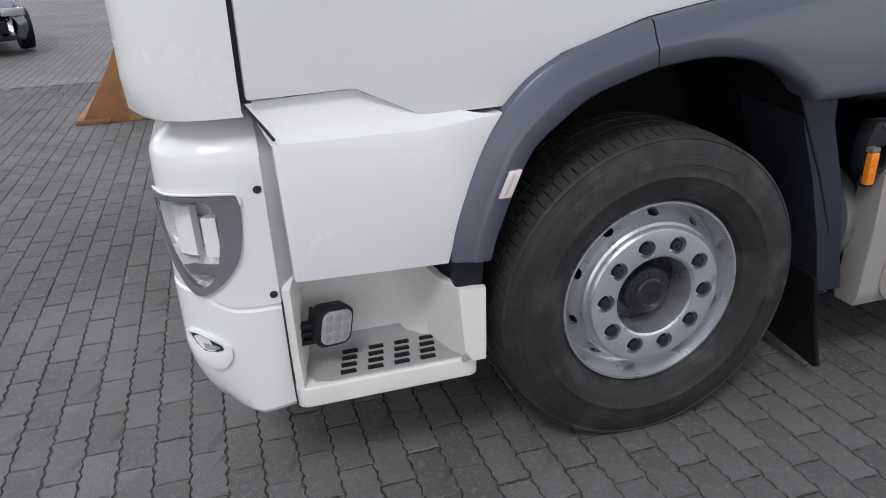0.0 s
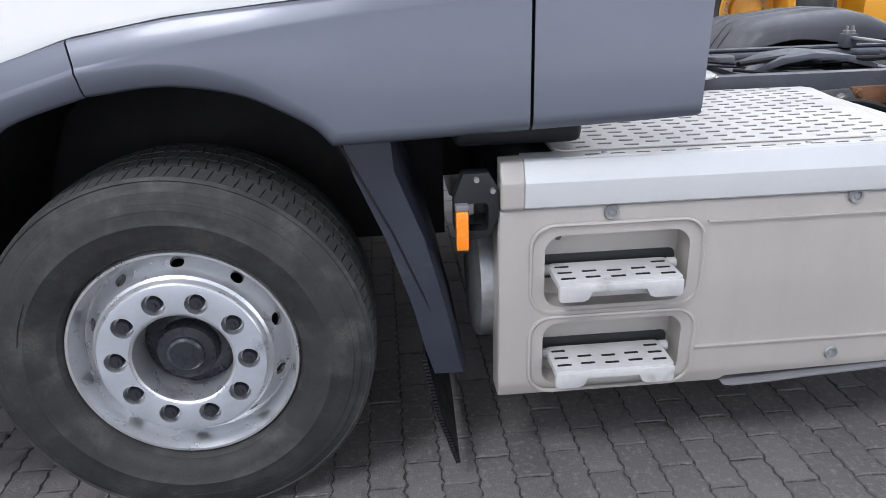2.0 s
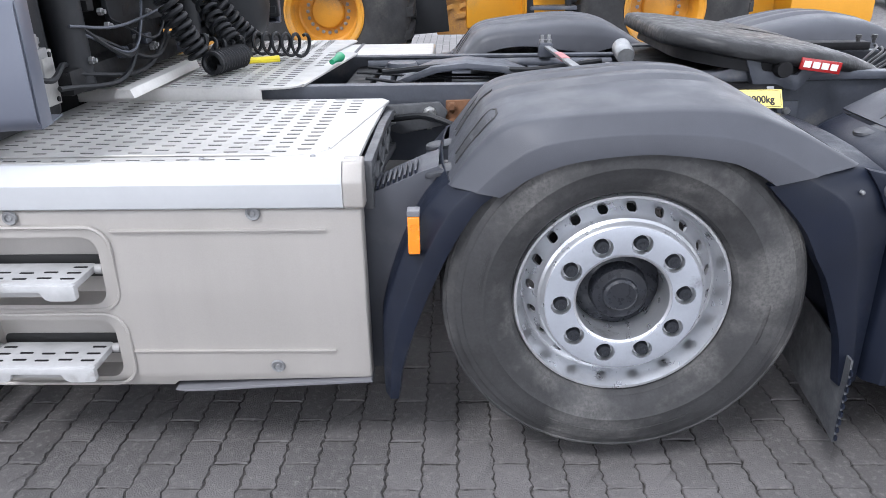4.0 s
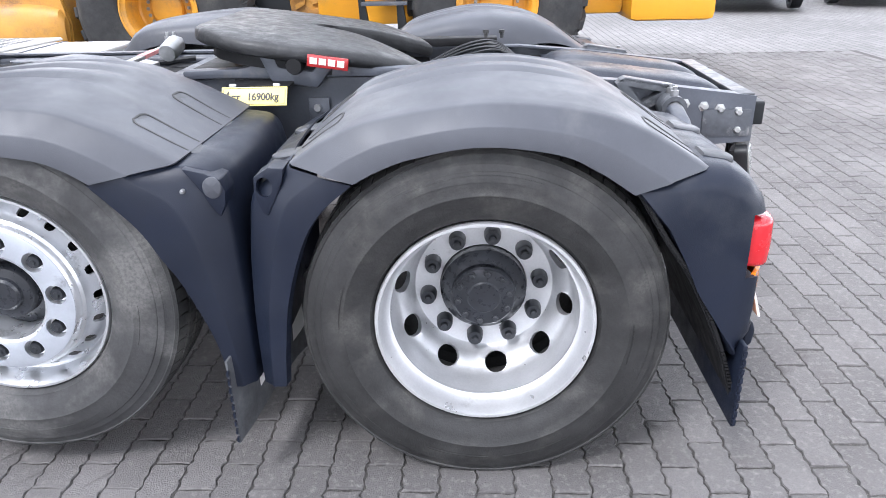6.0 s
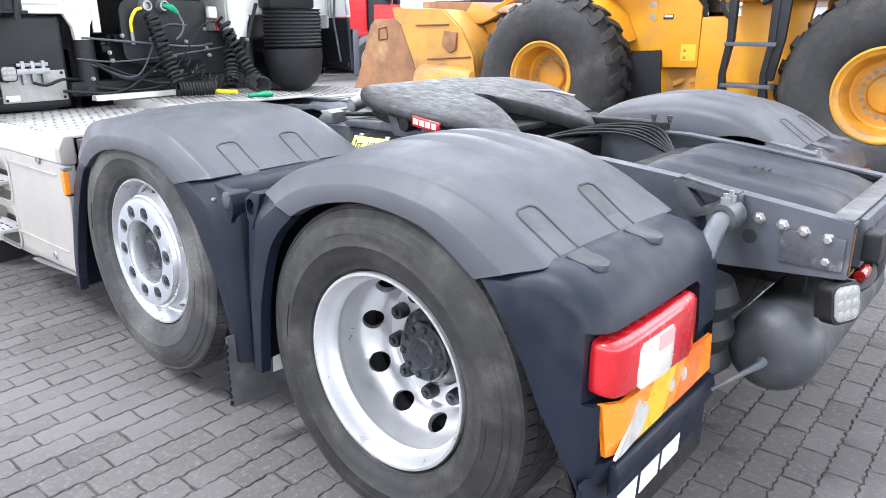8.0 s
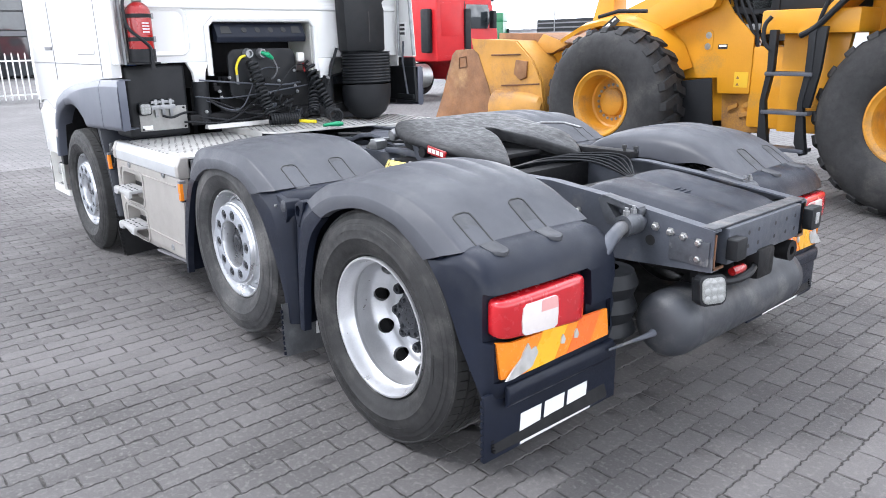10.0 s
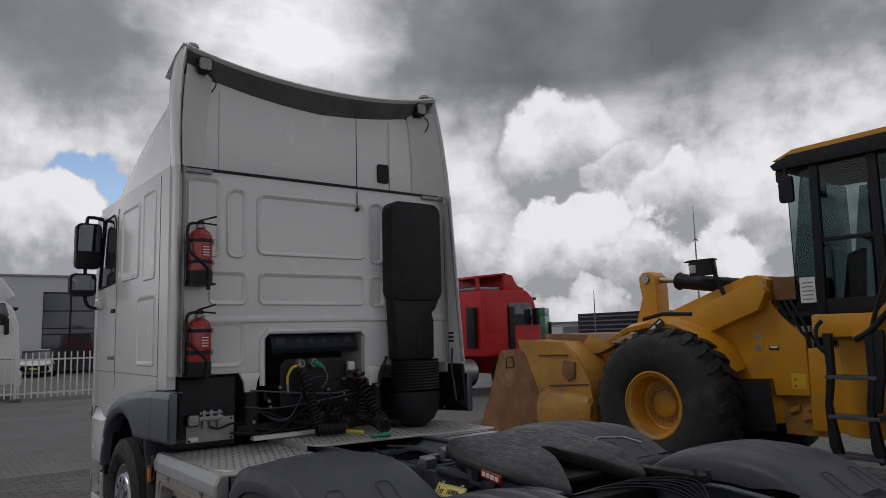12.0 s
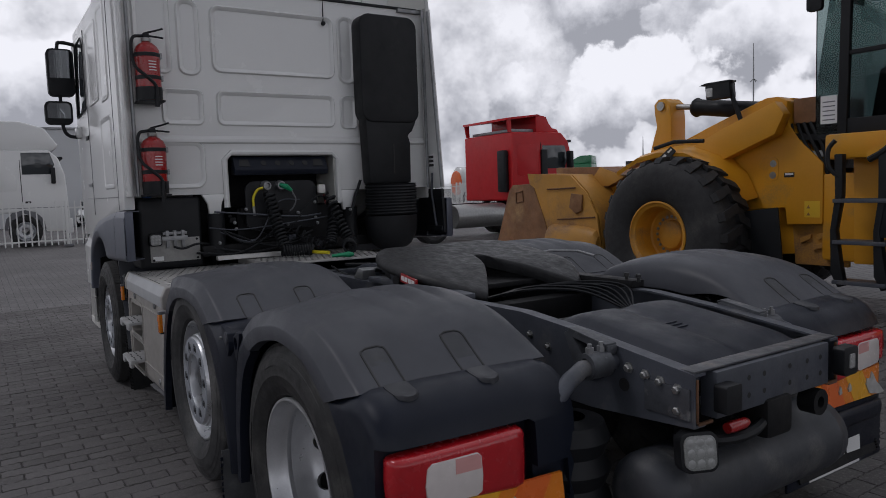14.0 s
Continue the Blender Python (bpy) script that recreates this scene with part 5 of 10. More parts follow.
# the bottom steps up behind the treads; two pockets for the treads
me = cut(me, bm_prism([(1.43, 0.20), (2.2, 0.20), (2.2, 0.325), (1.48, 0.305), (1.44, 0.27)], "y", -0.2, 1.0))
for z0, z1 in ((0.565, 0.767), (0.325, 0.517)):
    me = cut(me, bm_prism(round_rect(0.945, 1.330, z0, z1, 0.045, 5), "y", -0.1, 0.100))
me = cut(me, bm_box(1.45, 2.3, 0.066, 0.30, 0.20, 0.90))
box = part("storage_box", me, truck, "champagne plastic side box with two recessed steps")
part("box_core", bm_box(0.845, 2.025, 0.1205, 0.70, 0.335, 0.90, 0.012), box, "dark blue-grey box behind the cover", material=FENDER_LOW)
part("core_front", bm_box(1.46, 2.022, 0.067, 0.1195, 0.335, 0.838, 0.004), box, material=FENDER_LOW)
part("top_strip", bm_prism([(0.02, 0.843), (0.008, 0.850), (0.007, 0.913), (0.030, 0.964), (0.036, 0.968), (0.10, 0.968), (0.10, 0.843)], "x", 0.889, 2.006, 0.0015), box, "silver anodised edge strip in two facets", material=STRIP)
for x0, x1 in ((0.828, 0.8885), (2.0065, 2.060)):
    part("end_cap", bm_prism([(0.020, 0.841), (0.005, 0.850), (0.005, 0.918), (0.029, 0.966), (0.05, 0.970), (0.075, 0.970), (0.075, 0.841)], "x", x0, x1, 0.007, 3), box, "beige end cap", material=BEIGE)
for z0, z1 in ((0.550, 0.797), (0.306, 0.536)):
    ring = round_rect(0.908, 1.366, z0, z1, 0.06, 6)
    pts = [Vector((x, 0.016, z)) for x, z in ring]
    part("pocket_bead", bm_tube(pts + [pts[0]], 0.0055, 6), box, "raised bead", material=BEIGE)
for z in (0.655, 0.400):
    tread = bm_prism(round_rect(0.965, 1.290, -0.060, 0.075, 0.014, 3), "z", z - 0.008, z + 0.012, 0.004)
    # the front apron with its hand hold cut out below
    tread = bm_prism([(0.966, z - 0.034), (0.974, z - 0.040), (1.030, z - 0.040), (1.044, z - 0.034), (1.052, z - 0.014), (1.192, z - 0.014), (1.202, z - 0.034), (1.216, z - 0.040), (1.281, z - 0.040), (1.289, z - 0.034), (1.289, z + 0.006), (0.966, z + 0.006)],
                     "y", -0.064, -0.044, 0.004, bm=tread)
    st = part("step_tread", tread, box, "light grey plastic step with slots", material=STEP_PLASTIC)
    part("grip_back", bm_box(1.03, 1.215, -0.044, -0.038, z - 0.036, z - 0.004, 0.002), st, "recessed hand hold", material=GREY_STEP)
    for i in range(5):
        for j in range(3 if i in (0, 4) else 2):
            part("tread_slot", TREAD_SLOT, st, "", Matrix.Translation((0.996 + 0.0655 * i, -0.030 + 0.037 * j + (0.004 if i in (1, 3) else 0.0), z - 0.008)))
    # black sheet on the back wall paints the shaded gap behind the tread
    part("tread_gap", bm_prism(round_rect(0.950, 1.324, z - 0.040, z + 0.028, 0.016, 3), "y", 0.0965, 0.099), box, "black plate standing in for the shade behind the step", material=INK_AND_SHADE)
    for x0, x1 in ((0.948, 0.966), (1.289, 1.312)):
        part("hinge_pin", bm_lathe([(0.0001, x0), (0.013, x0), (0.0145, x0 + 0.003), (0.0145, x1), (0.0001, x1)], 14, "x", m=Matrix.Translation((0, 0.060, z + 0.0))), st, "pale hinge pin", material=GREY_STEP)
    for hx, hz, r in ((0.998, z + 0.078, 0.010), (1.275, z + 0.086, 0.004)) if z > 0.5 else ((1.275, z + 0.082, 0.009), (1.03, z + 0.075, 0.003)):
        # dark disc on the back wall in place of a shaded hole
        part("drain_hole", bm_lathe([(0.0001, 0.0985), (r, 0.0985)], 14, "y", m=Matrix.Translation((hx, 0, hz))), box, material=SLOT)
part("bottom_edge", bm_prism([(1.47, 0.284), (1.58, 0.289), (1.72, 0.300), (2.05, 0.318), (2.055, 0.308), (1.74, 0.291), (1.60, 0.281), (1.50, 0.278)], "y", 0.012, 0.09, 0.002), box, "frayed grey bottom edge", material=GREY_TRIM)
for z in (0.785, 0.415):
    part("pressed_line", bm_box(1.372, 1.955, 0.011, 0.030, z - 0.003, z + 0.003, 0.0025), box, material=BEIGE)
for bx, bz in ((1.114, 0.824), (1.764, 0.832), (1.782, 0.362)):
    part("panel_bolt", bm_lathe([(0.0001, 0.001), (0.006, 0.0005), (0.008, 0.003), (0.012, 0.003), (0.0125, -0.001), (0.018, -0.002), (0.021, 0.004)], 16, "y", m=Matrix.Translation((bx, 0.014, bz))), box, "dull steel panel bolt", material=GALV)
part("bottom_rail", bm_box(1.40, 2.045, 0.05, 0.10, 0.300, 0.325, 0.006), box, "dusty aluminium bottom rail", material=GALV)
part("round_tank_end", bm_lathe([(0.0001, 0.775), (0.10, 0.776), (0.16, 0.780), (0.178, 0.79), (0.18, 0.80), (0.18, 0.86)], 36, "x", m=Matrix.Translation((0, 0.27, 0.56))), truck, "dull steel tank end", material=GALV)

# -- side plate with a ribbed top between the box and the mudguard --
side_plate = part("side_plate", bm_prism([(2.030, 0.300), (2.026, 0.836), (2.060, 0.848), (2.205, 0.912), (2.252, 0.928), (2.290, 0.900), (2.25, 0.70), (2.14, 0.300)], "y", 0.112, 0.122, 0.003), truck, "blue-grey plastic side plate", material=FENDER)
part("plate_top", bm_prism([(2.030, 0.826), (2.060, 0.838), (2.205, 0.902), (2.252, 0.918), (2.252, 0.925), (2.205, 0.909), (2.060, 0.845), (2.030, 0.833)], "y", 0.122, 0.30, 0.001), side_plate, "ribbed top of the plate", material=FENDER)
for k in range(11):
    q = k / 10
    part("plate_rib", bm_box(2.036 + 0.15 * q, 2.042 + 0.15 * q, 0.126, 0.24, 0.838 + 0.063 * q, 0.849 + 0.064 * q), side_plate, material=FENDER_LOW)

# -- deck plates with slots as dark bars, each a sheet with rounded corners on a folded edge --
decks = ((0.98, 2.01, 0.080, 0.80, 0.9745, 0.06), (0.95, 1.80, 0.795, 1.66, 1.020, 0.05), (0.95, 1.70, 1.70, 2.42, 0.985, 0.05))
for n, (x0, x1, y0, y1, z, lean) in enumerate(decks):
    bm = bm_prism([(x0, y0 + 0.02), (x0 + 0.02, y0), (x1 - 0.20, y0), (x1 - 0.10, y0 + 0.025), (x1 - 0.055, y0 + 0.07), (x1 - 0.045, y0 + 0.12), (x1 + lean - 0.01, y1 - 0.03), (x1 + lean - 0.03, y1), (x0, y1)], "z", z - 0.004, z, 0.0012, 1)
    bm = bm_tube(curve_points([(x1 - 0.20, y0, z - 0.006), (x1 - 0.10, y0 + 0.024, z - 0.006), (x1 - 0.055, y0 + 0.07, z - 0.006), (x1 - 0.045, y0 + 0.12, z - 0.006), (x1 + lean - 0.01, y1 - 0.03, z - 0.006)], 4), 0.0065, 6, bm=bm)
    deck = part("deck_plate", bm, truck, "dusty aluminium walkway plate with slots drawn as dark bars", material=DECK)
    # dark bars lie on the uncut plate; their colour is the slots' shade
    slots, lips = bmesh.new(), bmesh.new()
    row, y = 0, y0 + 0.022
    while y < y1 - 0.02:
        x = x0 + 0.075 + (0.0645 if row % 2 else 0.0)
        while x < x1 - 0.09 + lean * (y - y0) / (y1 - y0):
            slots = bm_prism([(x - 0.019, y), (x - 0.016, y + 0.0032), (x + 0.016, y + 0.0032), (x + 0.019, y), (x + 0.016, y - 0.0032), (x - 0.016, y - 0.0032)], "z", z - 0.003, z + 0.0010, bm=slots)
            lips = bm_prism([(x - 0.020, y + 0.0036), (x - 0.014, y + 0.0085), (x + 0.014, y + 0.0085), (x + 0.020, y + 0.0036)], "z", z - 0.002, z + 0.0025, bm=lips)
            x += 0.129
        y += 0.0233
        row += 1
    if n == 0:
        for k in range(12):
            x = 0.995 + 0.0655 * k + 0.07
            slots = bm_prism([(x - 0.019, 0.050), (x - 0.016, 0.0535), (x + 0.016, 0.0535), (x + 0.019, 0.050), (x + 0.016, 0.0465), (x - 0.016, 0.0465)], "z", 0.9655, 0.9698, bm=slots)
    tagged(part("deck_slot", from_bm("deck_slot", slots, SLOT), deck), "rows of dark bars on the plate, coloured as the slots' shade", kind="stuff")
    tagged(part("slot_lip", from_bm("slot_lip", lips, DECK), deck), "rows of faintly raised lips beside the dark slot bars", kind="stuff")
    if n == 0:
        part("deck_base", bm_prism([(0.985, 0.034), (2.035, 0.034), (2.046, 0.045), (2.046, 0.30), (2.056, 0.78), (0.985, 0.78)], "z", 0.956, 0.9688, 0.002), deck, "flat aluminium edge under the plate", material=DECK)
        for bx, by in ((1.635, 0.060), (1.925, 0.075), (1.10, 0.062)):
            part("deck_bolt", bm_lathe([(0.0001, 0.9735), (0.006, 0.973), (0.008, 0.9695), (0.008, 0.968)], 10, "z", m=Matrix.Translation((bx, by, 0))), deck, material=GALV)
    else:
        part("deck_fold", bm_box(x0, x1 - 0.19, y0 - 0.001, y0 + 0.004, z - 0.045, z - 0.003, 0.001), deck, "folded aluminium edge", material=DECK)
# cast lattice arm that carries the deck, bolted to the rail
ARM = mat("dusty_cast_arm", (0.085, 0.088, 0.094), 0.5, var=0.25, scale=12, fine=160, bump=0.15, dirt=(0.16, 0.155, 0.15), dirt_amount=0.4, dirt_scale=8.0)
arm = part("deck_arm", bm_prism([(0.09, 0.925), (0.09, 0.952), (0.50, 0.956), (0.72, 0.944), (0.86, 0.925), (0.86, 0.885), (0.70, 0.918), (0.50, 0.934)], "x", 2.052, 2.078, 0.004), truck, "dusty grey cast lattice arm under the deck", material=ARM)
part("lower_chord", bm_prism([(0.09, 0.815), (0.09, 0.838), (0.45, 0.850), (0.86, 0.800), (0.86, 0.775), (0.45, 0.826)], "x", 2.055, 2.075, 0.004), arm, material=ARM)
webs = [0.10, 0.26, 0.42, 0.58, 0.74]
for ya, yb in zip(webs, webs[1:]):
    part("lattice_web", bm_tube([(2.065, ya, 0.832), (2.065, yb, 0.932)], 0.009, 6), arm, material=ARM)
    part("lattice_web", bm_tube([(2.065, ya, 0.935), (2.065, yb, 0.835)], 0.007, 6), arm, material=ARM)
part("end_post", bm_box(2.053, 2.077, 0.088, 0.112, 0.815, 0.952, 0.004), arm, material=ARM)
part("arm_pad", bm_prism([(2.02, 0.90), (2.04, 0.945), (2.24, 0.955), (2.27, 0.92), (2.25, 0.87), (2.10, 0.84), (2.03, 0.86)], "y", 0.815, 0.838, 0.006), arm, "cast pad bolted to the rail", material=ARM)
for bx, bz in ((2.065, 0.90), (2.205, 0.918)):
    part("arm_bolt", bm_lathe([(0.0001, 0.792), (0.013, 0.792), (0.015, 0.798), (0.024, 0.80), (0.024, 0.816)], 8, "y", m=Matrix.Translation((bx, 0, bz))), arm, "bright steel bolt", material=STEEL)

# -- fifth wheel coupling --
base = part("coupling_base", bm_box(3.02, 3.70, 0.88, 1.62, 1.01, 1.035, 0.006), truck, "dark steel mounting plate", material=CHASSIS_BLACK)
for y in (0.84, 1.60):
    part("mounting_rail", bm_prism([(3.02, 1.012), (3.02, 1.04), (3.22, 1.045), (3.34, 1.075), (3.56, 1.075), (3.66, 1.045), (3.90, 1.04), (3.90, 1.012)], "y", y, y + 0.06, 0.008), base, material=CHASSIS)
tilt = Matrix.Translation((3.435, CY, 1.090)) @ Matrix.Rotation(radians(8.0), 4, "Y")
outline = [(-0.40, -0.27), (-0.385, -0.33), (-0.33, -0.40), (-0.22, -0.46), (-0.08, -0.475), (0.10, -0.465), (0.20, -0.44), (0.32, -0.385), (0.41, -0.32), (0.435, -0.28), (0.42, -0.245), (0.20, -0.10), (0.08, -0.045),
           (0.02, -0.035), (-0.02, 0.0)]
outline = outline + [(x, -y) for x, y in reversed(outline[:-1])]
hub_x = -0.12
dense = [(p.x, p.y) for p in curve_points([(x, y, 0) for x, y in outline + outline[:1]], 3)][:-1]


def plate_height(x, y):
    """Lower towards the tongues' tips and the outer rim."""
    return -0.052 * max(0.0, (x - 0.12) / 0.31) ** 1.6 - 0.016 * max(0.0, (abs(y) - 0.30) / 0.17) ** 2 - 0.012 * max(0.0, (-0.25 - x) / 0.15) ** 2


rings = []
for k, z in ((0.955, -0.004), (0.99, 0.006), (1.0, 0.022), (0.997, 0.036), (0.985, 0.046), (0.96, 0.051), (0.90, 0.053), (0.80, 0.054), (0.66, 0.055), (0.50, 0.0555), (0.32, 0.056), (0.14, 0.056)):
    row = []
    for x, y in dense:
        px, py = hub_x + (x - hub_x) * k, y * k
        dent = 0.0025 * noise.noise(Vector((px * 7, py * 7, 3.1))) + 0.0012 * noise.noise(Vector((px * 23, py * 23, 8.2)))
        row.append((px, py, z + plate_height(px, py) + dent))
    rings.append(row)
bm = bm_loft(rings, closed=True)
bm.verts.ensure_lookup_table()
bm.faces.new([bm.verts[(len(rings) - 1) * len(dense) + i] for i in range(len(dense))])
plate = part("coupling_plate", from_bm("coupling_plate", bm, WORN, 50), truck, "greasy worn black steel coupling plate with a V slot", tilt)
bm = bm_prism([(x * 0.80 - 0.02, y * 0.92) for x, y in outline], "z", -0.055, -0.012)
part("coupling_skirt", bm, plate, "black cast underside", tilt, CHASSIS_BLACK)
for y in (-0.44, 0.38):
    part("pivot_block", bm_prism([(-0.14, 0.0), (-0.09, 0.012), (-0.06, -0.045), (0.06, -0.045), (0.09, 0.012), (0.14, 0.0), (0.08, -0.10), (-0.08, -0.10)], "y", y, y + 0.06, 0.01), plate, "cast pivot block", tilt, CHASSIS)
part("pivot_pin", bm_lathe([(0.0001, -0.474), (0.026, -0.474), (0.03, -0.46), (0.03, -0.40)], 18, "y", m=Matrix.Translation((0.0, 0, -0.03))), plate, "", tilt, CHASSIS_BLACK)
tag = part("red_tag", bm_box(0.045, 0.185, -0.476, -0.466, -0.022, 0.018, 0.002), plate, "red maker's tag with white bars", tilt, RED_PAINT)
for k in range(4):
    part("tag_bar", bm_box(0.055 + 0.031 * k, 0.079 + 0.031 * k, -0.478, -0.474, -0.012, 0.009), tag, "", tilt, WHITE_INK)
part("release_handle", bm_tube([(-0.1, 0.42, 0.0), (-0.15, 0.62, 0.0), (-0.12, 0.80, -0.01), (0.02, 0.80, -0.01)], 0.008, 8), plate, "bright release handle", tilt, GALV)
# locking cylinder in front of it
part("grease_pump", bm_lathe([(0.0001, 0), (0.03, 0.002), (0.035, 0.02), (0.035, 0.10), (0.028, 0.115), (0.012, 0.12), (0.012, 0.15), (0.0001, 0.15)], 18, "y", m=Matrix.Translation((2.925, 0.96, 1.085)) @ Matrix.Rotation(radians(12), 4, "X")), truck, "pale grease pump", material=GALV)
part("stop_wedge", bm_prism([(2.78, 1.01), (2.90, 1.01), (2.90, 1.06), (2.85, 1.07)], "y", 0.87, 0.95, 0.006), truck, "light metal wedge", material=GALV)

for bx, bz in ((3.487, 0.905), (3.492, 0.855), (3.497, 0.803), (3.222, 0.858), (3.218, 0.812)):
    part("mount_bolt", bm_lathe([(0.0001, 0.832), (0.012, 0.832), (0.014, 0.836), (0.014, 0.845), (0.022, 0.847), (0.022, 0.86)], 8, "y", m=Matrix.Translation((bx, 0, bz))), truck, "dull steel bolt", material=GALV)
part("shock_mount", bm_box(3.455, 3.53, 0.845, 0.86, 0.77, 0.94, 0.006), truck, "dark grey shock absorber bracket", material=CHASSIS)

# weight plate
pm = Matrix.Translation((3.30, 0.722, 0.972)) @ Matrix.Rotation(radians(-33), 4, "X")
plate_w = part("weight_plate", bm_box(-0.112, 0.112, -0.002, 0.003, -0.033, 0.034, 0.001), truck, "yellow load plate with black lettering", pm, YELLOW_PLATE)
ring = round_rect(-0.106, 0.106, -0.028, 0.029, 0.006, 2)
part("plate_border", bm_tube([Vector((x, -0.0025, z)) for x, z in ring] + [Vector((ring[0][0], -0.0025, ring[0][1]))], 0.0008, 4), plate_w, "", pm, INK_AND_SHADE)


def lettering(text, size, material, parent, m, name="lettering"):
    cu = bpy.data.curves.new(name, "FONT")
    cu.body, cu.size, cu.extrude, cu.align_x, cu.offset = text, size, 0.0006, "LEFT", 0.0009
    tmp = bpy.data.objects.new("tmp", cu)
    scene.collection.objects.link(tmp)
    bpy.context.view_layer.update()
    me = bpy.data.meshes.new_from_object(tmp.evaluated_get(bpy.context.evaluated_depsgraph_get()))
    bpy.data.objects.remove(tmp)
    me.materials.clear()
    me.materials.append(material)
    return part(name, me, parent, "", m @ Matrix.Rotation(radians(90), 4, "X"))


lettering("ST", 0.030, INK_AND_SHADE, plate_w, pm @ Matrix.Translation((-0.078, -0.003, -0.018)))
lettering("16900kg", 0.036, INK_AND_SHADE, plate_w, pm @ Matrix.Translation((-0.024, -0.003, -0.014)) @ Matrix.Diagonal((0.88, 1, 1, 1)))
part("arrow", bm_prism([(-0.090, -0.02), (-0.087, -0.02), (-0.087, 0.008), (-0.082, 0.004), (-0.0885, 0.02), (-0.096, 0.004), (-0.090, 0.008)], "y", -0.0036, -0.002), plate_w, "", pm, INK_AND_SHADE)
for dx in (-0.075, 0.075):
    part("plate_clip", bm_box(dx - 0.012, dx + 0.012, -0.004, 0.03, 0.034, 0.046, 0.003), plate_w, "", pm, GALV)
part("plate_arm", bm_box(3.2, 3.42, 0.74, 0.86, 0.998, 1.006, 0.002), truck, material=CHASSIS_BLACK)

# -- front mudguard and lower cab --
ARCH_IN = [(-0.539, 0.717), (-0.515, 0.80), (-0.437, 0.982), (-0.35, 1.065), (-0.254, 1.126), (-0.09, 1.177), (0.08, 1.193), (0.236, 1.168), (0.34, 1.12), (0.397, 1.085), (0.433, 1.045)]
ARCH_OUT = [(-0.640, 0.719), (-0.622, 0.82), (-0.552, 1.01), (-0.465, 1.135), (-0.347, 1.215), (-0.11, 1.289), (0.10, 1.325), (0.30, 1.345), (0.42, 1.355), (0.51, 1.364), (0.58, 1.370)]


def side_rows(inner, outer, bend=0):
    """Rows of a flared side; the first points up to bend are joined by a smooth line."""
    rows = []
    if bend:
        inner = [(p.x, p.z) for p in curve_points([(x, 0, z) for x, z in inner[:bend]], 7)] + inner[bend:]
        outer = [(p.x, p.z) for p in curve_points([(x, 0, z) for x, z in outer[:bend]], 7)] + outer[bend:]
    for (xi, zi), (xo, zo) in zip(inner, outer):
        a, b = Vector((xi, 0, zi)), Vector((xo, 0, zo))
        # the crease follows the arch and runs out into the straight lower edge behind it
        w = max(0.0, min(1.0, (0.46 - xi) / 0.55))
        w = w * w * (3 - 2 * w)
        f = 0.06 + 0.36 * w
        top = 0.86 - 0.36 * w
        rows.append([a + Vector((0, 0.07, 0.012)), a + Vector((0, -0.030, 0)), a.lerp(b, 0.03 + 0.03 * w) + Vector((0, -0.040, 0)), a.lerp(b, f) + Vector((0, -0.045, 0)), a.lerp(b, f + 0.03) + Vector((0, -0.0445, 0)),
                     a.lerp(b, top) + Vector((0, -0.040 - 0.002 * (1 - w), 0)), a.lerp(b, top + 0.03) + Vector((0, -0.0385, 0)), a.lerp(b, 0.97) + Vector((0, -0.027, 0)), b + Vector((0, -0.022, 0)), b + Vector((0, 0.05, 0.0))])
    return rows


BUMPER_X = -1.175
CHROME = mat("lamp_chrome", (0.86, 0.86, 0.85), 0.30, metal=0.6, var=0.04, scale=8, bump=0.02, rough_var=0.06)
LAMP_WHITE = mat("white_lamp_housing", (0.78, 0.78, 0.77), 0.25, var=0.03, bump=0.0, coat=0.5)
HEAD_GLASS = glass("headlamp_glass", (0.97, 0.98, 0.98), 0.01)
# mat slots are black bars too, coloured for the shade inside
STEP_SLOT = from_bm("mat_slot", bm_box(-0.021, 0.021, -0.0065, 0.0065, 0.414, 0.4225), CHASSIS_BLACK)

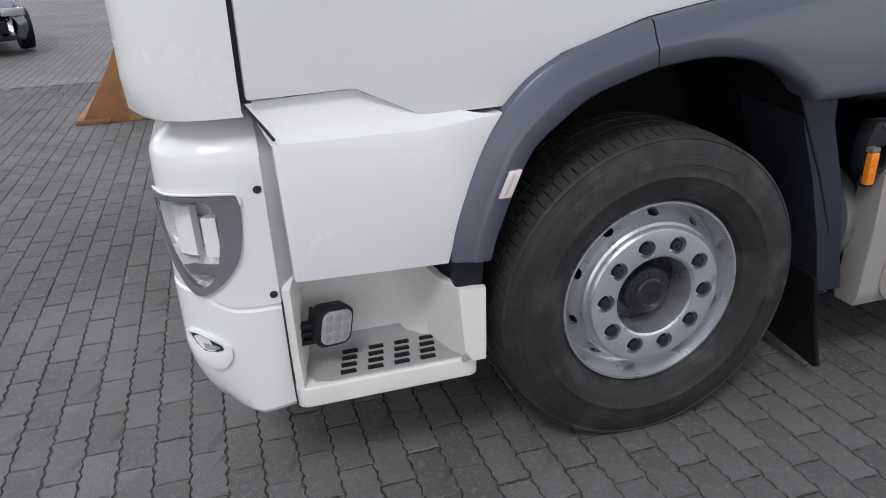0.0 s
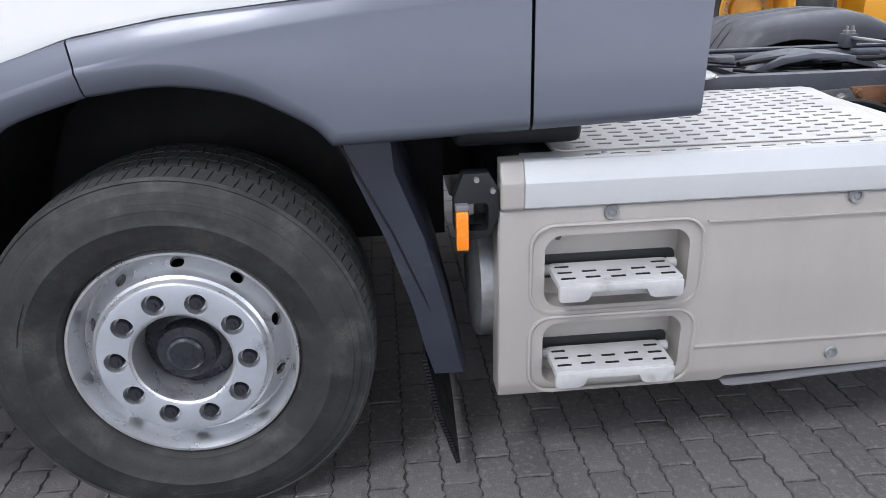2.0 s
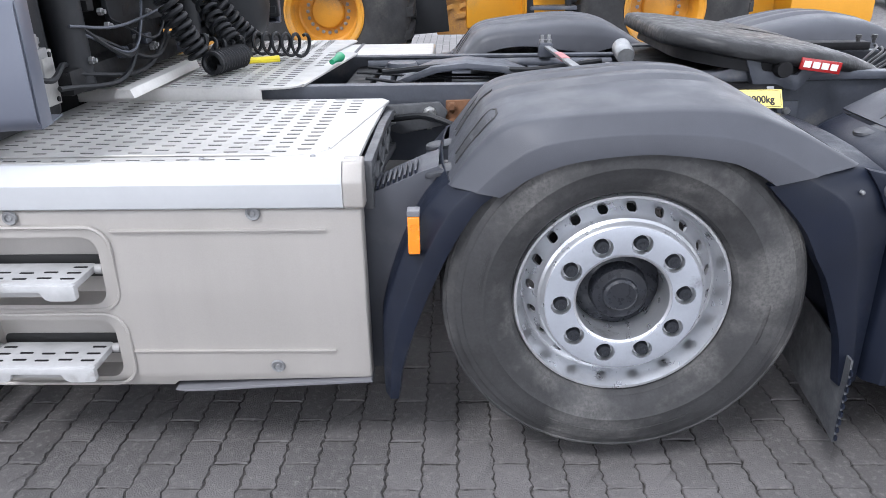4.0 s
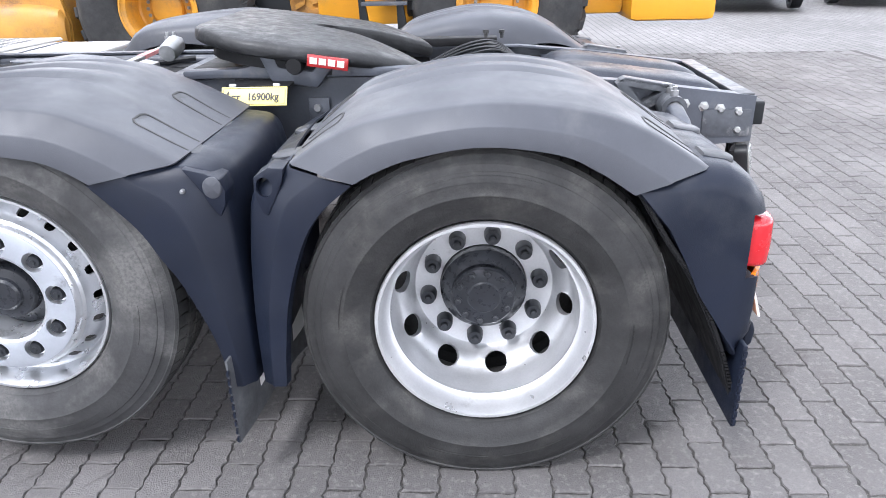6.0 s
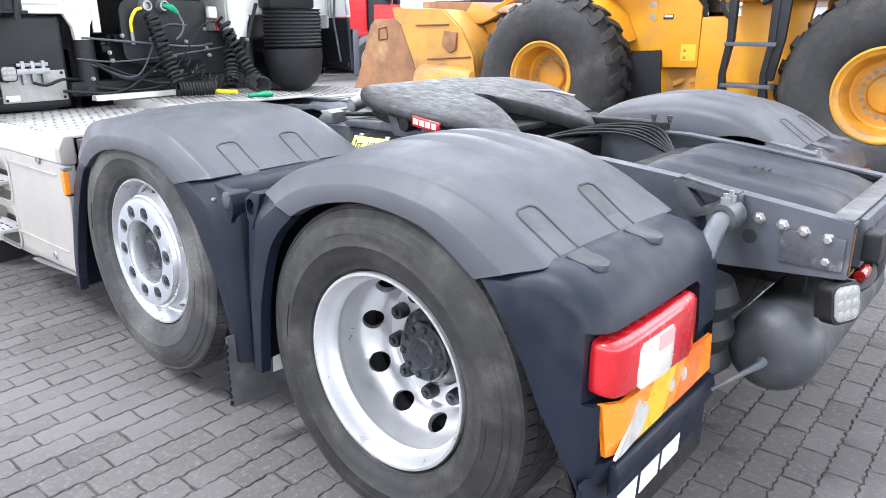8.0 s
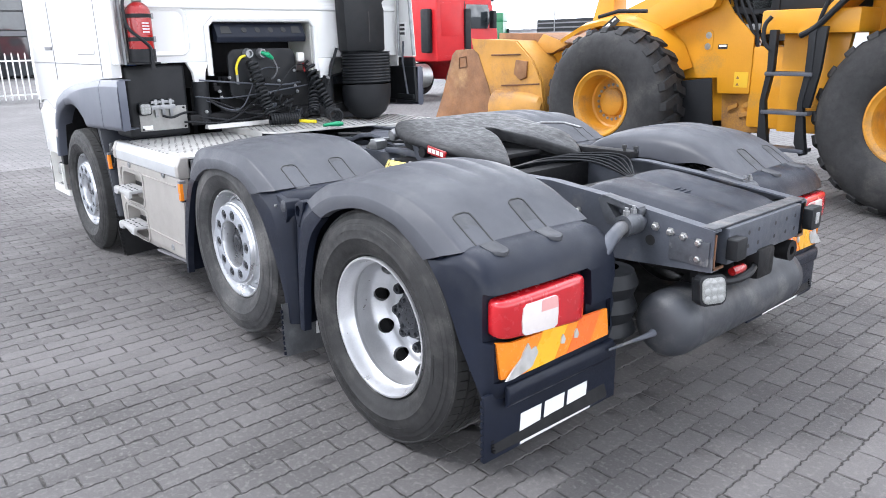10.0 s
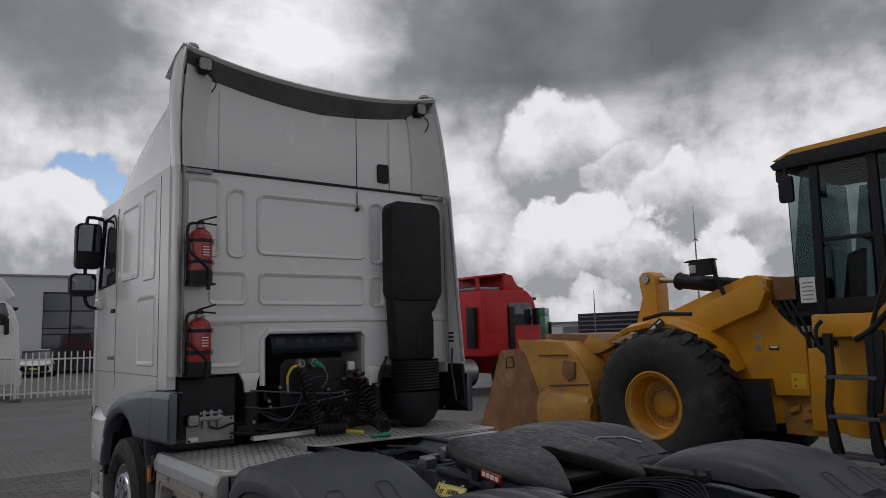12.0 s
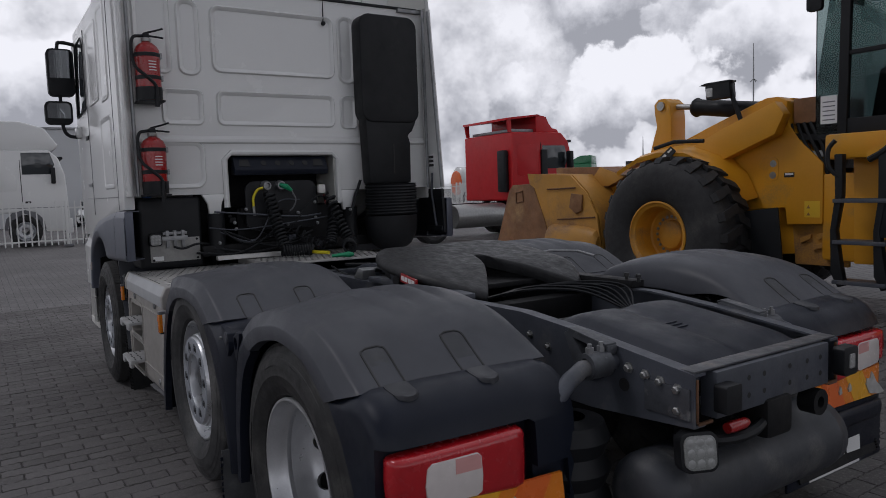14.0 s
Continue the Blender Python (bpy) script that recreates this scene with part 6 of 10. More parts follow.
for right in (False, True):
    front = part("front_mudguard", from_bm("front_mudguard", flip(bm_loft(side_rows(ARCH_IN[:6], ARCH_OUT[:6], 6), thickness=-0.004), right), GREY_PAINT, 62), truck, "blue-grey painted wheel arch")
    inner = [(-0.086, 1.178)] + ARCH_IN[6:] + [(0.62, 1.05), (0.886, 1.061)]
    outer = [(-0.106, 1.290)] + ARCH_OUT[6:] + [(0.70, 1.38), (0.886, 1.395)]
    part("front_mudguard", from_bm("front_mudguard", flip(bm_loft(side_rows(inner, outer, 6), thickness=-0.004), right), GREY_PAINT, 62), truck, "blue-grey painted wheel arch")
    part("side_extension", flip(bm_loft(side_rows([(0.894, 1.061), (1.10, 1.069), (1.29, 1.077)], [(0.894, 1.395), (1.10, 1.40), (1.297, 1.402)]), thickness=-0.004), right), truck, "blue-grey cab side extension", material=GREY_PAINT)
    part("extension_end", flip(bm_prism([(1.276, 1.079), (1.294, 1.077), (1.300, 1.40), (1.282, 1.402)], "y", -0.040, 0.012, 0.003), right), truck, material=GREY_PAINT)
    # marker lamp in the arch
    mk = part("arch_marker", flip(bm_prism([(-0.525, 0.885), (-0.49, 0.885), (-0.46, 0.955), (-0.495, 0.955)], "y", -0.053, -0.02, 0.004), right), truck, "clear indicator lamp in the arch", material=LENS_PINK)
    part("lens_bar", flip(bm_prism([(-0.512, 0.893), (-0.504, 0.893), (-0.478, 0.947), (-0.486, 0.947)], "y", -0.0545, -0.03, 0.001), right), mk, "rosy reflector bar", material=mat("rosy_reflector", (0.58, 0.46, 0.43), 0.25, var=0.1, bump=0.1, coat=0.5))
    # liner and rear leaf
    rows = []
    for (x, z) in [(-0.60, 0.45)] + [(x * 0.98, z + 0.03) for x, z in ARCH_IN] + [(0.56, 0.80), (0.66, 0.55), (0.72, 0.36)]:
        rows.append([(x, 0.02, z), (x, 0.30, z + 0.01), (x, 0.62, z)])
    part("arch_liner", flip(bm_loft(rows, thickness=0.006), right), truck, "black plastic wheel-arch liner", material=CHASSIS_BLACK)
    leaf = []
    for (xi, zi), (xo, zo) in zip([(0.453, 1.04), (0.475, 0.955), (0.545, 0.78), (0.605, 0.586), (0.635, 0.45), (0.655, 0.382)], [(0.56, 1.04), (0.565, 0.96), (0.632, 0.78), (0.682, 0.58), (0.708, 0.45), (0.724, 0.385)]):
        leaf.append([(xi, 0.30, zi), (xi, 0.03, zi), (xo, 0.02, zo), (xo + 0.012, 0.06, zo), (xo + 0.014, 0.60, zo)])
    part("mudguard_leaf", flip(bm_loft(leaf, thickness=-0.005), right), truck, "dark blue-grey front mudguard leaf", material=mat("blue_grey_leaf_plastic", (0.021, 0.025, 0.037), 0.42, var=0.16, scale=3.5, fine=380, bump=0.12, dirt=(0.06, 0.062, 0.068), dirt_amount=0.3, dirt_scale=4.0))
    part("mud_flap", flip(bm_loft([[(0.625, 0.03, 0.44), (0.66, 0.35, 0.44), (0.70, 0.62, 0.44)], [(0.66, 0.03, 0.25), (0.69, 0.35, 0.25), (0.71, 0.62, 0.25)], [(0.715, 0.03, 0.07), (0.725, 0.35, 0.09), (0.73, 0.62, 0.09)]], thickness=0.008), right), truck, "black bristled rubber spray flap", material=CHASSIS_BLACK)
    teeth = bmesh.new()
    fringe = [(p.x, p.z) for p in curve_points([(0.628, 0, 0.43), (0.645, 0, 0.34), (0.662, 0, 0.25), (0.688, 0, 0.165), (0.712, 0, 0.085)], 8)]
    for x, z in fringe:
        teeth = bm_box(x - 0.012, x + 0.002, 0.014, 0.034, z - 0.0035, z + 0.0035, bm=teeth)
    tagged(part("bristle_edge", flip(teeth, right), truck, material=CHASSIS_BLACK), "fringe of short black bristles", kind="stuff")
    part("arch_foot", flip(bm_prism([(-0.635, 0.63), (-0.555, 0.635), (-0.55, 0.73), (-0.63, 0.73)], "y", -0.018, 0.12, 0.01), right), truck, "black rubber arch foot", material=BLACK)
    # lower side panel over the step
    panel = [(-1.045, 0.726), (-0.65, 0.714), (-0.61, 0.86), (-0.545, 1.02), (-0.47, 1.10), (-0.70, 1.075), (-1.06, 1.075)]
    part("lower_side_panel", flip(bm_prism(panel, "y", -0.022, 0.08, 0.006, 2), right), truck, "white painted lower side panel", material=WHITE)
    shoulder = [[(-1.062, -0.020, 1.073), (-0.70, -0.020, 1.073), (-0.50, -0.014, 1.09)], [(-1.085, 0.012, 1.12), (-0.80, 0.012, 1.12), (-0.57, -0.002, 1.10)], [(-1.108, 0.026, 1.165), (-0.86, 0.026, 1.175), (-0.70, 0.005, 1.10)]]
    part("panel_shoulder", flip(bm_loft(shoulder, thickness=0.01), right), truck, "white shoulder under the door", material=WHITE)
    # entry step
    tray = part("entry_step", flip(bm_prism(round_rect(-1.074, -0.565, -0.014, 0.20, 0.030, 4), "z", 0.352, 0.412, 0.014, 3), right), truck, "white step tray under the door", material=CREAM)
    mat_rows = []
    for y, z, x0, x1 in ((-0.002, 0.4125, -0.93, -0.575), (0.000, 0.416, -0.985, -0.572), (0.012, 0.417, -1.02, -0.570), (0.05, 0.4165, -1.035, -0.572), (0.12, 0.417, -1.04, -0.60), (0.150, 0.420, -1.038, -0.615), (0.172, 0.434, -1.034, -0.63), (0.186, 0.462, -1.02, -0.665), (0.190, 0.488, -1.0, -0.72)):
        mat_rows.append([(x0 + (x1 - x0) * q, y, z) for q in (0, 0.03, 0.1, 0.25, 0.4, 0.55, 0.7, 0.8, 0.9, 0.96, 1.0)])
    part("step_mat", flip(bm_loft(mat_rows, thickness=0.003), right), tray, "grey moulded step mat with slots", material=GREY_STEP)
    for i in range(4):
        for j in range(4):
            x, y = -0.93 + 0.075 * i + 0.008 * j, 0.022 + 0.034 * j
            part("mat_slot", STEP_SLOT, tray, "", Matrix.Translation((x, 2 * CY - y if right else y, 0.0)))
    back = [[(-1.072, -0.004, 0.41), (-1.060, 0.06, 0.41), (-1.03, 0.20, 0.41), (-0.74, 0.20, 0.41), (-0.65, 0.15, 0.41), (-0.615, 0.05, 0.415), (-0.575, -0.018, 0.42), (-0.553, -0.022, 0.42)], [(-1.076, -0.002, 0.50), (-1.060, 0.06, 0.50), (-1.03, 0.20, 0.50), (-0.74, 0.20, 0.50), (-0.66, 0.15, 0.49), (-0.625, 0.05, 0.47), (-0.60, -0.018, 0.455), (-0.553, -0.024, 0.455)],
            [(-1.080, 0.002, 0.70), (-1.058, 0.06, 0.72), (-1.03, 0.205, 0.74), (-0.76, 0.205, 0.74), (-0.70, 0.15, 0.70), (-0.65, 0.05, 0.655), (-0.615, -0.012, 0.640), (-0.553, -0.022, 0.638)]]
    part("step_back", flip(bm_loft(back, thickness=0.02), right), tray, "white step well", material=CREAM)
    part("end_strip", flip(bm_prism([(-0.62, 0.408), (-0.554, 0.42), (-0.553, 0.468), (-0.60, 0.452)], "y", -0.028, -0.01, 0.004), right), tray, "grey plastic end strip", material=GREY_STEP)
    # seam drawn by a dark rod in place of its shade
    part("tray_seam", flip(bm_tube([(-1.074, -0.008, 0.355), (-1.078, -0.005, 0.45), (-1.080, -0.003, 0.56), (-1.082, 0.0, 0.67)], 0.0025, 6), right), tray, "dark rod standing in for the seam's shade", material=INK_AND_SHADE)
    # bumper corner: sweeps up and in at its lower front edge, chamfered along the top
    def on_corner(t, z, lift):
        tuck = 0.0
        if z < 0.52:
            tuck = 0.55 * (0.52 - z) ** 1.55
        x0 = BUMPER_X + 0.02 * (1 - z)
        if t < 0:
            return Vector((x0 - t * 0.2, 0.012 - lift, z))
        a = min(t, 1.0) * math.pi / 2
        r = 0.165 + lift
        w = min(1.0, t / 0.5)
        return Vector((x0 - r * math.sin(a) + tuck * w * 0.9, 0.012 + 0.17 - r * math.cos(a) + tuck * w * 0.7 + max(0.0, t - 1) * 0.25, z + 0.55 * tuck * w))
    COLS = [-0.43, -0.36, -0.26, -0.12, 0.0, 0.08, 0.16, 0.25, 0.34, 0.43, 0.52, 0.61, 0.70, 0.79, 0.88, 0.95, 1.0, 1.6, 2.4, 3.4, 4.9]
    rows = []
    for z, grow in ((0.335, -0.014), (0.350, -0.003), (0.40, 0.0), (0.46, 0.002), (0.52, 0.004), (0.60, 0.003)):
        rows.append([on_corner(t, z + 0.03 * max(0, -t), grow) for t in COLS])
    for z, grow in ((0.648, 0.002), (0.653, -0.004), (0.658, -0.004), (0.663, 0.0), (0.72, 0.0), (0.82, 0.0), (0.92, 0.0), (1.0, -0.001), (1.045, -0.003), (1.058, -0.008), (1.075, -0.022), (1.10, -0.05), (1.125, -0.075), (1.135, -0.09)):
        dip = 1.0 if z < 0.67 else 0.0
        rows.append([on_corner(t, z + dip * (0.055 * min(1.0, max(0.0, t) / 0.44) ** 2), grow) for t in COLS])
    ring_o = [(0.92, 0.95), (0.6, 0.953), (0.26, 0.958), (-0.02, 0.958), (-0.10, 0.952), (-0.125, 0.935), (-0.12, 0.90), (-0.08, 0.84), (0.02, 0.78), (0.14, 0.74), (0.28, 0.712), (0.42, 0.70), (0.54, 0.72), (0.66, 0.76), (0.80, 0.81), (0.92, 0.88)]
    ring_i = [(0.86, 0.935), (0.55, 0.941), (0.34, 0.945), (0.20, 0.944), (0.145, 0.935), (0.125, 0.92), (0.115, 0.89), (0.135, 0.83), (0.19, 0.77), (0.26, 0.74), (0.32, 0.727), (0.40, 0.722), (0.49, 0.738), (0.61, 0.772), (0.74, 0.82), (0.85, 0.88)]
    ring_o, ring_i = ([(p.x, p.y) for p in curve_points([(t, z, 0.0) for t, z in ring + ring[:1]], 3)][:-1] for ring in (ring_o, ring_i))
    hole = bm_loft([[on_corner(t, z, l) for t, z in ring_i] for l in (-0.11, -0.03, 0.03)], closed=True)
    hole.verts.ensure_lookup_table()
    hole.faces.new([hole.verts[i] for i in range(len(ring_i))])
    hole.faces.new([hole.verts[3 * len(ring_i) - 1 - i] for i in range(len(ring_i))])
    me = cut(from_bm("bumper_corner", bm_loft(rows, thickness=0.006), WHITE), hole)
    if right:
        me.transform(Matrix.Translation((0, 2 * CY, 0)) @ Matrix.Diagonal((1, -1, 1, 1)))
        me.flip_normals()
    bumper = part("bumper_corner", me, truck, "white painted bumper corner")
    ret = [[(BUMPER_X + 0.02 * (1 - z) + 0.085, y - 0.001, z), (BUMPER_X + 0.02 * (1 - z) + 0.092, y + 0.004, z), (BUMPER_X + 0.02 * (1 - z) + 0.150, y + 0.058, z)] for z, y in ((0.672, 0.011), (0.72, 0.012), (0.90, 0.012), (1.04, 0.014), (1.10, 0.06), (1.14, 0.10))]
    # white paint's shade is put into the grey; the dark streaks are grime
    part("bumper_return", flip(bm_loft(ret, thickness=0.004), right), bumper, "inward return of the bumper, grey for shade on white paint, with grime", material=mat("shaded_grimy_return", (0.46, 0.46, 0.46), 0.45, var=0.10, scale=8, bump=0.05, dirt=(0.10, 0.10, 0.10), dirt_amount=0.35, dirt_scale=5.0, streak=True))
    part("corner_seal", flip(bm_tube([(-1.112, -0.006, 1.168), (-1.098, -0.012, 1.148), (-1.072, -0.024, 1.113), (-1.054, -0.027, 1.085)], 0.0042, 6), right), truck, "black rubber corner seal", material=INK_AND_SHADE)
    for bz in (0.965, 0.69):
        # black disc on the skin, coloured as a shaded hole
        part("trim_hole", flip(bm_lathe([(0.0001, 0.0), (0.010, 0.0)], 12, "y", m=Matrix.Translation((BUMPER_X + 0.02 * (1 - bz) + 0.070, 0.0095, bz))), right), bumper, material=INK_AND_SHADE)
    # headlamp surround wrapped round the corner
    rows = [[on_corner(t, z, 0.0) for t, z in ring_o], [on_corner(t, z, 0.006) for t, z in ring_o], [on_corner(t * 0.97 + 0.01, z, 0.009) for t, z in ring_o], [on_corner(t, z, 0.007) for t, z in ring_i], [on_corner(t, z, -0.05) for t, z in ring_i]]
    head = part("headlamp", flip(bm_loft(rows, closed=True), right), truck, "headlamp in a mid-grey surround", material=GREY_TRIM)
    lip = [on_corner(t, z, 0.005) for t, z in [(0.92, 0.955), (0.6, 0.957), (0.26, 0.963), (-0.02, 0.963), (-0.11, 0.957), (-0.135, 0.935)]]
    part("bright_lip", flip(bm_tube(curve_points(lip, 4), 0.004, 6), right), head, "white lip over the surround", material=WHITE)
    # inside: a mirror bowl, an indicator block and a sill behind the clear glass
    bowl = [[on_corner(t, z, -0.012) for t, z in ring_i], [on_corner(0.45 + (t - 0.45) * 0.8, 0.83 + (z - 0.83) * 0.85, -0.06) for t, z in ring_i], [on_corner(0.45 + (t - 0.45) * 0.3, 0.84 + (z - 0.84) * 0.3, -0.085) for t, z in ring_i]]
    bm = bm_loft(bowl, closed=True)
    part("reflector", flip(bm, right), head, "bright chrome reflector bowl", material=CHROME)
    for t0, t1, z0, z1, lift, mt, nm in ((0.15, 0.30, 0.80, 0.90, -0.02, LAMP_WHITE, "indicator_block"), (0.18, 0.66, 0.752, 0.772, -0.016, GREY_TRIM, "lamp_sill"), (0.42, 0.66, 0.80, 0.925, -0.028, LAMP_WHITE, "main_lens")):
        own = bmesh.new()
        f = [[own.verts.new(on_corner(t0 + (t1 - t0) * q / 4, z, l)) for q in range(5)] for z, l in ((z0, lift - 0.03), (z0, lift), (z1, lift), (z1, lift - 0.03))]
        for p, q in zip(f, f[1:]):
            for i in range(4):
                own.faces.new((p[i], p[i + 1], q[i + 1], q[i]))
        for e in (0, 4):
            own.faces.new([r[e] for r in f])
        part(nm, flip(own, right), head, material=mt)
    rows = [[on_corner(t, z, 0.004) for t, z in ring_i], [on_corner(0.45 + (t - 0.45) * 0.5, 0.84 + (z - 0.84) * 0.5, 0.006) for t, z in ring_i]]
    bm = bm_loft(rows, closed=True)
    bm.verts.ensure_lookup_table()
    bm.faces.new([bm.verts[len(ring_i) + i] for i in range(len(ring_i))])
    part("lamp_glass", flip(bm, right), head, "clear headlamp glass", material=HEAD_GLASS).visible_shadow = False
    # fog lamp in the lower bumper
    fog = [(0.72, 0.585), (0.56, 0.598), (0.36, 0.588), (0.24, 0.572), (0.19, 0.552), (0.20, 0.525), (0.27, 0.498), (0.38, 0.488), (0.48, 0.492), (0.62, 0.51), (0.72, 0.55)]
    fog_in = [(0.68, 0.578), (0.56, 0.585), (0.40, 0.575), (0.29, 0.562), (0.27, 0.552), (0.29, 0.545), (0.35, 0.540), (0.42, 0.537), (0.50, 0.537), (0.60, 0.552), (0.66, 0.568)]
    rows = [[on_corner(t, z, 0.002) for t, z in fog], [on_corner(t, z, 0.011) for t, z in fog], [on_corner(t * 0.5 + u * 0.5, z * 0.5 + v * 0.5, 0.013) for (t, z), (u, v) in zip(fog, fog_in)], [on_corner(t, z, 0.008) for t, z in fog_in], [on_corner(t, z, 0.0045) for t, z in fog_in]]
    fogm = part("fog_lamp", flip(bm_loft(rows, closed=True), right), truck, "fog lamp in a white oval rim", material=WHITE)
    bm = bmesh.new()
    bm.faces.new([bm.verts.new(on_corner(t, z, 0.0045)) for t, z in fog_in])
    part("lamp_glass", flip(bm, right), fogm, material=DARK_GLASS)
    bm = bmesh.new()
    bm.faces.new([bm.verts.new(on_corner(t, z, 0.0055)) for t, z in [(0.50, 0.560), (0.40, 0.560), (0.32, 0.557), (0.31, 0.551), (0.38, 0.544), (0.48, 0.543)]])
    part("fog_reflector", flip(bm, right), fogm, material=LENS)
    part("front_panel", flip(bm_box(-1.315, -1.18, 0.20, 1.2502, 0.46, 1.12, 0.01), right), truck, "white front panel", material=WHITE)

lamp_m = Matrix.Translation((-0.948, 0.052, 0.546)) @ Matrix.Rotation(radians(26), 4, "Z") @ Matrix.Rotation(radians(12), 4, "Y")
work_lamp(truck, lamp_m, 0.056, FROST_PALE)
part("lamp_arm", bm_box(-1.066, -0.990, 0.062, 0.092, 0.515, 0.560, 0.006), truck, "black lamp hinge", material=BLACK)
for z in (0.512, 0.536, 0.560):
    part("hinge_leaf", bm_box(-1.048, -1.008, 0.050, 0.066, z - 0.007, z + 0.007, 0.004), truck, material=BLACK)

# -- cab shell --
CAB_BACK = 1.075
shell = [(-1.104, 1.17), (-0.86, 1.178), (-0.70, 1.10), (-0.47, 1.105), (-0.345, 1.22), (-0.11, 1.294), (0.10, 1.33), (0.5, 1.368), (0.886, 1.402), (CAB_BACK, 1.41), (CAB_BACK, 1.50), (CAB_BACK, 2.99), (-1.0, 2.99), (-1.104, 2.6)]
for right in (False, True):
    part("cab_side", flip(bm_prism(shell, "y", 0.0, 0.07, 0.012, 2), right), truck, "white painted cab side with door", material=WHITE)
bm = bm_prism([(-1.0, 1.50), (CAB_BACK - 0.005, 1.50), (CAB_BACK - 0.005, 2.985), (-0.95, 2.985), (-1.2, 2.2), (-1.28, 1.5)], "y", 0.065, 2 * CY - 0.065, 0.01)
me = from_bm("cab_shell", bm, WHITE)
me = cut(me, bm_prism(round_rect(0.70, 1.60, 1.2, 1.80, 0.05, 4), "x", 0.62, 1.3))
cab = part("cab_shell", me, truck, "white cab back wall with pressed panels")
# front corner piece with its shadow gap
corner = []
for z, dx in ((1.137, 0.0), (1.15, 0.016), (1.22, 0.022), (1.6, 0.02), (2.2, 0.0), (2.6, -0.05), (2.95, -0.16)):
    row = [(-1.112 - dx * 0.2, 0.004 + 0.05 * (dx < 0), z)]
    for k in range(7):
        a = radians(90 * k / 6)
        row.append((-1.19 - (0.16 + dx) * math.sin(a), 0.004 + 0.2 * (1 - math.cos(a)), z))
    row.append((-1.35 - dx, 1.25, z))
    corner.append(row)
for right in (False, True):
    part("cab_corner", flip(bm_loft(corner, thickness=0.01), right), truck, "white cab corner panel", material=WHITE)
    # door seal, with the gap's shade put into the same black
    part("door_gap", flip(bm_box(-1.13, -1.09, 0.025, 0.05, 1.16, 2.7), right), truck, "black strip for the door seal and its shaded gap", material=INK_AND_SHADE)
    # solid black block where the slot would only be shaded
    part("front_slot", flip(bm_box(-1.285, -1.20, 0.17, 0.34, 1.09, 1.135, 0.012), right), truck, "black block standing in for the shaded slot over the bumper", material=INK_AND_SHADE)
    win = [(-1.02, 2.24), (-0.42, 2.26), (-0.42, 2.80), (-0.50, 2.86), (-0.90, 2.86)]
    part("side_window", flip(bm_prism(win, "y", -0.003, 0.01, 0.002), right), truck, "dark cab side window", material=DARK_GLASS)
    part("window_seal", flip(bm_tube([Vector((x, -0.002, z)) for x, z in win] + [Vector((win[0][0], -0.002, win[0][1]))], 0.009, 6), right), truck, material=BLACK)
    for pts in ([(-0.36, 1.36), (-0.36, 2.9)], [(-1.1, 1.50), (0.88, 1.50)], [(0.88, 1.41), (0.88, 2.95)]):
        # panel gaps are grey rods, their shade put into the colour
        part("body_gap", flip(bm_tube([Vector((x, -0.001, z)) for x, z in pts], 0.003, 5), right), truck, "grey rod standing in for the shade of a body gap", material=GREY_TRIM)
    for x0, x1, z0, z1 in ((-0.22, 0.34, 2.24, 2.86), (0.42, 0.78, 2.20, 2.90), (0.30, 0.80, 1.56, 2.10)):
        rings = []
        for inset, y in ((0.0, 0.003), (0.012, -0.007), (0.030, -0.007), (0.042, 0.0005), (0.060, 0.0005)):
            rings.append([(x, y, z) for x, z in round_rect(x0 + inset, x1 - inset, z0 + inset, z1 - inset, max(0.02, 0.06 - inset), 5)])
        part("pressed_panel", flip(bm_loft(rings, closed=True), right), truck, "pressed rim on the cab side", material=WHITE)
    part("door_handle", flip(bm_box(-0.52, -0.40, -0.012, 0.004, 2.0, 2.035, 0.006), right), truck, "black door handle", material=BLACK)
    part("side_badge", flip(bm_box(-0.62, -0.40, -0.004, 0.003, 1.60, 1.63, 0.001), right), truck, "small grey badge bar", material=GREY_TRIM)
    # upright fairing at the back edge
    part("back_fairing", flip(bm_prism([(0.93, 0.012), (1.15, 0.016), (1.165, 0.03), (1.15, 0.05), (1.08, 0.06), (0.93, 0.06)], "z", 1.50, 2.99, 0.006), right), truck, "white upright wind fairing", material=WHITE)
    part("fairing_post", flip(bm_tube([(1.13, 0.085, 1.5), (1.13, 0.085, 2.98)], 0.013, 8), right), truck, "grey steel fairing post", material=GALV)
# the far-side fairing sweeps further back towards its foot
far_fairing = part("side_fairing", bm_prism([(0.98, 2.99), (1.15, 2.99), (1.165, 2.8), (1.285, 1.49), (0.93, 1.49)], "y", 2.45, 2.485, 0.008), truck, "white far-side wind fairing", material=WHITE)
part("fairing_edge", bm_tube([(1.15, 2.455, 2.97), (1.17, 2.455, 2.75), (1.285, 2.455, 1.5)], 0.014, 8), far_fairing, "pale edge rail", material=GALV)
part("warning_label", bm_box(1.10, 1.19, 2.446, 2.451, 1.66, 1.78, 0.001), far_fairing, "small black and white warning label", material=WHITE_INK)
for k in range(3):
    part("label_bar", bm_box(1.11, 1.18, 2.4435, 2.447, 1.675 + 0.035 * k, 1.695 + 0.035 * k), far_fairing, material=INK_AND_SHADE)
flap_low = part("fairing_flap", bm_prism([(0.92, 1.485), (1.28, 1.485), (1.305, 1.11), (0.86, 1.12)], "y", 2.45, 2.48, 0.01), truck, "black plastic lower flap of fairing", material=BLACK)
part("flap_strut", bm_tube([(1.16, 2.44, 1.62), (1.15, 2.435, 1.45), (1.21, 2.435, 1.17)], 0.010, 8), flap_low, "grey steel strut", material=CHASSIS)
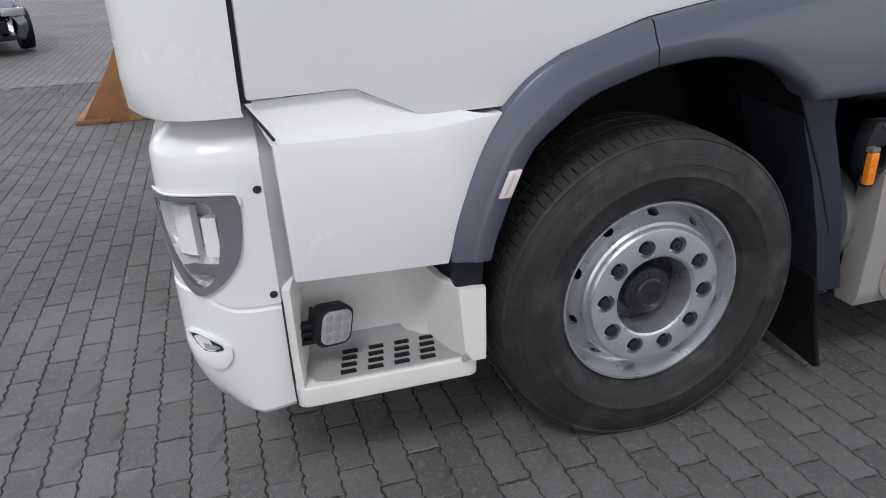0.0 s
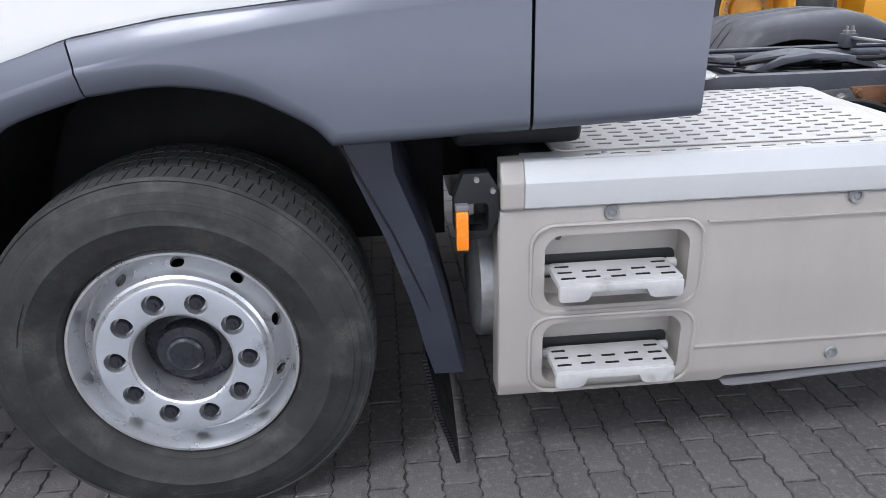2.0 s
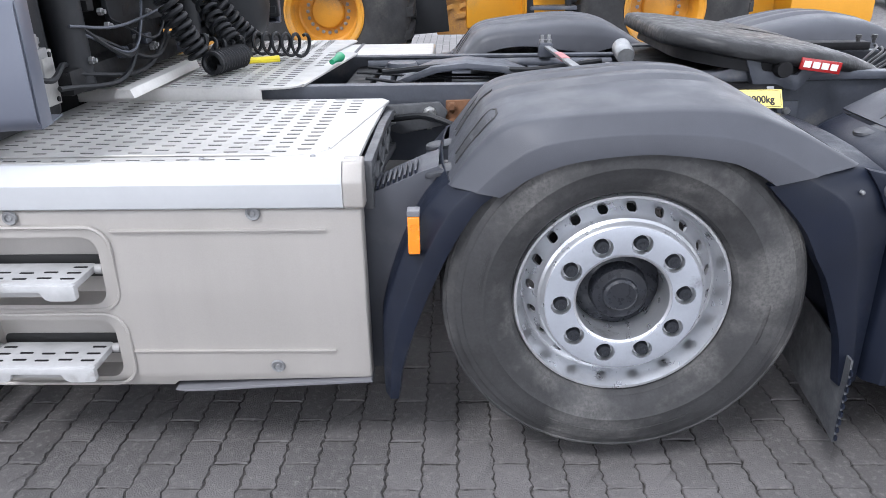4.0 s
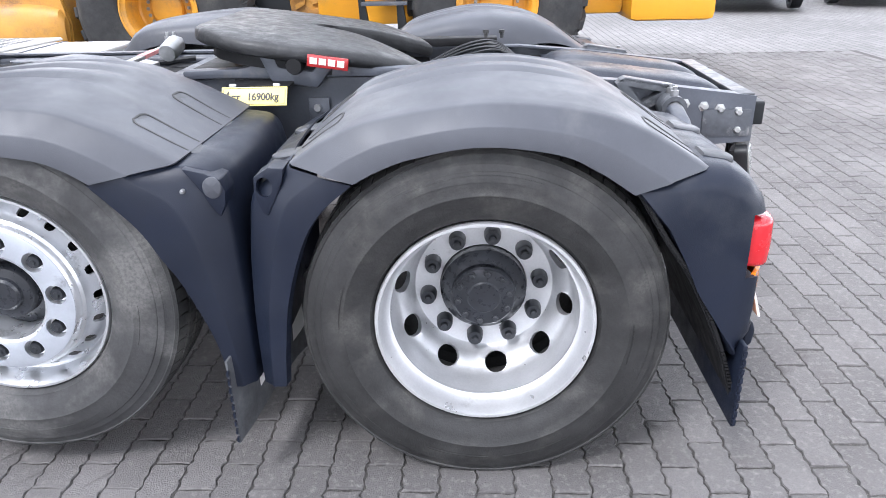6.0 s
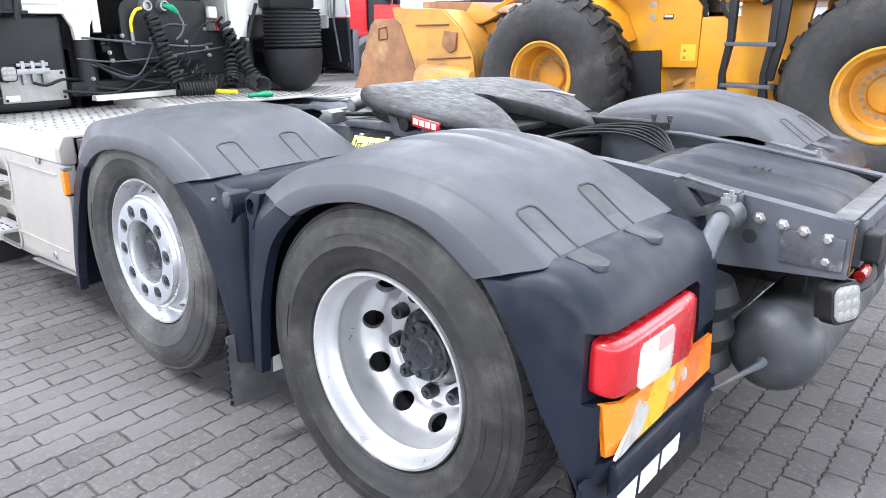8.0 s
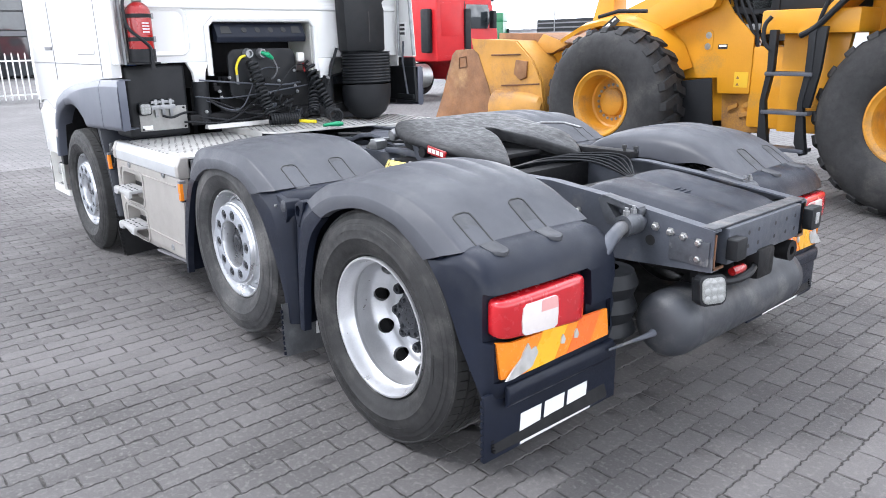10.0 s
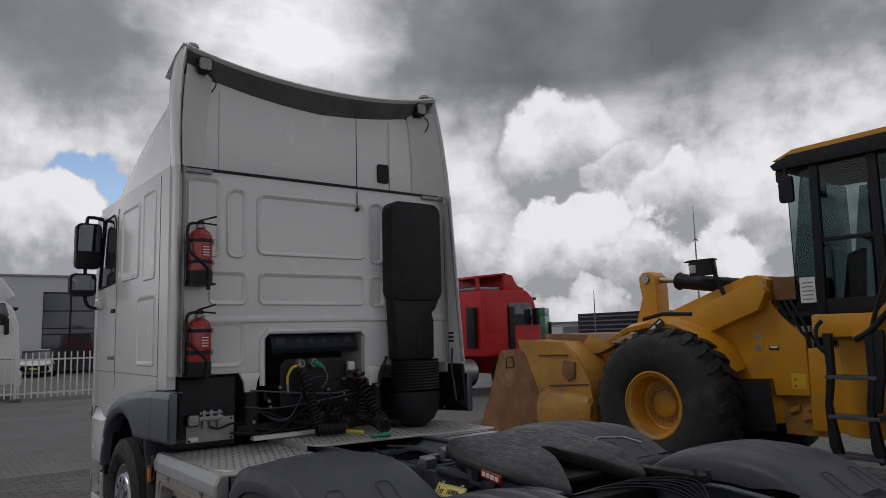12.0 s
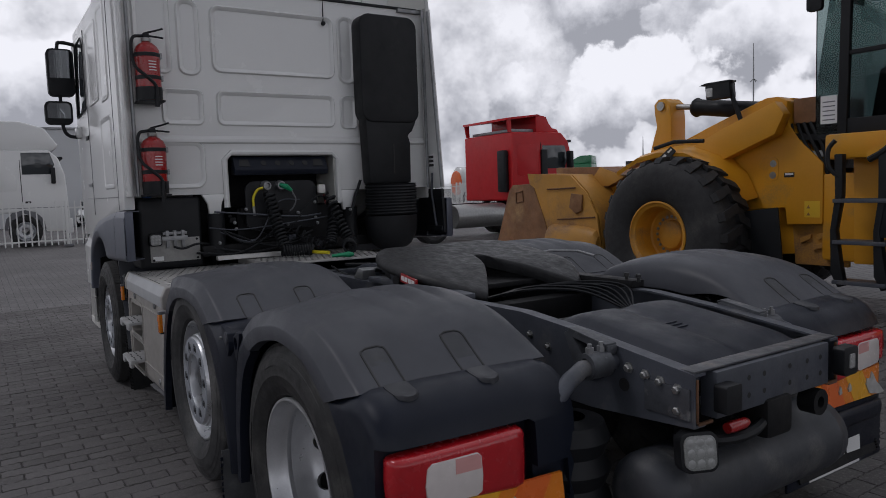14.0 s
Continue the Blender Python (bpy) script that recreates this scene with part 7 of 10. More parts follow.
part("flap_rib", bm_box(1.06, 1.29, 2.435, 2.452, 1.13, 1.17, 0.006), flap_low, material=BLACK)

# pressed ribs and recesses on the back wall
BX = CAB_BACK - 0.004
for y0, y1, z0, z1, r in ((0.665, 1.60, 2.39, 2.84, 0.05), (0.68, 1.585, 2.01, 2.235, 0.04), (0.43, 0.56, 2.36, 2.86, 0.05), (0.30, 0.56, 2.01, 2.235, 0.03), (0.20, 0.55, 1.56, 1.87, 0.06), (0.14, 0.36, 2.36, 2.92, 0.04), (1.66, 1.78, 2.36, 2.86, 0.05), (1.66, 1.78, 2.0, 2.235, 0.03)):
    o, i2 = round_rect(y0 - 0.016, y1 + 0.016, z0 - 0.016, z1 + 0.016, r + 0.016, 5), round_rect(y0 + 0.006, y1 - 0.006, z0 + 0.006, z1 - 0.006, r, 5)
    mid = round_rect(y0 - 0.006, y1 + 0.006, z0 - 0.006, z1 + 0.006, r + 0.006, 5)
    rows = [[(BX, y, z) for y, z in o], [(BX + 0.016, y, z) for y, z in mid], [(BX + 0.012, y, z) for y, z in i2], [(BX, y, z) for y, z in round_rect(y0 + 0.02, y1 - 0.02, z0 + 0.02, z1 - 0.02, max(0.02, r - 0.015), 5)]]
    part("pressed_panel", bm_loft(rows, closed=True), cab, material=WHITE)
part("pressed_ledge", bm_prism([(BX - 0.01, 1.86), (BX + 0.022, 1.875), (BX + 0.022, 1.90), (BX - 0.01, 1.93)], "y", 0.10, 2.42, 0.006), cab, material=WHITE)
ring = [(0.70, 1.40), (0.70, 1.75), (0.75, 1.80), (1.55, 1.80), (1.60, 1.75), (1.60, 1.40)]
part("opening_bead", bm_tube([(BX + 0.004, y, z) for y, z in ring], 0.022, 8), cab, material=WHITE)
for y in (0.56, 1.62):
    part("cab_foot", bm_prism([(y - 0.04, 1.50), (y + 0.13, 1.50), (y + 0.10, 1.43), (y + 0.09, 1.35), (y + 0.01, 1.34), (y, 1.43)], "x", BX - 0.03, BX + 0.012, 0.01), cab, "white pressed mounting foot", material=WHITE)
part("inner_wall", bm_box(-0.62, 0.74, 0.66, 0.69, 0.55, 1.30), truck, "black inner arch wall", material=CHASSIS_BLACK)
part("engine_sump", bm_box(-0.9, 0.6, 0.95, 1.55, 0.45, 1.3, 0.05), truck, "black engine underside", material=CHASSIS_BLACK)
# dark space below and behind the opening
part("engine_tunnel", bm_box(0.5, 0.64, 0.6, 1.7, 1.0, 1.9), truck, "dark engine tunnel wall", material=CHASSIS_BLACK)
part("engine_block", bm_box(0.2, 0.95, 0.80, 1.70, 0.70, 1.40, 0.05), truck, "oily black gearbox", material=CHASSIS_BLACK)
panel = part("opening_panel", bm_prism([(1.0, 1.775), (1.055, 1.77), (1.105, 1.675), (1.095, 1.632), (1.0, 1.64)], "y", 0.765, 1.505, 0.008), truck, "dark blue-grey slotted panel in the cab opening", material=FENDER_LOW)
face = Matrix.Translation((1.0815, 0, 1.7225)) @ Matrix.Rotation(radians(-28), 4, "Y")
for k in range(4):
    # holes and windows are black shapes on the face, shade painted in
    part("panel_hole", bm_lathe([(0.0001, 0.0015), (0.021, 0.0015), (0.023, -0.004)], 16, "x", m=face @ Matrix.Translation((0, 0.99 + 0.11 * k, 0.0))), panel, "", material=INK_AND_SHADE)
for y0 in (0.80, 1.385):
    part("panel_window", bm_prism([(y0, -0.028), (y0 + 0.085, -0.028), (y0 + 0.075, 0.03), (y0 + 0.01, 0.03)], "x", -0.004, 0.0015, m=face), panel, "", material=INK_AND_SHADE)
part("opening_cheek", bm_box(0.70, 1.05, 1.575, 1.60, 1.40, 1.79), truck, "pale inner side of the cab opening", material=CREAM)
part("stay_rod", bm_tube([(1.13, 1.77, 1.575), (1.12, 1.72, 1.43), (1.12, 1.67, 1.29)], 0.012, 8), truck, "black stay rod", material=BLACK)
part("hose_bracket", bm_prism(round_rect(0.83, 1.40, 1.22, 1.585, 0.07, 5), "x", 1.08, 1.10, 0.006), truck, "black hose carrier plate", material=BLACK)
for sy in (0.989, 1.10):
    sock = part("hose_socket", bm_lathe([(0.0001, 1.125), (0.018, 1.125), (0.022, 1.145), (0.030, 1.145), (0.034, 1.135), (0.038, 1.11), (0.04, 1.10)], 20, "x", m=Matrix.Translation((0, sy, 1.55))), truck, "worn metal hose socket", material=GALV)
part("deck_riser", bm_prism([(1.19, 1.03), (1.205, 1.060), (1.25, 1.060), (1.262, 1.03)], "y", 0.56, 1.20, 0.004), truck, "pale aluminium edge strip", material=DECK)
part("side_tank", bm_box(0.72, 1.05, 0.085, 0.515, 0.99, 1.49, 0.03, 3), truck, "black plastic reservoir", material=BLACK)
part("tank_cap", bm_lathe([(0.0001, 0.03), (0.03, 0.03), (0.034, 0.0)], 16, "z", m=Matrix.Translation((1.0, 0.16, 1.485))), truck, "blue filler cap", material=mat("blue_cap", (0.03, 0.08, 0.25), 0.4, var=0.05))
part("cab_suspension", bm_tube([(1.05, 0.62, 1.05), (1.05, 0.62, 1.36)], 0.06, 14), truck, "black cab air spring", material=BLACK)
part("cab_suspension", bm_tube([(1.05, 1.70, 1.05), (1.05, 1.70, 1.36)], 0.06, 14), truck, "black cab air spring", material=BLACK)
part("cab_beam", bm_box(1.0, 1.10, 0.5, 2.0, 1.05, 1.13, 0.015), truck, "black cab support beam", material=CHASSIS_BLACK)
rnd = random.Random(8)
for k in range(16):
    y, z = rnd.uniform(0.55, 1.7), rnd.uniform(1.02, 1.35)
    x = rnd.uniform(0.97, 1.14)
    s = rnd.uniform(0.02, 0.06)
    part("valve_block", bm_box(x, x + s, y, y + s * 1.3, z, z + s, 0.006), truck, material=rnd.choice([CHASSIS_BLACK, CHASSIS_BLACK, BLACK, CHASSIS]))
for k in range(4):
    y0, y1 = rnd.uniform(0.4, 1.0), rnd.uniform(1.0, 1.8)
    z0, z1 = rnd.uniform(1.05, 1.35), rnd.uniform(1.05, 1.4)
    part("air_line", bm_tube(curve_points([(1.08, y0, z0), (1.15, (y0 + y1) / 2, (z0 + z1) / 2 - 0.09), (1.11, y1, z1)], 6), 0.009, 6), truck, material=BLACK)
lamp = work_lamp(truck, Matrix.Translation((1.125, 0.178, 1.195)) @ Matrix.Rotation(radians(90), 4, "Z"), 0.043)
cover_plate = part("cover_plate", bm_box(1.05, 1.062, 0.15, 0.49, 1.035, 1.20, 0.003), truck, "pale grey dusty cover plate", material=mat("dusty_grey_plate", (0.34, 0.335, 0.32), 0.5, metal=0.2, var=0.15, scale=8, bump=0.08))
for cy, cz in ((0.17, 1.05), (0.47, 1.05), (0.47, 1.185)):
    part("plate_screw", bm_lathe([(0.0001, 1.068), (0.008, 1.067), (0.009, 1.06)], 8, "x", m=Matrix.Translation((0, cy, cz))), cover_plate, material=CHASSIS_BLACK)
part("plate_label", bm_box(1.061, 1.0635, 0.165, 0.235, 1.045, 1.075), cover_plate, "white label", material=WHITE_INK)
bracket = part("lamp_bracket", bm_box(1.06, 1.10, 0.20, 0.40, 1.185, 1.215, 0.004), truck, "grey steel lamp bracket", material=GALV)
for cy in (0.255, 0.305, 0.36):
    part("bracket_leg", bm_box(1.06, 1.09, cy, cy + 0.022, 1.13, 1.255, 0.004), bracket, material=GALV)
part("bracket_bar", bm_box(1.06, 1.085, 0.235, 0.40, 1.225, 1.245, 0.004), bracket, material=GALV)
part("lamp_cable", bm_tube(curve_points([(1.10, 0.30, 1.14), (1.12, 0.36, 1.125), (1.10, 0.46, 1.15), (1.06, 0.56, 1.14)], 5), 0.009, 6), truck, material=BLACK)

# air intake stack
bm = bm_prism(round_rect(1.765, 2.285, 2.03, 2.88, 0.09, 5), "x", 1.09, 1.24, 0.035, 3)
stack = part("air_intake", bm, truck, "black moulded air intake snorkel", material=BLACK)
part("intake_duct", bm_prism([(1.79, 2.06), (2.27, 2.06), (2.22, 1.96), (2.18, 1.93), (2.20, 1.87), (2.195, 1.54), (1.81, 1.54)], "x", 1.09, 1.23, 0.025, 2), stack, material=BLACK)
# thin black strip, the groove's shade given as colour
part("duct_slot", bm_box(1.229, 1.233, 2.03, 2.04, 1.62, 1.86), stack, material=INK_AND_SHADE)
prof = []
for k in range(11):
    z = 1.54 - 0.024 * k
    prof += [(0.232, z), (0.218, z - 0.012)]
bm = bm_lathe(prof, 32, "z", m=Matrix.Translation((1.20, 2.01, 0)) @ Matrix.Diagonal((0.62, 1, 1, 1)))
part("bellows", bm, stack, "black ribbed rubber bellows", material=BLACK)
part("intake_bowl", bm_lathe([(0.225, 1.28), (0.225, 1.20), (0.21, 1.12), (0.17, 1.05), (0.10, 1.0), (0.0001, 0.985)], 32, "z", m=Matrix.Translation((1.19, 2.01, 0)) @ Matrix.Diagonal((0.75, 1, 1, 1))), stack, material=BLACK)

# -- high roof with back spoiler --
def roof_section(x):
    """Half width and height of the roof fairing along the cab."""
    t = (x + 1.0) / 1.95
    return 1.205 - 0.09 * (1 - t) ** 1.5, 3.16 + 0.60 * min(1.0, max(0.0, t)) ** 0.75


rows = []
for i in range(14):
    x = -1.05 + 1.98 * i / 13
    hw, zt = roof_section(x)
    row = []
    for k in range(21):
        a = math.pi * k / 20
        c, s = math.cos(a), math.sin(a)
        row.append((x, CY - hw * math.copysign(abs(c) ** 0.22, c), 2.985 + (zt - 2.985) * abs(s) ** 0.36))
    rows.append(row)
roof = part("roof_fairing", bm_loft(rows, thickness=0.012), truck, "white high roof fairing", material=WHITE)
part("roof_back", bm_box(0.88, 0.93, 0.10, 2.40, 2.985, 3.72, 0.01), roof, "white roof back wall", material=WHITE)
part("roof_rib", bm_box(0.925, 0.945, 0.40, 0.47, 3.02, 3.66, 0.008), roof, material=WHITE)
part("roof_rib", bm_box(0.925, 0.945, 1.95, 2.02, 3.02, 3.66, 0.008), roof, material=WHITE)
rod = part("aerial", bm_tube([(1.085, 1.53, 2.80), (1.03, 1.56, 3.30), (0.98, 1.59, 3.66)], [0.005, 0.004, 0.003], 6), truck, "thin black aerial rod", material=BLACK)
part("aerial_base", bm_lathe([(0.0001, 0.02), (0.014, 0.016), (0.018, 0.0), (0.012, -0.016), (0.0001, -0.02)], 14, "x", m=Matrix.Translation((1.085, 1.53, 2.80))), rod, "black aerial foot", material=BLACK)
part("roof_gap", bm_box(0.9, 1.08, 0.08, 2.42, 2.978, 3.0, 0.004), roof, "black roof joint seal", material=BLACK)
part("roof_hatch", bm_prism(round_rect(1.83, 1.94, 3.09, 3.26, 0.02, 3), "x", 0.925, 0.95, 0.008), roof, "small black cover", material=BLACK)
for right in (False, True):
    wing = []
    for z, xf, y in ((2.93, 0.86, 0.03), (3.2, 0.80, 0.03), (3.5, 0.70, 0.045), (3.75, 0.62, 0.07), (3.90, 0.62, 0.095), (3.94, 0.70, 0.12)):
        xr = 1.05 + 0.115 * max(0.0, (3.88 - z) / 0.95)
        wing.append([(xf, y + 0.05, z), ((xf + xr) / 2, y, z), (xr - 0.01, y - 0.004, z), (xr + 0.01, y + 0.010, z), (xr - 0.01, y + 0.026, z), (0.95, y + 0.06, z)])
    part("roof_wing", flip(bm_loft(wing, thickness=-0.006), right), truck, "cream inner side roof wing", material=WHITE)
    inner = []
    for z, out in ((2.99, 0.058), (3.3, 0.06), (3.6, 0.085), (3.78, 0.11)):
        inner.append([(0.937, out + 0.24, z), (0.99, out + 0.10, z), (1.04 + 0.115 * max(0.0, (3.88 - z) / 0.95), out + 0.012, z)])
    part("wing_lining", flip(bm_loft(inner, thickness=0.005), right), truck, "yellowed cream lining of the roof wing", material=CREAM)
    part("wing_hinge", flip(bm_box(1.0, 1.10, 0.08, 0.30, 2.955, 2.985, 0.005), right), truck, "grey wing hinge", material=GALV)
    part("beacon_lamp", flip(bm_lathe([(0.055, 0.0), (0.05, 0.02), (0.02, 0.03), (0.0001, 0.031)], 20, "z", m=Matrix.Translation((0.98, 0.17, 3.935))), right), truck, "small clear roof lamp", material=LENS)
spo = []
for i in range(25):
    u = -1 + 2 * i / 24
    y = CY + u * 1.16
    top = 3.80 + 0.135 * abs(u) ** 2.2
    spo.append([(0.60, y, top - 0.13), (0.85, y, top - 0.03), (1.045, y, top + 0.002), (1.06, y, top - 0.012), (1.045, y, top - 0.03), (0.93, y, top - 0.12 - 0.05 * (1 - abs(u)) ), (0.90, y, top - 0.16)])
# grey lining below the spoiler, darker in patches
UNDERSIDE_GREY = mat("patchy_grey_underside", (0.16, 0.155, 0.145), 0.6, var=0.2, scale=4, bump=0.05, dirt=(0.07, 0.066, 0.06), dirt_amount=0.45, dirt_scale=5.0)
part("spoiler_lining", bm_loft([[Vector(r[k]) + Vector((0.004, 0, -0.012)) for k in (4, 5, 6)] for r in spo], thickness=0.003), truck, "patchy grey underside of the roof spoiler", material=UNDERSIDE_GREY)
part("roof_spoiler", bm_loft(spo, thickness=0.008), truck, "white roof spoiler with a grey underside", material=CREAM)
for y in (0.25, 2.24):
    work_lamp(truck, Matrix.Translation((1.06, y, 3.80)) @ Matrix.Rotation(radians(90), 4, "Z"), 0.055)
    part("lamp_wire", bm_tube(curve_points([(1.04, y + 0.02, 3.75), (1.05, y + 0.07, 3.70), (1.03, y + 0.09, 3.66), (1.02, y + 0.06, 3.60)], 5), 0.005, 6), truck, material=BLACK)
    part("lamp_strut", bm_box(0.94, 1.02, y - 0.03, y + 0.03, 3.74, 3.82, 0.006), truck, "black lamp holder", material=BLACK)

# -- mirrors --
for right in (False, True):
    for (z0, z1, y0, y1, lab) in ((2.42, 2.835, -0.235, -0.02, "large black mirror head"), (2.17, 2.375, -0.275, -0.055, "small black wide-angle mirror head")):
        x = -0.88
        mir = part("mirror_head", flip(bm_prism(round_rect(y0, y1, z0, z1, 0.045, 5), "x", x - 0.10, x, 0.02, 3), right), truck, lab, material=BLACK)
        part("mirror_glass", flip(bm_prism(round_rect(y0 + 0.018, y1 - 0.018, z0 + 0.018, z1 - 0.018, 0.035, 5), "x", -0.005, 0.002, m=Matrix.Translation((x + 0.004, 0, 0)) @ Matrix.Translation((0, 0, (z0 + z1) / 2)) @ Matrix.Rotation(radians(7), 4, "Y") @ Matrix.Translation((0, 0, -(z0 + z1) / 2))), right), mir, "mirror glass", material=MIRROR)
    part("mirror_arm", flip(bm_tube(curve_points([(-0.94, 0.02, 2.88), (-0.95, -0.10, 2.90), (-0.94, -0.14, 2.85), (-0.94, -0.14, 2.5), (-0.94, -0.14, 2.2), (-0.95, -0.10, 2.08), (-0.95, 0.03, 2.06)], 5), 0.016, 8), right), truck, "black mirror arm", material=BLACK)
    part("arm_foot", flip(bm_box(-1.02, -0.86, -0.04, 0.02, 2.05, 2.15, 0.025, 3), right), truck, "white mirror foot", material=WHITE)

# -- hoses on the deck behind the cab --
part("hose_coil", bm_coil((1.17, 0.985, 1.50), (1.33, 1.03, 1.09), 0.036, 15, 0.0105, 0.02), truck, "black coiled air hose", material=BLACK)
part("hose_coil", bm_coil((1.38, 0.985, 1.075), (1.44, 1.20, 1.075), 0.037, 12, 0.0095), truck, "black coiled air hose", material=BLACK)
part("hose_coil", bm_coil((1.17, 1.47, 1.47), (1.40, 1.55, 1.09), 0.038, 13, 0.0105, 0.05), truck, "black coiled cable", material=BLACK)
part("hose_coil", bm_coil((1.38, 1.52, 1.085), (1.66, 1.40, 1.085), 0.046, 6, 0.0075), truck, "black coiled cable", material=BLACK)
part("hose_coil", bm_coil((1.16, 1.52, 1.38), (1.36, 1.38, 1.10), 0.038, 10, 0.0100, 0.04), truck, "black coiled air hose", material=BLACK)
part("hose_coil", bm_coil((1.14, 1.18, 1.24), (1.34, 1.36, 1.085), 0.034, 7, 0.008, 0.04), truck, "black coiled air hose", material=BLACK)
part("yellow_coupling", bm_tube(curve_points([(1.43, 1.195, 1.055), (1.50, 1.235, 1.05), (1.57, 1.27, 1.05)], 4), 0.013, 8), truck, "yellow air coupling", material=YELLOW_HOSE)
part("yellow_hose", bm_tube(curve_points([(1.12, 0.883, 1.40), (1.13, 0.88, 1.46), (1.14, 0.91, 1.52), (1.13, 0.955, 1.535)], 4), 0.010, 8), truck, "yellow air hose end", material=YELLOW_HOSE)
part("hose_ferrule", bm_tube([(1.12, 0.885, 1.33), (1.12, 0.883, 1.40)], 0.011, 8), truck, "steel ferrule", material=GALV)
part("green_coupling", bm_tube([(1.80, 1.19, 1.045), (1.81, 1.25, 1.048), (1.815, 1.31, 1.048), (1.82, 1.345, 1.045)], [0.011, 0.013, 0.021, 0.012], 10), truck, "green plug", material=GREEN_HOSE)
part("green_plug", bm_tube([(1.13, 1.09, 1.555), (1.16, 1.13, 1.54), (1.16, 1.17, 1.51)], [0.012, 0.022, 0.012], 10), truck, "green plug", material=GREEN_HOSE)
part("plug_cable", bm_tube(curve_points([(1.16, 1.17, 1.51), (1.16, 1.20, 1.44), (1.15, 1.18, 1.38), (1.12, 1.14, 1.34)], 5), 0.006, 6), truck, material=GREY_TRIM)
part("red_hose", bm_tube([(1.13, 1.45, 1.47), (1.13, 1.46, 1.40)], 0.010, 8), truck, "red hose end", material=RED_PAINT)
part("pale_cap", bm_box(1.10, 1.14, 1.40, 1.46, 1.48, 1.55, 0.012), truck, "pale plastic valve cap", material=CREAM)
for k in range(16):
    y, z = rnd.uniform(0.60, 1.70), rnd.uniform(1.10, 1.42)
    part("hose_fitting", bm_lathe([(0.0001, 0.014), (0.008, 0.014), (0.009, 0.004), (0.013, 0.003), (0.013, -0.01)], 6, "x", m=Matrix.Translation((rnd.uniform(1.10, 1.15), y, z))), truck, material=GALV)
for k in range(4):
    y0, z0 = rnd.uniform(0.45, 0.9), rnd.uniform(1.1, 1.4)
    y1, z1 = rnd.uniform(1.2, 1.75), rnd.uniform(1.1, 1.45)
    part("air_line", bm_tube(curve_points([(1.10, y0, z0), (1.16, y0 + 0.25, z0 - rnd.uniform(0.02, 0.10)), (1.15, y1 - 0.2, z1 - rnd.uniform(-0.04, 0.08)), (1.11, y1, z1)], 6), rnd.choice((0.005, 0.007)), 6), truck, material=rnd.choice((BLACK, BLACK, CHASSIS)))
for k in range(4):
    y = 0.98 + 0.14 * k
    part("cable", bm_tube(curve_points([(1.85 + 0.1 * rnd.random(), y, 0.99), (2.3, y + rnd.uniform(-.06, .06), 0.955), (2.75, y + rnd.uniform(-.1, .1), 0.96), (3.1, 1.0 + 0.1 * k, 0.97)], 6), 0.005 + 0.002 * (k % 2), 6), truck, material=BLACK)
part("arch_plate", bm_prism([(2.05, 0.96), (2.20, 1.015), (2.34, 1.03), (2.50, 1.015), (2.62, 0.975), (2.62, 0.955), (2.48, 0.99), (2.34, 1.005), (2.22, 0.99), (2.08, 0.945)], "y", 1.22, 1.42, 0.005), truck, "slate grey bent bracket plate", material=CHASSIS)
part("round_valve", bm_lathe([(0.0001, 1.03), (0.062, 1.03), (0.068, 1.02), (0.068, 0.985), (0.055, 0.98), (0.055, 0.92)], 24, "z", m=Matrix.Translation((2.06, 1.50, -0.035))), truck, "slate grey round valve", material=CHASSIS)
tank_s = part("fuel_tank", bm_prism(round_rect(1.72, 2.44, 0.30, 0.972, 0.13, 7), "x", 0.86, 2.185, 0.03, 3), truck, "dull silver aluminium fuel tank", material=mat("dull_tank_aluminium", (0.60, 0.60, 0.59), 0.42, metal=0.7, var=0.06, scale=4, bump=0.03, dirt=(0.45, 0.43, 0.40), dirt_amount=0.3, dirt_scale=3.0))
for tx in (1.15, 1.78):
    part("tank_band", bm_prism(round_rect(1.716, 2.444, 0.296, 0.976, 0.132, 7), "x", tx, tx + 0.014), tank_s, "dark tank band", material=CHASSIS)
# works between the rails: cross plates, bellows, valve boxes, lever
for cx, w, z in ((1.98, 0.05, 0.97), (2.28, 0.16, 0.945), (2.62, 0.05, 0.965), (2.86, 0.07, 0.985)):
    part("cross_plate", bm_prism([(cx, z - 0.10), (cx, z), (cx + w, z), (cx + w, z - 0.10), (cx + w - 0.012, z - 0.10), (cx + w - 0.012, z - 0.012), (cx + 0.012, z - 0.012), (cx + 0.012, z - 0.10)], "y", 0.868, 1.632, 0.003), truck, "slate grey cross plate", material=CHASSIS)
for bx, by in ((2.12, 1.02), (2.14, 1.46), (2.50, 1.44), (2.74, 1.05)):
    part("valve_box", bm_box(bx, bx + 0.11, by, by + 0.10, 0.88, 0.968, 0.012), truck, "black valve box", material=BLACK)
for by in (0.99, 1.50):
    part("lift_bellows", bm_lathe([(0.0001, 0.98), (0.07, 0.98), (0.085, 0.96), (0.09, 0.93), (0.08, 0.90), (0.09, 0.87), (0.08, 0.83), (0.0001, 0.83)], 22, "z", m=Matrix.Translation((2.45, by, 0))), truck, "black rubber lift bellows", material=BLACK)
lever = part("coupling_lever", bm_prism([(2.69, 1.57), (2.715, 1.575), (2.768, 0.95), (2.735, 0.94)], "z", 1.040, 1.052, 0.004), truck, "pale worn steel lever", material=GALV)
part("lever_tape", bm_prism([(2.7095, 1.33), (2.738, 1.332), (2.752, 1.17), (2.719, 1.168)], "z", 1.0385, 1.0535), lever, "faded red band", material=mat("faded_red_band", (0.50, 0.20, 0.20), 0.5, var=0.2, scale=30))
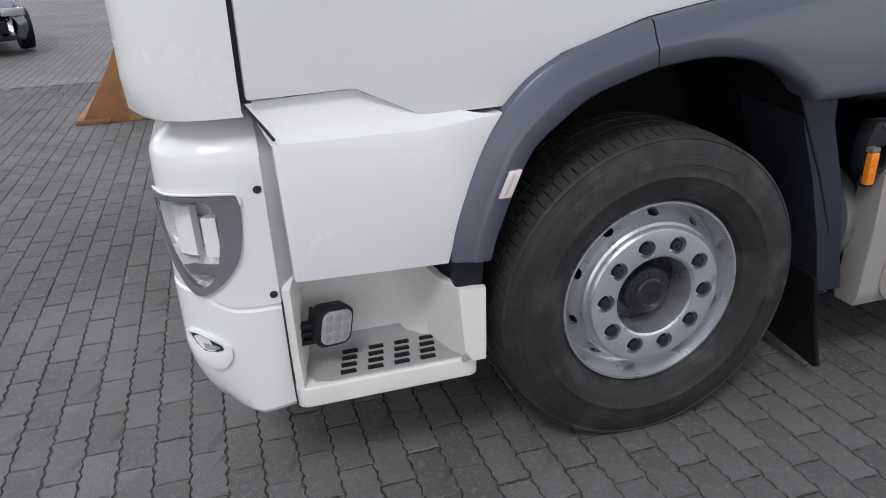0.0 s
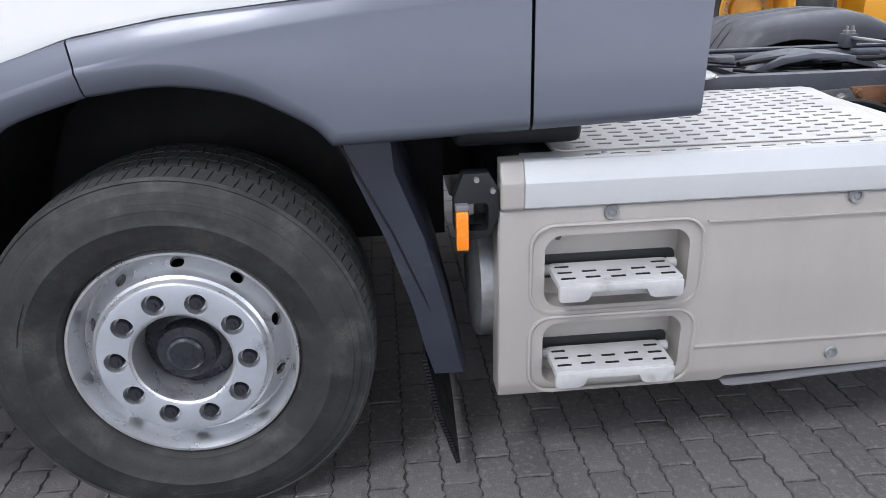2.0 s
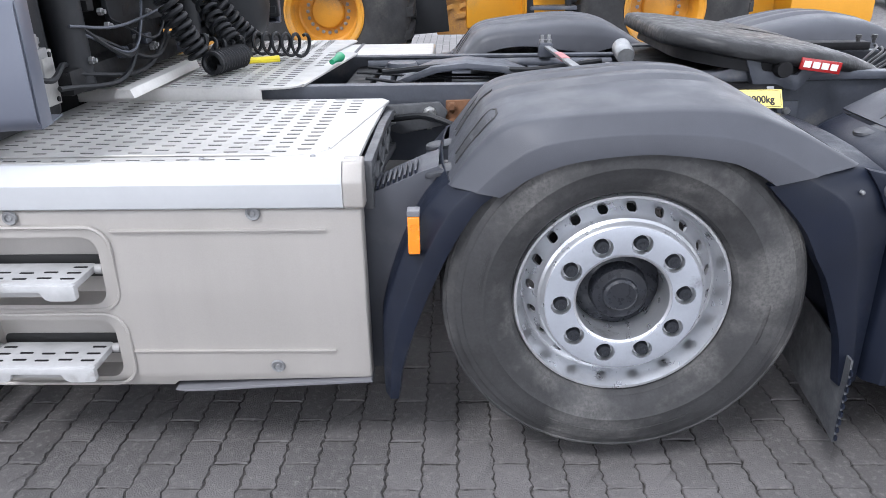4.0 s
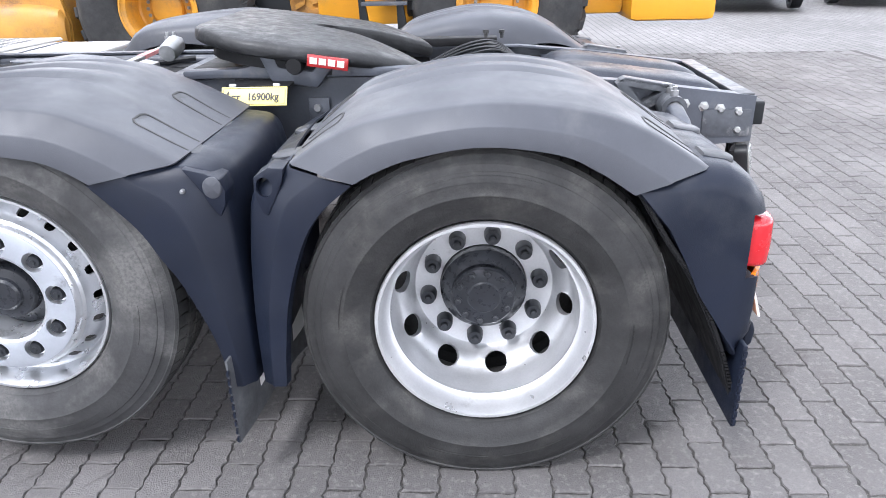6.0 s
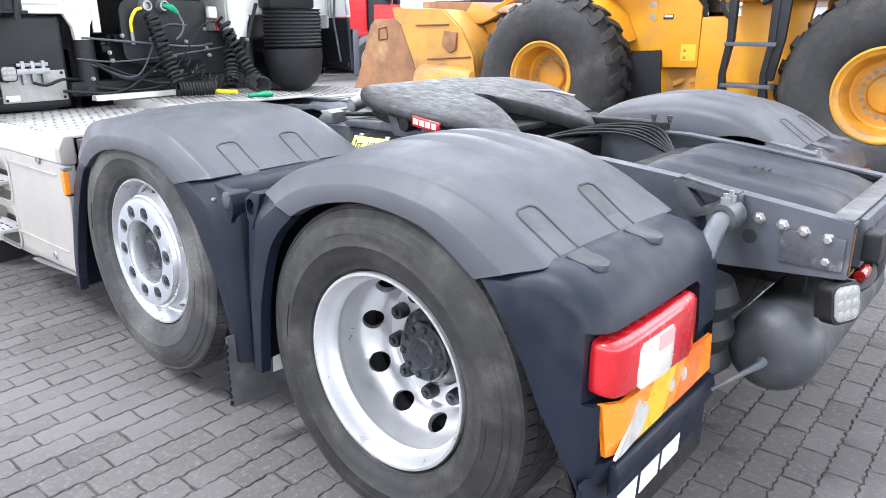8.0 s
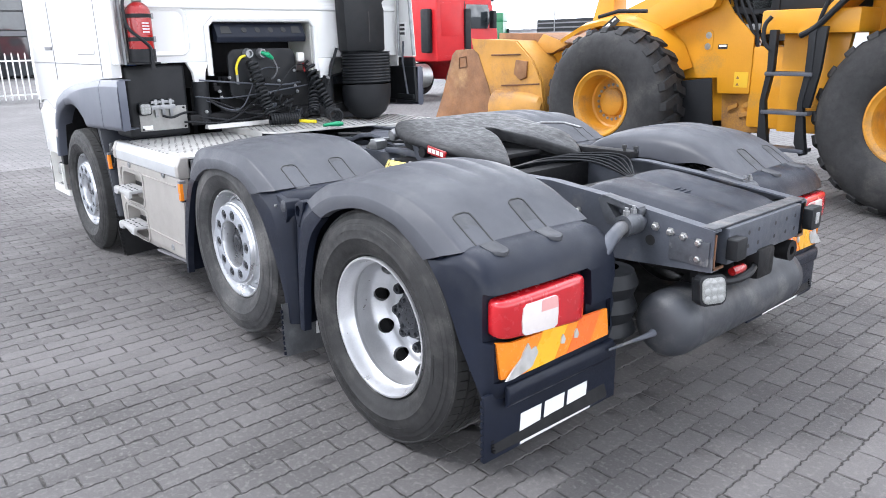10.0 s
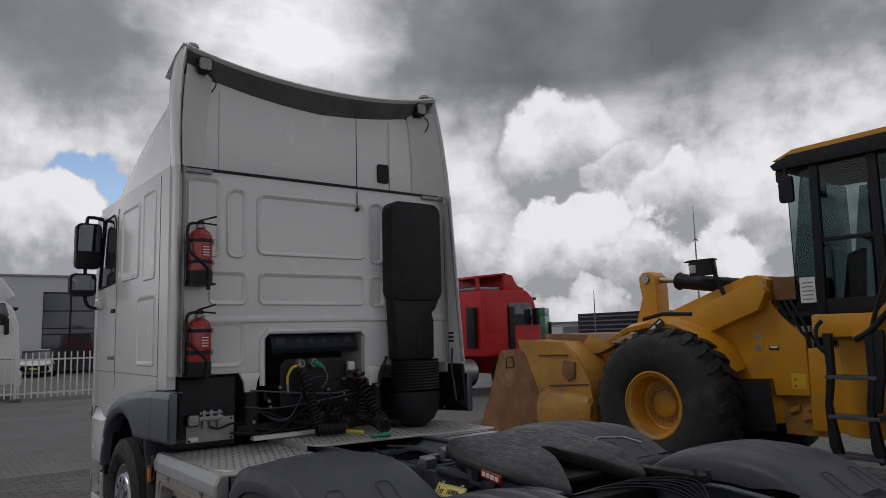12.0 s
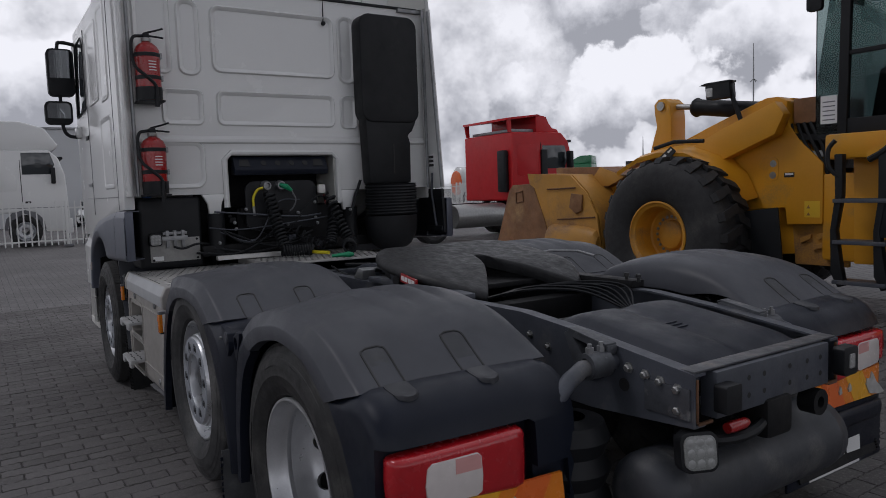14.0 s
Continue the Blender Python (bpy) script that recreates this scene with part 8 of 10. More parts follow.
part("lever_foot", bm_box(2.67, 2.73, 1.545, 1.60, 1.0, 1.062, 0.006), truck, "dark lever foot", material=CHASSIS)
for q in (2.685, 2.715):
    part("lever_bolt", bm_lathe([(0.0001, 0.035), (0.008, 0.035), (0.009, 0.016), (0.015, 0.015), (0.015, 0.0)], 6, "z", m=Matrix.Translation((q, 1.572, 1.06))), truck, material=GALV)
rust = part("rust_plate", bm_prism([(2.262, 0.955), (2.44, 0.958), (2.445, 0.90), (2.37, 0.885), (2.33, 0.845), (2.262, 0.838)], "y", 0.838, 0.858, 0.004), truck, "rusty gusset plate on the rail", material=RUST)
for bx, bz in ((2.285, 0.935), (2.285, 0.875), (2.41, 0.94)):
    part("rust_bolt", bm_lathe([(0.0001, 0.822), (0.012, 0.822), (0.014, 0.828), (0.018, 0.83), (0.018, 0.84)], 6, "y", m=Matrix.Translation((bx, 0, bz))), rust, material=RUST)
part("air_hose", bm_tube(curve_points([(2.06, 0.80, 0.90), (2.2, 0.70, 0.93), (2.34, 0.66, 0.88), (2.42, 0.72, 0.80)], 6), 0.012, 7), truck, material=BLACK)
part("air_hose", bm_tube(curve_points([(2.0, 1.2, 1.0), (2.3, 1.28, 1.01), (2.6, 1.22, 1.0), (2.9, 1.3, 1.02)], 6), 0.012, 7), truck, material=BLACK)
for k in range(6):
    part("cable", bm_tube(curve_points([(3.85, 0.98 + 0.03 * k, 1.0), (4.02, 1.08 + 0.045 * k, 1.045 + 0.01 * (k % 2)), (4.15, 1.28 + 0.05 * k, 1.03), (4.28, 1.45, 0.93)], 6), 0.0055, 6), truck, material=BLACK)
part("side_pipe", bm_tube([(1.9, 1.58, 0.97), (2.6, 1.58, 0.975), (3.0, 1.58, 0.97)], 0.022, 10), truck, material=CHASSIS)
part("rail_cover", bm_box(3.7, 4.15, 1.58, 1.66, 1.01, 1.045, 0.006), truck, "black slotted channel", material=CHASSIS_BLACK)
for k in range(2):
    part("valve_nut", bm_lathe([(0.0001, 0.05), (0.018, 0.05), (0.02, 0.03), (0.012, 0.028), (0.012, 0.0)], 10, "z", m=Matrix.Translation((4.1 + 0.07 * k, 1.60, 1.04)) @ Matrix.Diagonal((0.7, 0.7, 0.7, 1))), truck, material=WORN)

# fire extinguishers hang in holders on the back wall
EX_RED = mat("red_plastic_cap", (0.36, 0.02, 0.02), 0.4, var=0.06, bump=0.02)
EX_X, EX_Y = 1.175, 0.192
for z in (2.145, 1.515):
    ex = thing("fire_extinguisher", (EX_X, EX_Y, z), "red fire extinguisher strapped to a black holder on the cab back", "fire extinguisher", "fire extinguishers")
    c = Matrix.Translation((EX_X, EX_Y, z))
    body = [(0.0001, 0.0), (0.062, 0.0), (0.078, 0.012), (0.081, 0.03), (0.081, 0.315), (0.078, 0.335), (0.066, 0.358), (0.046, 0.376), (0.026, 0.386), (0.024, 0.41)]
    part("cylinder", bm_lathe(body, 32, "z", m=c), ex, "red painted cylinder", material=RED_PAINT)
    part("foot_ring", bm_lathe([(0.084, 0.0), (0.085, 0.085), (0.079, 0.085), (0.079, 0.0)], 28, "z", closed=True, m=c), ex, "black foot ring", material=BLACK)
    for h in (0.135, 0.285):
        part("strap", bm_lathe([(0.0815, h), (0.084, h + 0.002), (0.084, h + 0.024), (0.0815, h + 0.026)], 28, "z", m=c), ex, "black strap", material=BLACK)
        part("strap_buckle", bm_box(EX_X - 0.02, EX_X + 0.03, EX_Y + 0.075, EX_Y + 0.092, z + h - 0.006, z + h + 0.032, 0.004), ex, "steel strap buckle", material=GALV)
    label_rows = []
    for k in range(7):
        ang = radians(-10 + 8 * k)
        label_rows.append([(EX_X + 0.0818 * math.cos(ang), EX_Y + 0.0818 * math.sin(ang), z + h) for h in (0.175, 0.265)])
    part("label_plate", bm_loft(label_rows, thickness=0.0006), ex, "darker red label with pale bars", material=EX_RED)
    for k in range(4):
        bar = [[(EX_X + 0.0828 * math.cos(radians(-6 + 9 * q)), EX_Y + 0.0828 * math.sin(radians(-6 + 9 * q)), z + 0.19 + 0.019 * k + h) for h in (0.0, 0.007)] for q in range(5)]
        part("label_bar", bm_loft(bar, thickness=0.0005), ex, "pale label bar", material=WHITE_INK)
    part("collar", bm_lathe([(0.03, 0.388), (0.032, 0.392), (0.032, 0.412), (0.022, 0.416)], 18, "z", m=c), ex, "steel collar", material=STEEL)
    part("valve", bm_box(EX_X - 0.022, EX_X + 0.022, EX_Y - 0.020, EX_Y + 0.020, z + 0.41, z + 0.445, 0.006), ex, "black valve", material=BLACK)
    part("lever", bm_tube([(EX_X, EX_Y - 0.01, z + 0.445), (EX_X + 0.01, EX_Y + 0.05, z + 0.462), (EX_X + 0.012, EX_Y + 0.11, z + 0.482)], 0.007, 6), ex, "black squeeze lever", material=BLACK)
    part("carry_handle", bm_tube([(EX_X, EX_Y + 0.01, z + 0.43), (EX_X + 0.01, EX_Y + 0.06, z + 0.425), (EX_X + 0.012, EX_Y + 0.11, z + 0.42)], 0.007, 6), ex, "black carrying handle", material=BLACK)
    part("hose", bm_tube(curve_points([(EX_X, EX_Y - 0.02, z + 0.428), (EX_X + 0.02, EX_Y - 0.085, z + 0.41), (EX_X + 0.03, EX_Y - 0.102, z + 0.33), (EX_X + 0.05, EX_Y - 0.09, z + 0.22), (EX_X + 0.08, EX_Y - 0.02, z + 0.145),
                                      (EX_X + 0.085, EX_Y + 0.028, z + 0.09), (EX_X + 0.086, EX_Y + 0.03, z + 0.02)], 6), 0.0105, 8), ex, "black hose", material=BLACK)
    part("hose_nozzle", bm_tube([(EX_X + 0.086, EX_Y + 0.03, z + 0.03), (EX_X + 0.086, EX_Y + 0.03, z - 0.05)], [0.012, 0.016], 10), ex, "black hose nozzle", material=BLACK)
    part("holder", bm_box(1.066, 1.10, EX_Y - 0.065, EX_Y + 0.065, z - 0.01, z + 0.33, 0.006), ex, "black holder", material=BLACK)
    part("holder_foot", bm_box(1.09, EX_X + 0.085, EX_Y - 0.085, EX_Y + 0.085, z - 0.016, z - 0.002, 0.005), ex, "black holder foot", material=BLACK)

# ---- wheel loader standing beside the truck ----
LY = 6.75
loader = thing("wheel_loader", (2.6, LY, 0.0), "yellow wheel loader with worn rusty bucket, parked behind the truck", "wheel loader")


def lflip(bm, right):
    if right:
        bm.transform(Matrix.Translation((0, 2 * LY, 0)) @ Matrix.Diagonal((1, -1, 1, 1)))
        bmesh.ops.reverse_faces(bm, faces=bm.faces[:])
    return bm


def loader_wheel_meshes():
    R, W = 0.825, 0.66
    prof = [(0.36, 0.10), (0.40, 0.05), (0.44, 0.03), (0.52, 0.005), (0.62, 0.0), (0.70, 0.015), (0.715, 0.02), (0.745, 0.03), (0.79, 0.06), (R - 0.005, 0.10), (R, 0.2), (R + 0.005, W / 2), (R, W - 0.2),
            (R - 0.005, W - 0.10), (0.70, W - 0.015), (0.6, W), (0.44, W - 0.03), (0.36, W - 0.1)]
    tyre = from_bm("tyre", bm_lathe(prof, 96, "y", closed=True), mat("loader_tyre_rubber", (0.022, 0.022, 0.023), 0.75, var=0.3, scale=4, bump=0.25, dirt=(0.060, 0.057, 0.053), dirt_amount=0.45, dirt_scale=3.0))
    lugs = []
    for side in (0, 1):
        lug = bmesh.new()
        sect = []
        for y, sk, half, r0, r1 in ((0.070, 0.00, 0.050, 0.775, 0.812), (0.11, 0.005, 0.054, 0.785, 0.858), (0.20, 0.04, 0.058, 0.78, 0.875), (0.35, 0.11, 0.045, 0.79, 0.878)):
            yy = y if side == 0 else W - y
            sect.append([lug.verts.new((r * math.cos(sk + h), yy, r * math.sin(sk + h))) for r, h in ((r0, -half - 0.014), (r1, -half), (r1, half), (r0, half + 0.014))])
        for p, q in zip(sect, sect[1:]):
            for k in range(3):
                lug.faces.new((p[k], p[k + 1], q[k + 1], q[k]))
        lug.faces.new(sect[0][::-1])
        lug.faces.new(sect[-1])
        lugs.append(from_bm("tread_lug", lug, tyre.materials[0], 25))
    rim = from_bm("rim", bm_lathe([(0.385, 0.075), (0.39, 0.05), (0.372, 0.045), (0.362, 0.06), (0.345, 0.07), (0.33, 0.075), (0.318, 0.10), (0.308, 0.20), (0.295, 0.30), (0.275, 0.315), (0.17, 0.315),
                                    (0.165, 0.29), (0.15, 0.275), (0.10, 0.262), (0.0001, 0.26), (0.0001, 0.36), (0.34, 0.36), (0.37, 0.2)], 72, "y", closed=True), mat("dusty_loader_rim", (0.56, 0.255, 0.016), 0.5, var=0.12, scale=4, fine=90, bump=0.1, dirt=(0.26, 0.155, 0.065), dirt_amount=0.50, dirt_scale=3.2), 28)
    return tyre, lugs, rim


LT, LL, LR = loader_wheel_meshes()
L_NUT = bolt_mesh("wheel_nut", 0.013, 0.018, GALV)
for x in (1.02, 4.29):
    for right in (False, True):
        m = Matrix.Translation((x, 2 * LY - 5.40 if right else 5.40, 0.872)) @ Matrix.Rotation(math.pi if right else 0.0, 4, "Z")
        w = part("loader_wheel", LR, loader, "yellow steel rim", m)
        part("tyre", LT, w, "dusty black earthmover tyre", m)
        for i in range(24):
            for k in (0, 1):
                part("tread_lug", LL[k], w, "", m @ Matrix.Rotation(-2 * math.pi * (i + 0.5 * k) / 24, 4, "Y"))
        for i in range(20):
            a = 2 * math.pi * i / 20
            part("wheel_nut", L_NUT, w, "", m @ Matrix.Translation((0.205 * math.cos(a), 0.315, 0.205 * math.sin(a))))
    part("axle", bm_box(x - 0.16, x + 0.16, 5.75, 2 * LY - 5.75, 0.72, 1.02, 0.06), loader, "yellow axle housing", material=CAT_YELLOW)

# bucket
sect = [(-2.32, 0.0), (-0.5, 0.0), (-0.15, 0.12), (0.03, 0.40), (0.07, 0.75), (0.0, 1.10), (-0.18, 1.38), (-0.45, 1.60), (-1.08, 1.63), (-1.06, 1.58), (-0.5, 1.54), (-0.28, 1.36), (-0.12, 1.08), (-0.06, 0.75), (-0.10, 0.42),
        (-0.28, 0.20), (-0.6, 0.08), (-2.32, 0.05)]
B0, B1 = 5.55, 7.95
bucket = part("bucket", bm_prism(sect, "y", B0 + 0.05, B1 - 0.05), loader, "rust-brown and yellow worn bucket", material=BUCKET)
plate = [(-2.42, 0.0), (-2.10, 0.50), (-1.95, 0.80), (-1.70, 1.42), (-1.62, 1.49), (-1.26, 1.50), (-1.16, 1.44), (-1.08, 1.27), (-0.96, 1.02), (-0.84, 0.68), (-0.74, 0.25), (-0.76, 0.0)]
for y in (B0, B1 - 0.05):
    part("side_plate", bm_prism(plate, "y", y, y + 0.05, 0.012), bucket, "scraped brown side plate", material=BUCKET_WORN)
    part("end_wall", bm_prism([(-1.30, 1.64), (-0.45, 1.59), (-0.18, 1.37), (0.0, 1.09), (0.06, 0.75), (0.02, 0.4), (-0.16, 0.13), (-0.5, 0.01), (-1.1, 0.01), (-1.2, 1.3)], "y", y + 0.012, y + 0.038), bucket, "yellow worn end wall", material=BUCKET)
for y in (B0 - 0.004,):
    for pts in ([(-1.54, y, 1.24), (-1.54, y, 1.38), (-1.40, y, 1.40), (-1.38, y, 1.26), (-1.54, y, 1.24)], [(-0.88, y, 1.42), (-0.35, y, 1.43)], [(-0.70, y + 0.01, 1.02), (-0.02, y + 0.01, 1.06)]):
        part("weld_seam", bm_tube(pts, 0.010, 6), bucket, "rusty weld seam", material=RUST)
# rounded hull end that bulges out below the lug
rows = []
for x, k in ((-0.86, 0.86), (-0.80, 1.0), (-0.55, 1.0), (-0.30, 0.98), (-0.12, 0.92), (0.0, 0.80), (0.04, 0.55)):
    rows.append([(x, B0 + 0.03 - 0.15 * k * math.sin(math.pi * q / 10) ** 0.8, 0.67 - 0.29 * k * math.cos(math.pi * q / 10)) for q in range(11)])
part("hull_end", bm_loft(rows, thickness=0.008), bucket, "worn yellow rounded hull end", material=BUCKET)
part("cutting_edge", bm_box(-2.46, -2.16, B0 - 0.02, B1 + 0.02, 0.0, 0.045, 0.008), bucket, "bare rusty cutting edge", material=BUCKET_WORN)
spill = [(-1.14, 1.43), (-1.14, 1.71), (-0.30, 1.69), (0.13, 1.555), (0.05, 1.50), (-0.2, 1.42)]
part("spill_guard", bm_prism(spill, "y", 5.95, 7.55, 0.01), bucket, "brown spill guard", material=BUCKET_WORN)
part("guard_face", bm_prism([(-0.52, 1.45), (-0.30, 1.685), (0.12, 1.55), (-0.15, 1.44)], "y", 5.938, 5.952, 0.002), bucket, "yellow guard cheek", material=BUCKET)
for y in (6.05, 7.35):
    part("bucket_ear", bm_prism([(-0.30, 1.52), (0.0, 1.45), (0.25, 1.20), (0.28, 0.60), (0.10, 0.35), (0.0, 0.5), (0.0, 1.0)], "y", y, y + 0.07, 0.01), bucket, "yellow hinge ear", material=CAT_YELLOW)
part("grab_plate", bm_prism([(-0.42, 1.36), (-0.22, 1.34), (-0.24, 1.14), (-0.34, 1.10), (-0.46, 1.18)], "y", 5.535, 5.565, 0.008), bucket, "rusty lifting lug", material=BUCKET_WORN)

# lift arm, rocker and tilt cylinder
arm = [(-0.35, 0.45), (-0.20, 0.62), (0.35, 1.10), (0.75, 1.75), (1.35, 2.02), (2.0, 2.26), (2.10, 2.12), (2.0, 1.92), (1.2, 1.62), (0.75, 1.20), (0.05, 0.50), (-0.25, 0.30)]
for y in (6.12, 7.20):
    part("lift_arm", bm_prism(arm, "y", y, y + 0.14, 0.012), loader, "yellow lift arm plate", material=CAT_YELLOW)
rocker = [(0.30, 2.42), (0.37, 2.48), (0.47, 2.48), (0.54, 2.42), (0.56, 2.25), (0.56, 2.0), (0.62, 1.72), (0.40, 1.10), (0.28, 1.15), (0.14, 1.50), (0.24, 1.85), (0.34, 2.15), (0.31, 2.30)]
part("rocker_lever", bm_prism(rocker, "y", 6.28, 6.55, 0.015), loader, "yellow bucket rocker lever", material=CAT_YELLOW)
part("rocker_pin", bm_lathe([(0.0001, 6.25), (0.055, 6.25), (0.055, 6.58), (0.0001, 6.58)], 18, "y", m=Matrix.Translation((0.42, 0, 2.39))), loader, material=STEEL)
part("tilt_rod", bm_tube([(0.42, 6.42, 2.38), (0.9, 6.42, 2.34)], 0.035, 12), loader, "chrome piston rod", material=STEEL)
part("tilt_cylinder", bm_tube([(0.80, 6.42, 2.34), (0.83, 6.42, 2.335), (0.88, 6.42, 2.33), (1.75, 6.42, 2.20)], [0.10, 0.115, 0.095, 0.095], 18), loader, "black tilt cylinder", material=BLACK)
# front frame tower and fender
front_frame = part("front_frame", bm_prism([(0.62, 1.60), (1.30, 1.92), (2.22, 2.24), (2.42, 2.24), (2.46, 1.60), (2.50, 1.20), (2.78, 1.16), (2.78, 0.80), (2.10, 0.70), (1.3, 0.7)], "y", 5.98, 7.52, 0.02), loader, "yellow front frame tower", material=CAT_YELLOW)
for right in (False, True):
    rows = []
    for x, z in ((0.42, 1.60), (0.72, 1.74), (1.02, 1.79), (1.35, 1.77), (1.65, 1.66), (1.88, 1.45), (2.0, 1.20)):
        rows.append([(x, 5.46, z - 0.04), (x, 5.44, z + 0.01), (x, 5.60, z + 0.05), (x, 6.02, z + 0.09)])
    part("front_fender", lflip(bm_loft(rows, thickness=0.03), right), loader, "yellow front fender", material=CAT_YELLOW)
    side = [(1.40, 1.77), (1.72, 1.66), (1.90, 1.46), (2.02, 1.18), (2.44, 1.20), (2.46, 1.04), (2.80, 1.05), (2.80, 1.60), (2.70, 1.70), (2.58, 1.82), (2.48, 1.96), (2.45, 2.20), (2.36, 2.25), (2.24, 2.25), (1.6, 2.03), (1.25, 1.90)]
    part("frame_side", lflip(bm_prism(side, "y", 5.52, 6.0, 0.015), right), front_frame, "yellow side plate", material=CAT_YELLOW)
    part("rubber_skirt", lflip(bm_prism([(2.06, 1.16), (2.42, 1.20), (2.47, 0.70), (1.96, 0.66)], "y", 5.47, 5.50, 0.006), right), loader, "black rubber skirt", material=BLACK)
    pad = lflip(bm_prism(round_rect(2.27, 2.37, 1.46, 1.68, 0.045, 4), "y", 5.505, 5.525, 0.004), right)
    part("pin_pad", pad, front_frame, "yellow pin pad", material=CAT_YELLOW)
    pad = lflip(bm_prism(round_rect(2.16, 2.27, 1.95, 2.16, 0.045, 4), "y", 5.505, 5.525, 0.004), right)
    part("pin_pad", pad, front_frame, "yellow pin pad", material=CAT_YELLOW)
    for bx, bz in ((2.215, 2.02), (2.32, 1.62), (2.315, 1.51)):
        part("frame_pin", lflip(bm_lathe([(0.0001, 5.492), (0.018, 5.492), (0.018, 5.498), (0.034, 5.50), (0.034, 5.53)], 14, "y", m=Matrix.Translation((bx, 0, bz))), right), front_frame, "steel pin", material=STEEL)
plate_l = part("name_plate", bm_box(2.43, 2.53, 5.511, 5.519, 1.485, 1.53, 0.001), loader, "small black plate with a white bar", material=INK_AND_SHADE)
part("plate_bar", bm_box(2.44, 2.52, 5.508, 5.5115, 1.505, 1.525), plate_l, "white bar", material=WHITE_INK)
st = part("warning_sticker", bm_box(2.63, 2.775, 5.513, 5.522, 1.11, 1.26, 0.001), loader, "yellow warning sticker with dark triangles", material=mat("sticker_yellow", (0.74, 0.46, 0.03), 0.4, var=0.03, bump=0.0))
for dz in (0.0, 0.065):
    part("sticker_mark", bm_prism([(2.650, 1.128 + dz), (2.686, 1.128 + dz), (2.668, 1.158 + dz)], "y", 5.511, 5.514), st, "dark triangle", material=BUCKET_WORN)
part("name_sticker", bm_prism([(1.04, 1.735), (1.21, 1.855), (1.28, 1.80), (1.12, 1.675)], "y", 5.418, 5.428), loader, "black sticker with white bars", material=INK_AND_SHADE)
part("sticker_bar", bm_prism([(1.075, 1.735), (1.135, 1.777), (1.155, 1.757), (1.10, 1.715)], "y", 5.414, 5.419), loader, "white bar", material=WHITE_INK)
part("sticker_bar", bm_prism([(1.165, 1.797), (1.215, 1.832), (1.23, 1.818), (1.18, 1.783)], "y", 5.414, 5.419), loader, "white bar", material=WHITE_INK)
part("fender_rubber", bm_tube([(0.98, 5.43, 1.845), (1.25, 5.43, 1.90), (1.62, 5.44, 1.885)], 0.022, 8), loader, "black rubber fender strip", material=BLACK)
part("hitch_block", bm_box(2.4, 3.1, 6.3, 7.2, 0.62, 1.5, 0.04), loader, "dirty yellow articulation joint", material=CAT_YELLOW)
part("belly_plate", bm_prism([(2.46, 1.18), (3.0, 1.0), (3.0, 0.66), (2.5, 0.66)], "y", 5.75, 5.85, 0.01), loader, "dirty yellow frame plate", material=BUCKET)
for bx, bz, w in ((2.56, 0.86, 0.10), (2.68, 0.80, 0.16), (2.72, 0.90, 0.14)):
    part("frame_bracket", bm_prism([(bx, bz), (bx + w, bz + 0.05), (bx + w, bz + 0.09), (bx, bz + 0.05)], "y", 5.68, 5.75, 0.006), loader, "dirty yellow bracket", material=BUCKET)
part("steer_cylinder", bm_tube([(2.86, 5.62, 1.22), (3.3, 5.95, 1.10)], 0.05, 12), loader, "steering cylinder", material=STEEL)
# work light on the tower, dark works between tower and cab
part("light_arm", bm_tube([(2.02, 5.50, 1.93), (2.0, 5.48, 2.0), (1.87, 5.47, 2.34), (1.84, 5.47, 2.44)], 0.026, 8), loader, "black light arm", material=BLACK)
lamp_b = part("front_light", bm_prism([(1.60, 2.30), (1.585, 2.44), (1.64, 2.47), (1.87, 2.46), (1.885, 2.30)], "y", 5.38, 5.62, 0.02), loader, "black front working light", material=BLACK)
part("light_hood", bm_prism([(1.52, 2.455), (1.60, 2.475), (1.88, 2.475), (1.88, 2.455)], "y", 5.37, 5.63, 0.004), lamp_b, material=BLACK)
part("light_glass", bm_box(1.60, 1.68, 5.374, 5.382, 2.33, 2.42, 0.004), lamp_b, material=LENS)
part("arm_bracket", bm_box(1.95, 2.09, 5.46, 5.53, 1.90, 1.99, 0.01), loader, material=BLACK)
part("works_box", bm_box(2.44, 2.80, 5.90, 7.6, 1.55, 2.20, 0.02), loader, "dark hydraulic works between tower and cab", material=CHASSIS_BLACK)
part("works_case", bm_box(2.50, 2.74, 5.60, 5.74, 1.98, 2.21, 0.015), loader, "dirty brown valve case", material=BUCKET_WORN)
part("works_shelf", bm_prism([(2.46, 1.90), (2.82, 1.86), (2.82, 1.80), (2.46, 1.84)], "y", 5.55, 5.74, 0.006), loader, material=CHASSIS_BLACK)
part("works_tray", bm_box(2.56, 2.84, 5.58, 5.74, 1.66, 1.72, 0.01), loader, "pale dusty tray", material=GALV)
for k in range(4):
    part("works_hose", bm_tube(curve_points([(2.48 + 0.06 * k, 5.60, 1.98), (2.52 + 0.07 * k, 5.56, 1.86), (2.62 + 0.06 * k, 5.58, 1.70), (2.84, 5.60, 1.60 - 0.06 * k)], 5), 0.018, 7), loader, material=BLACK)

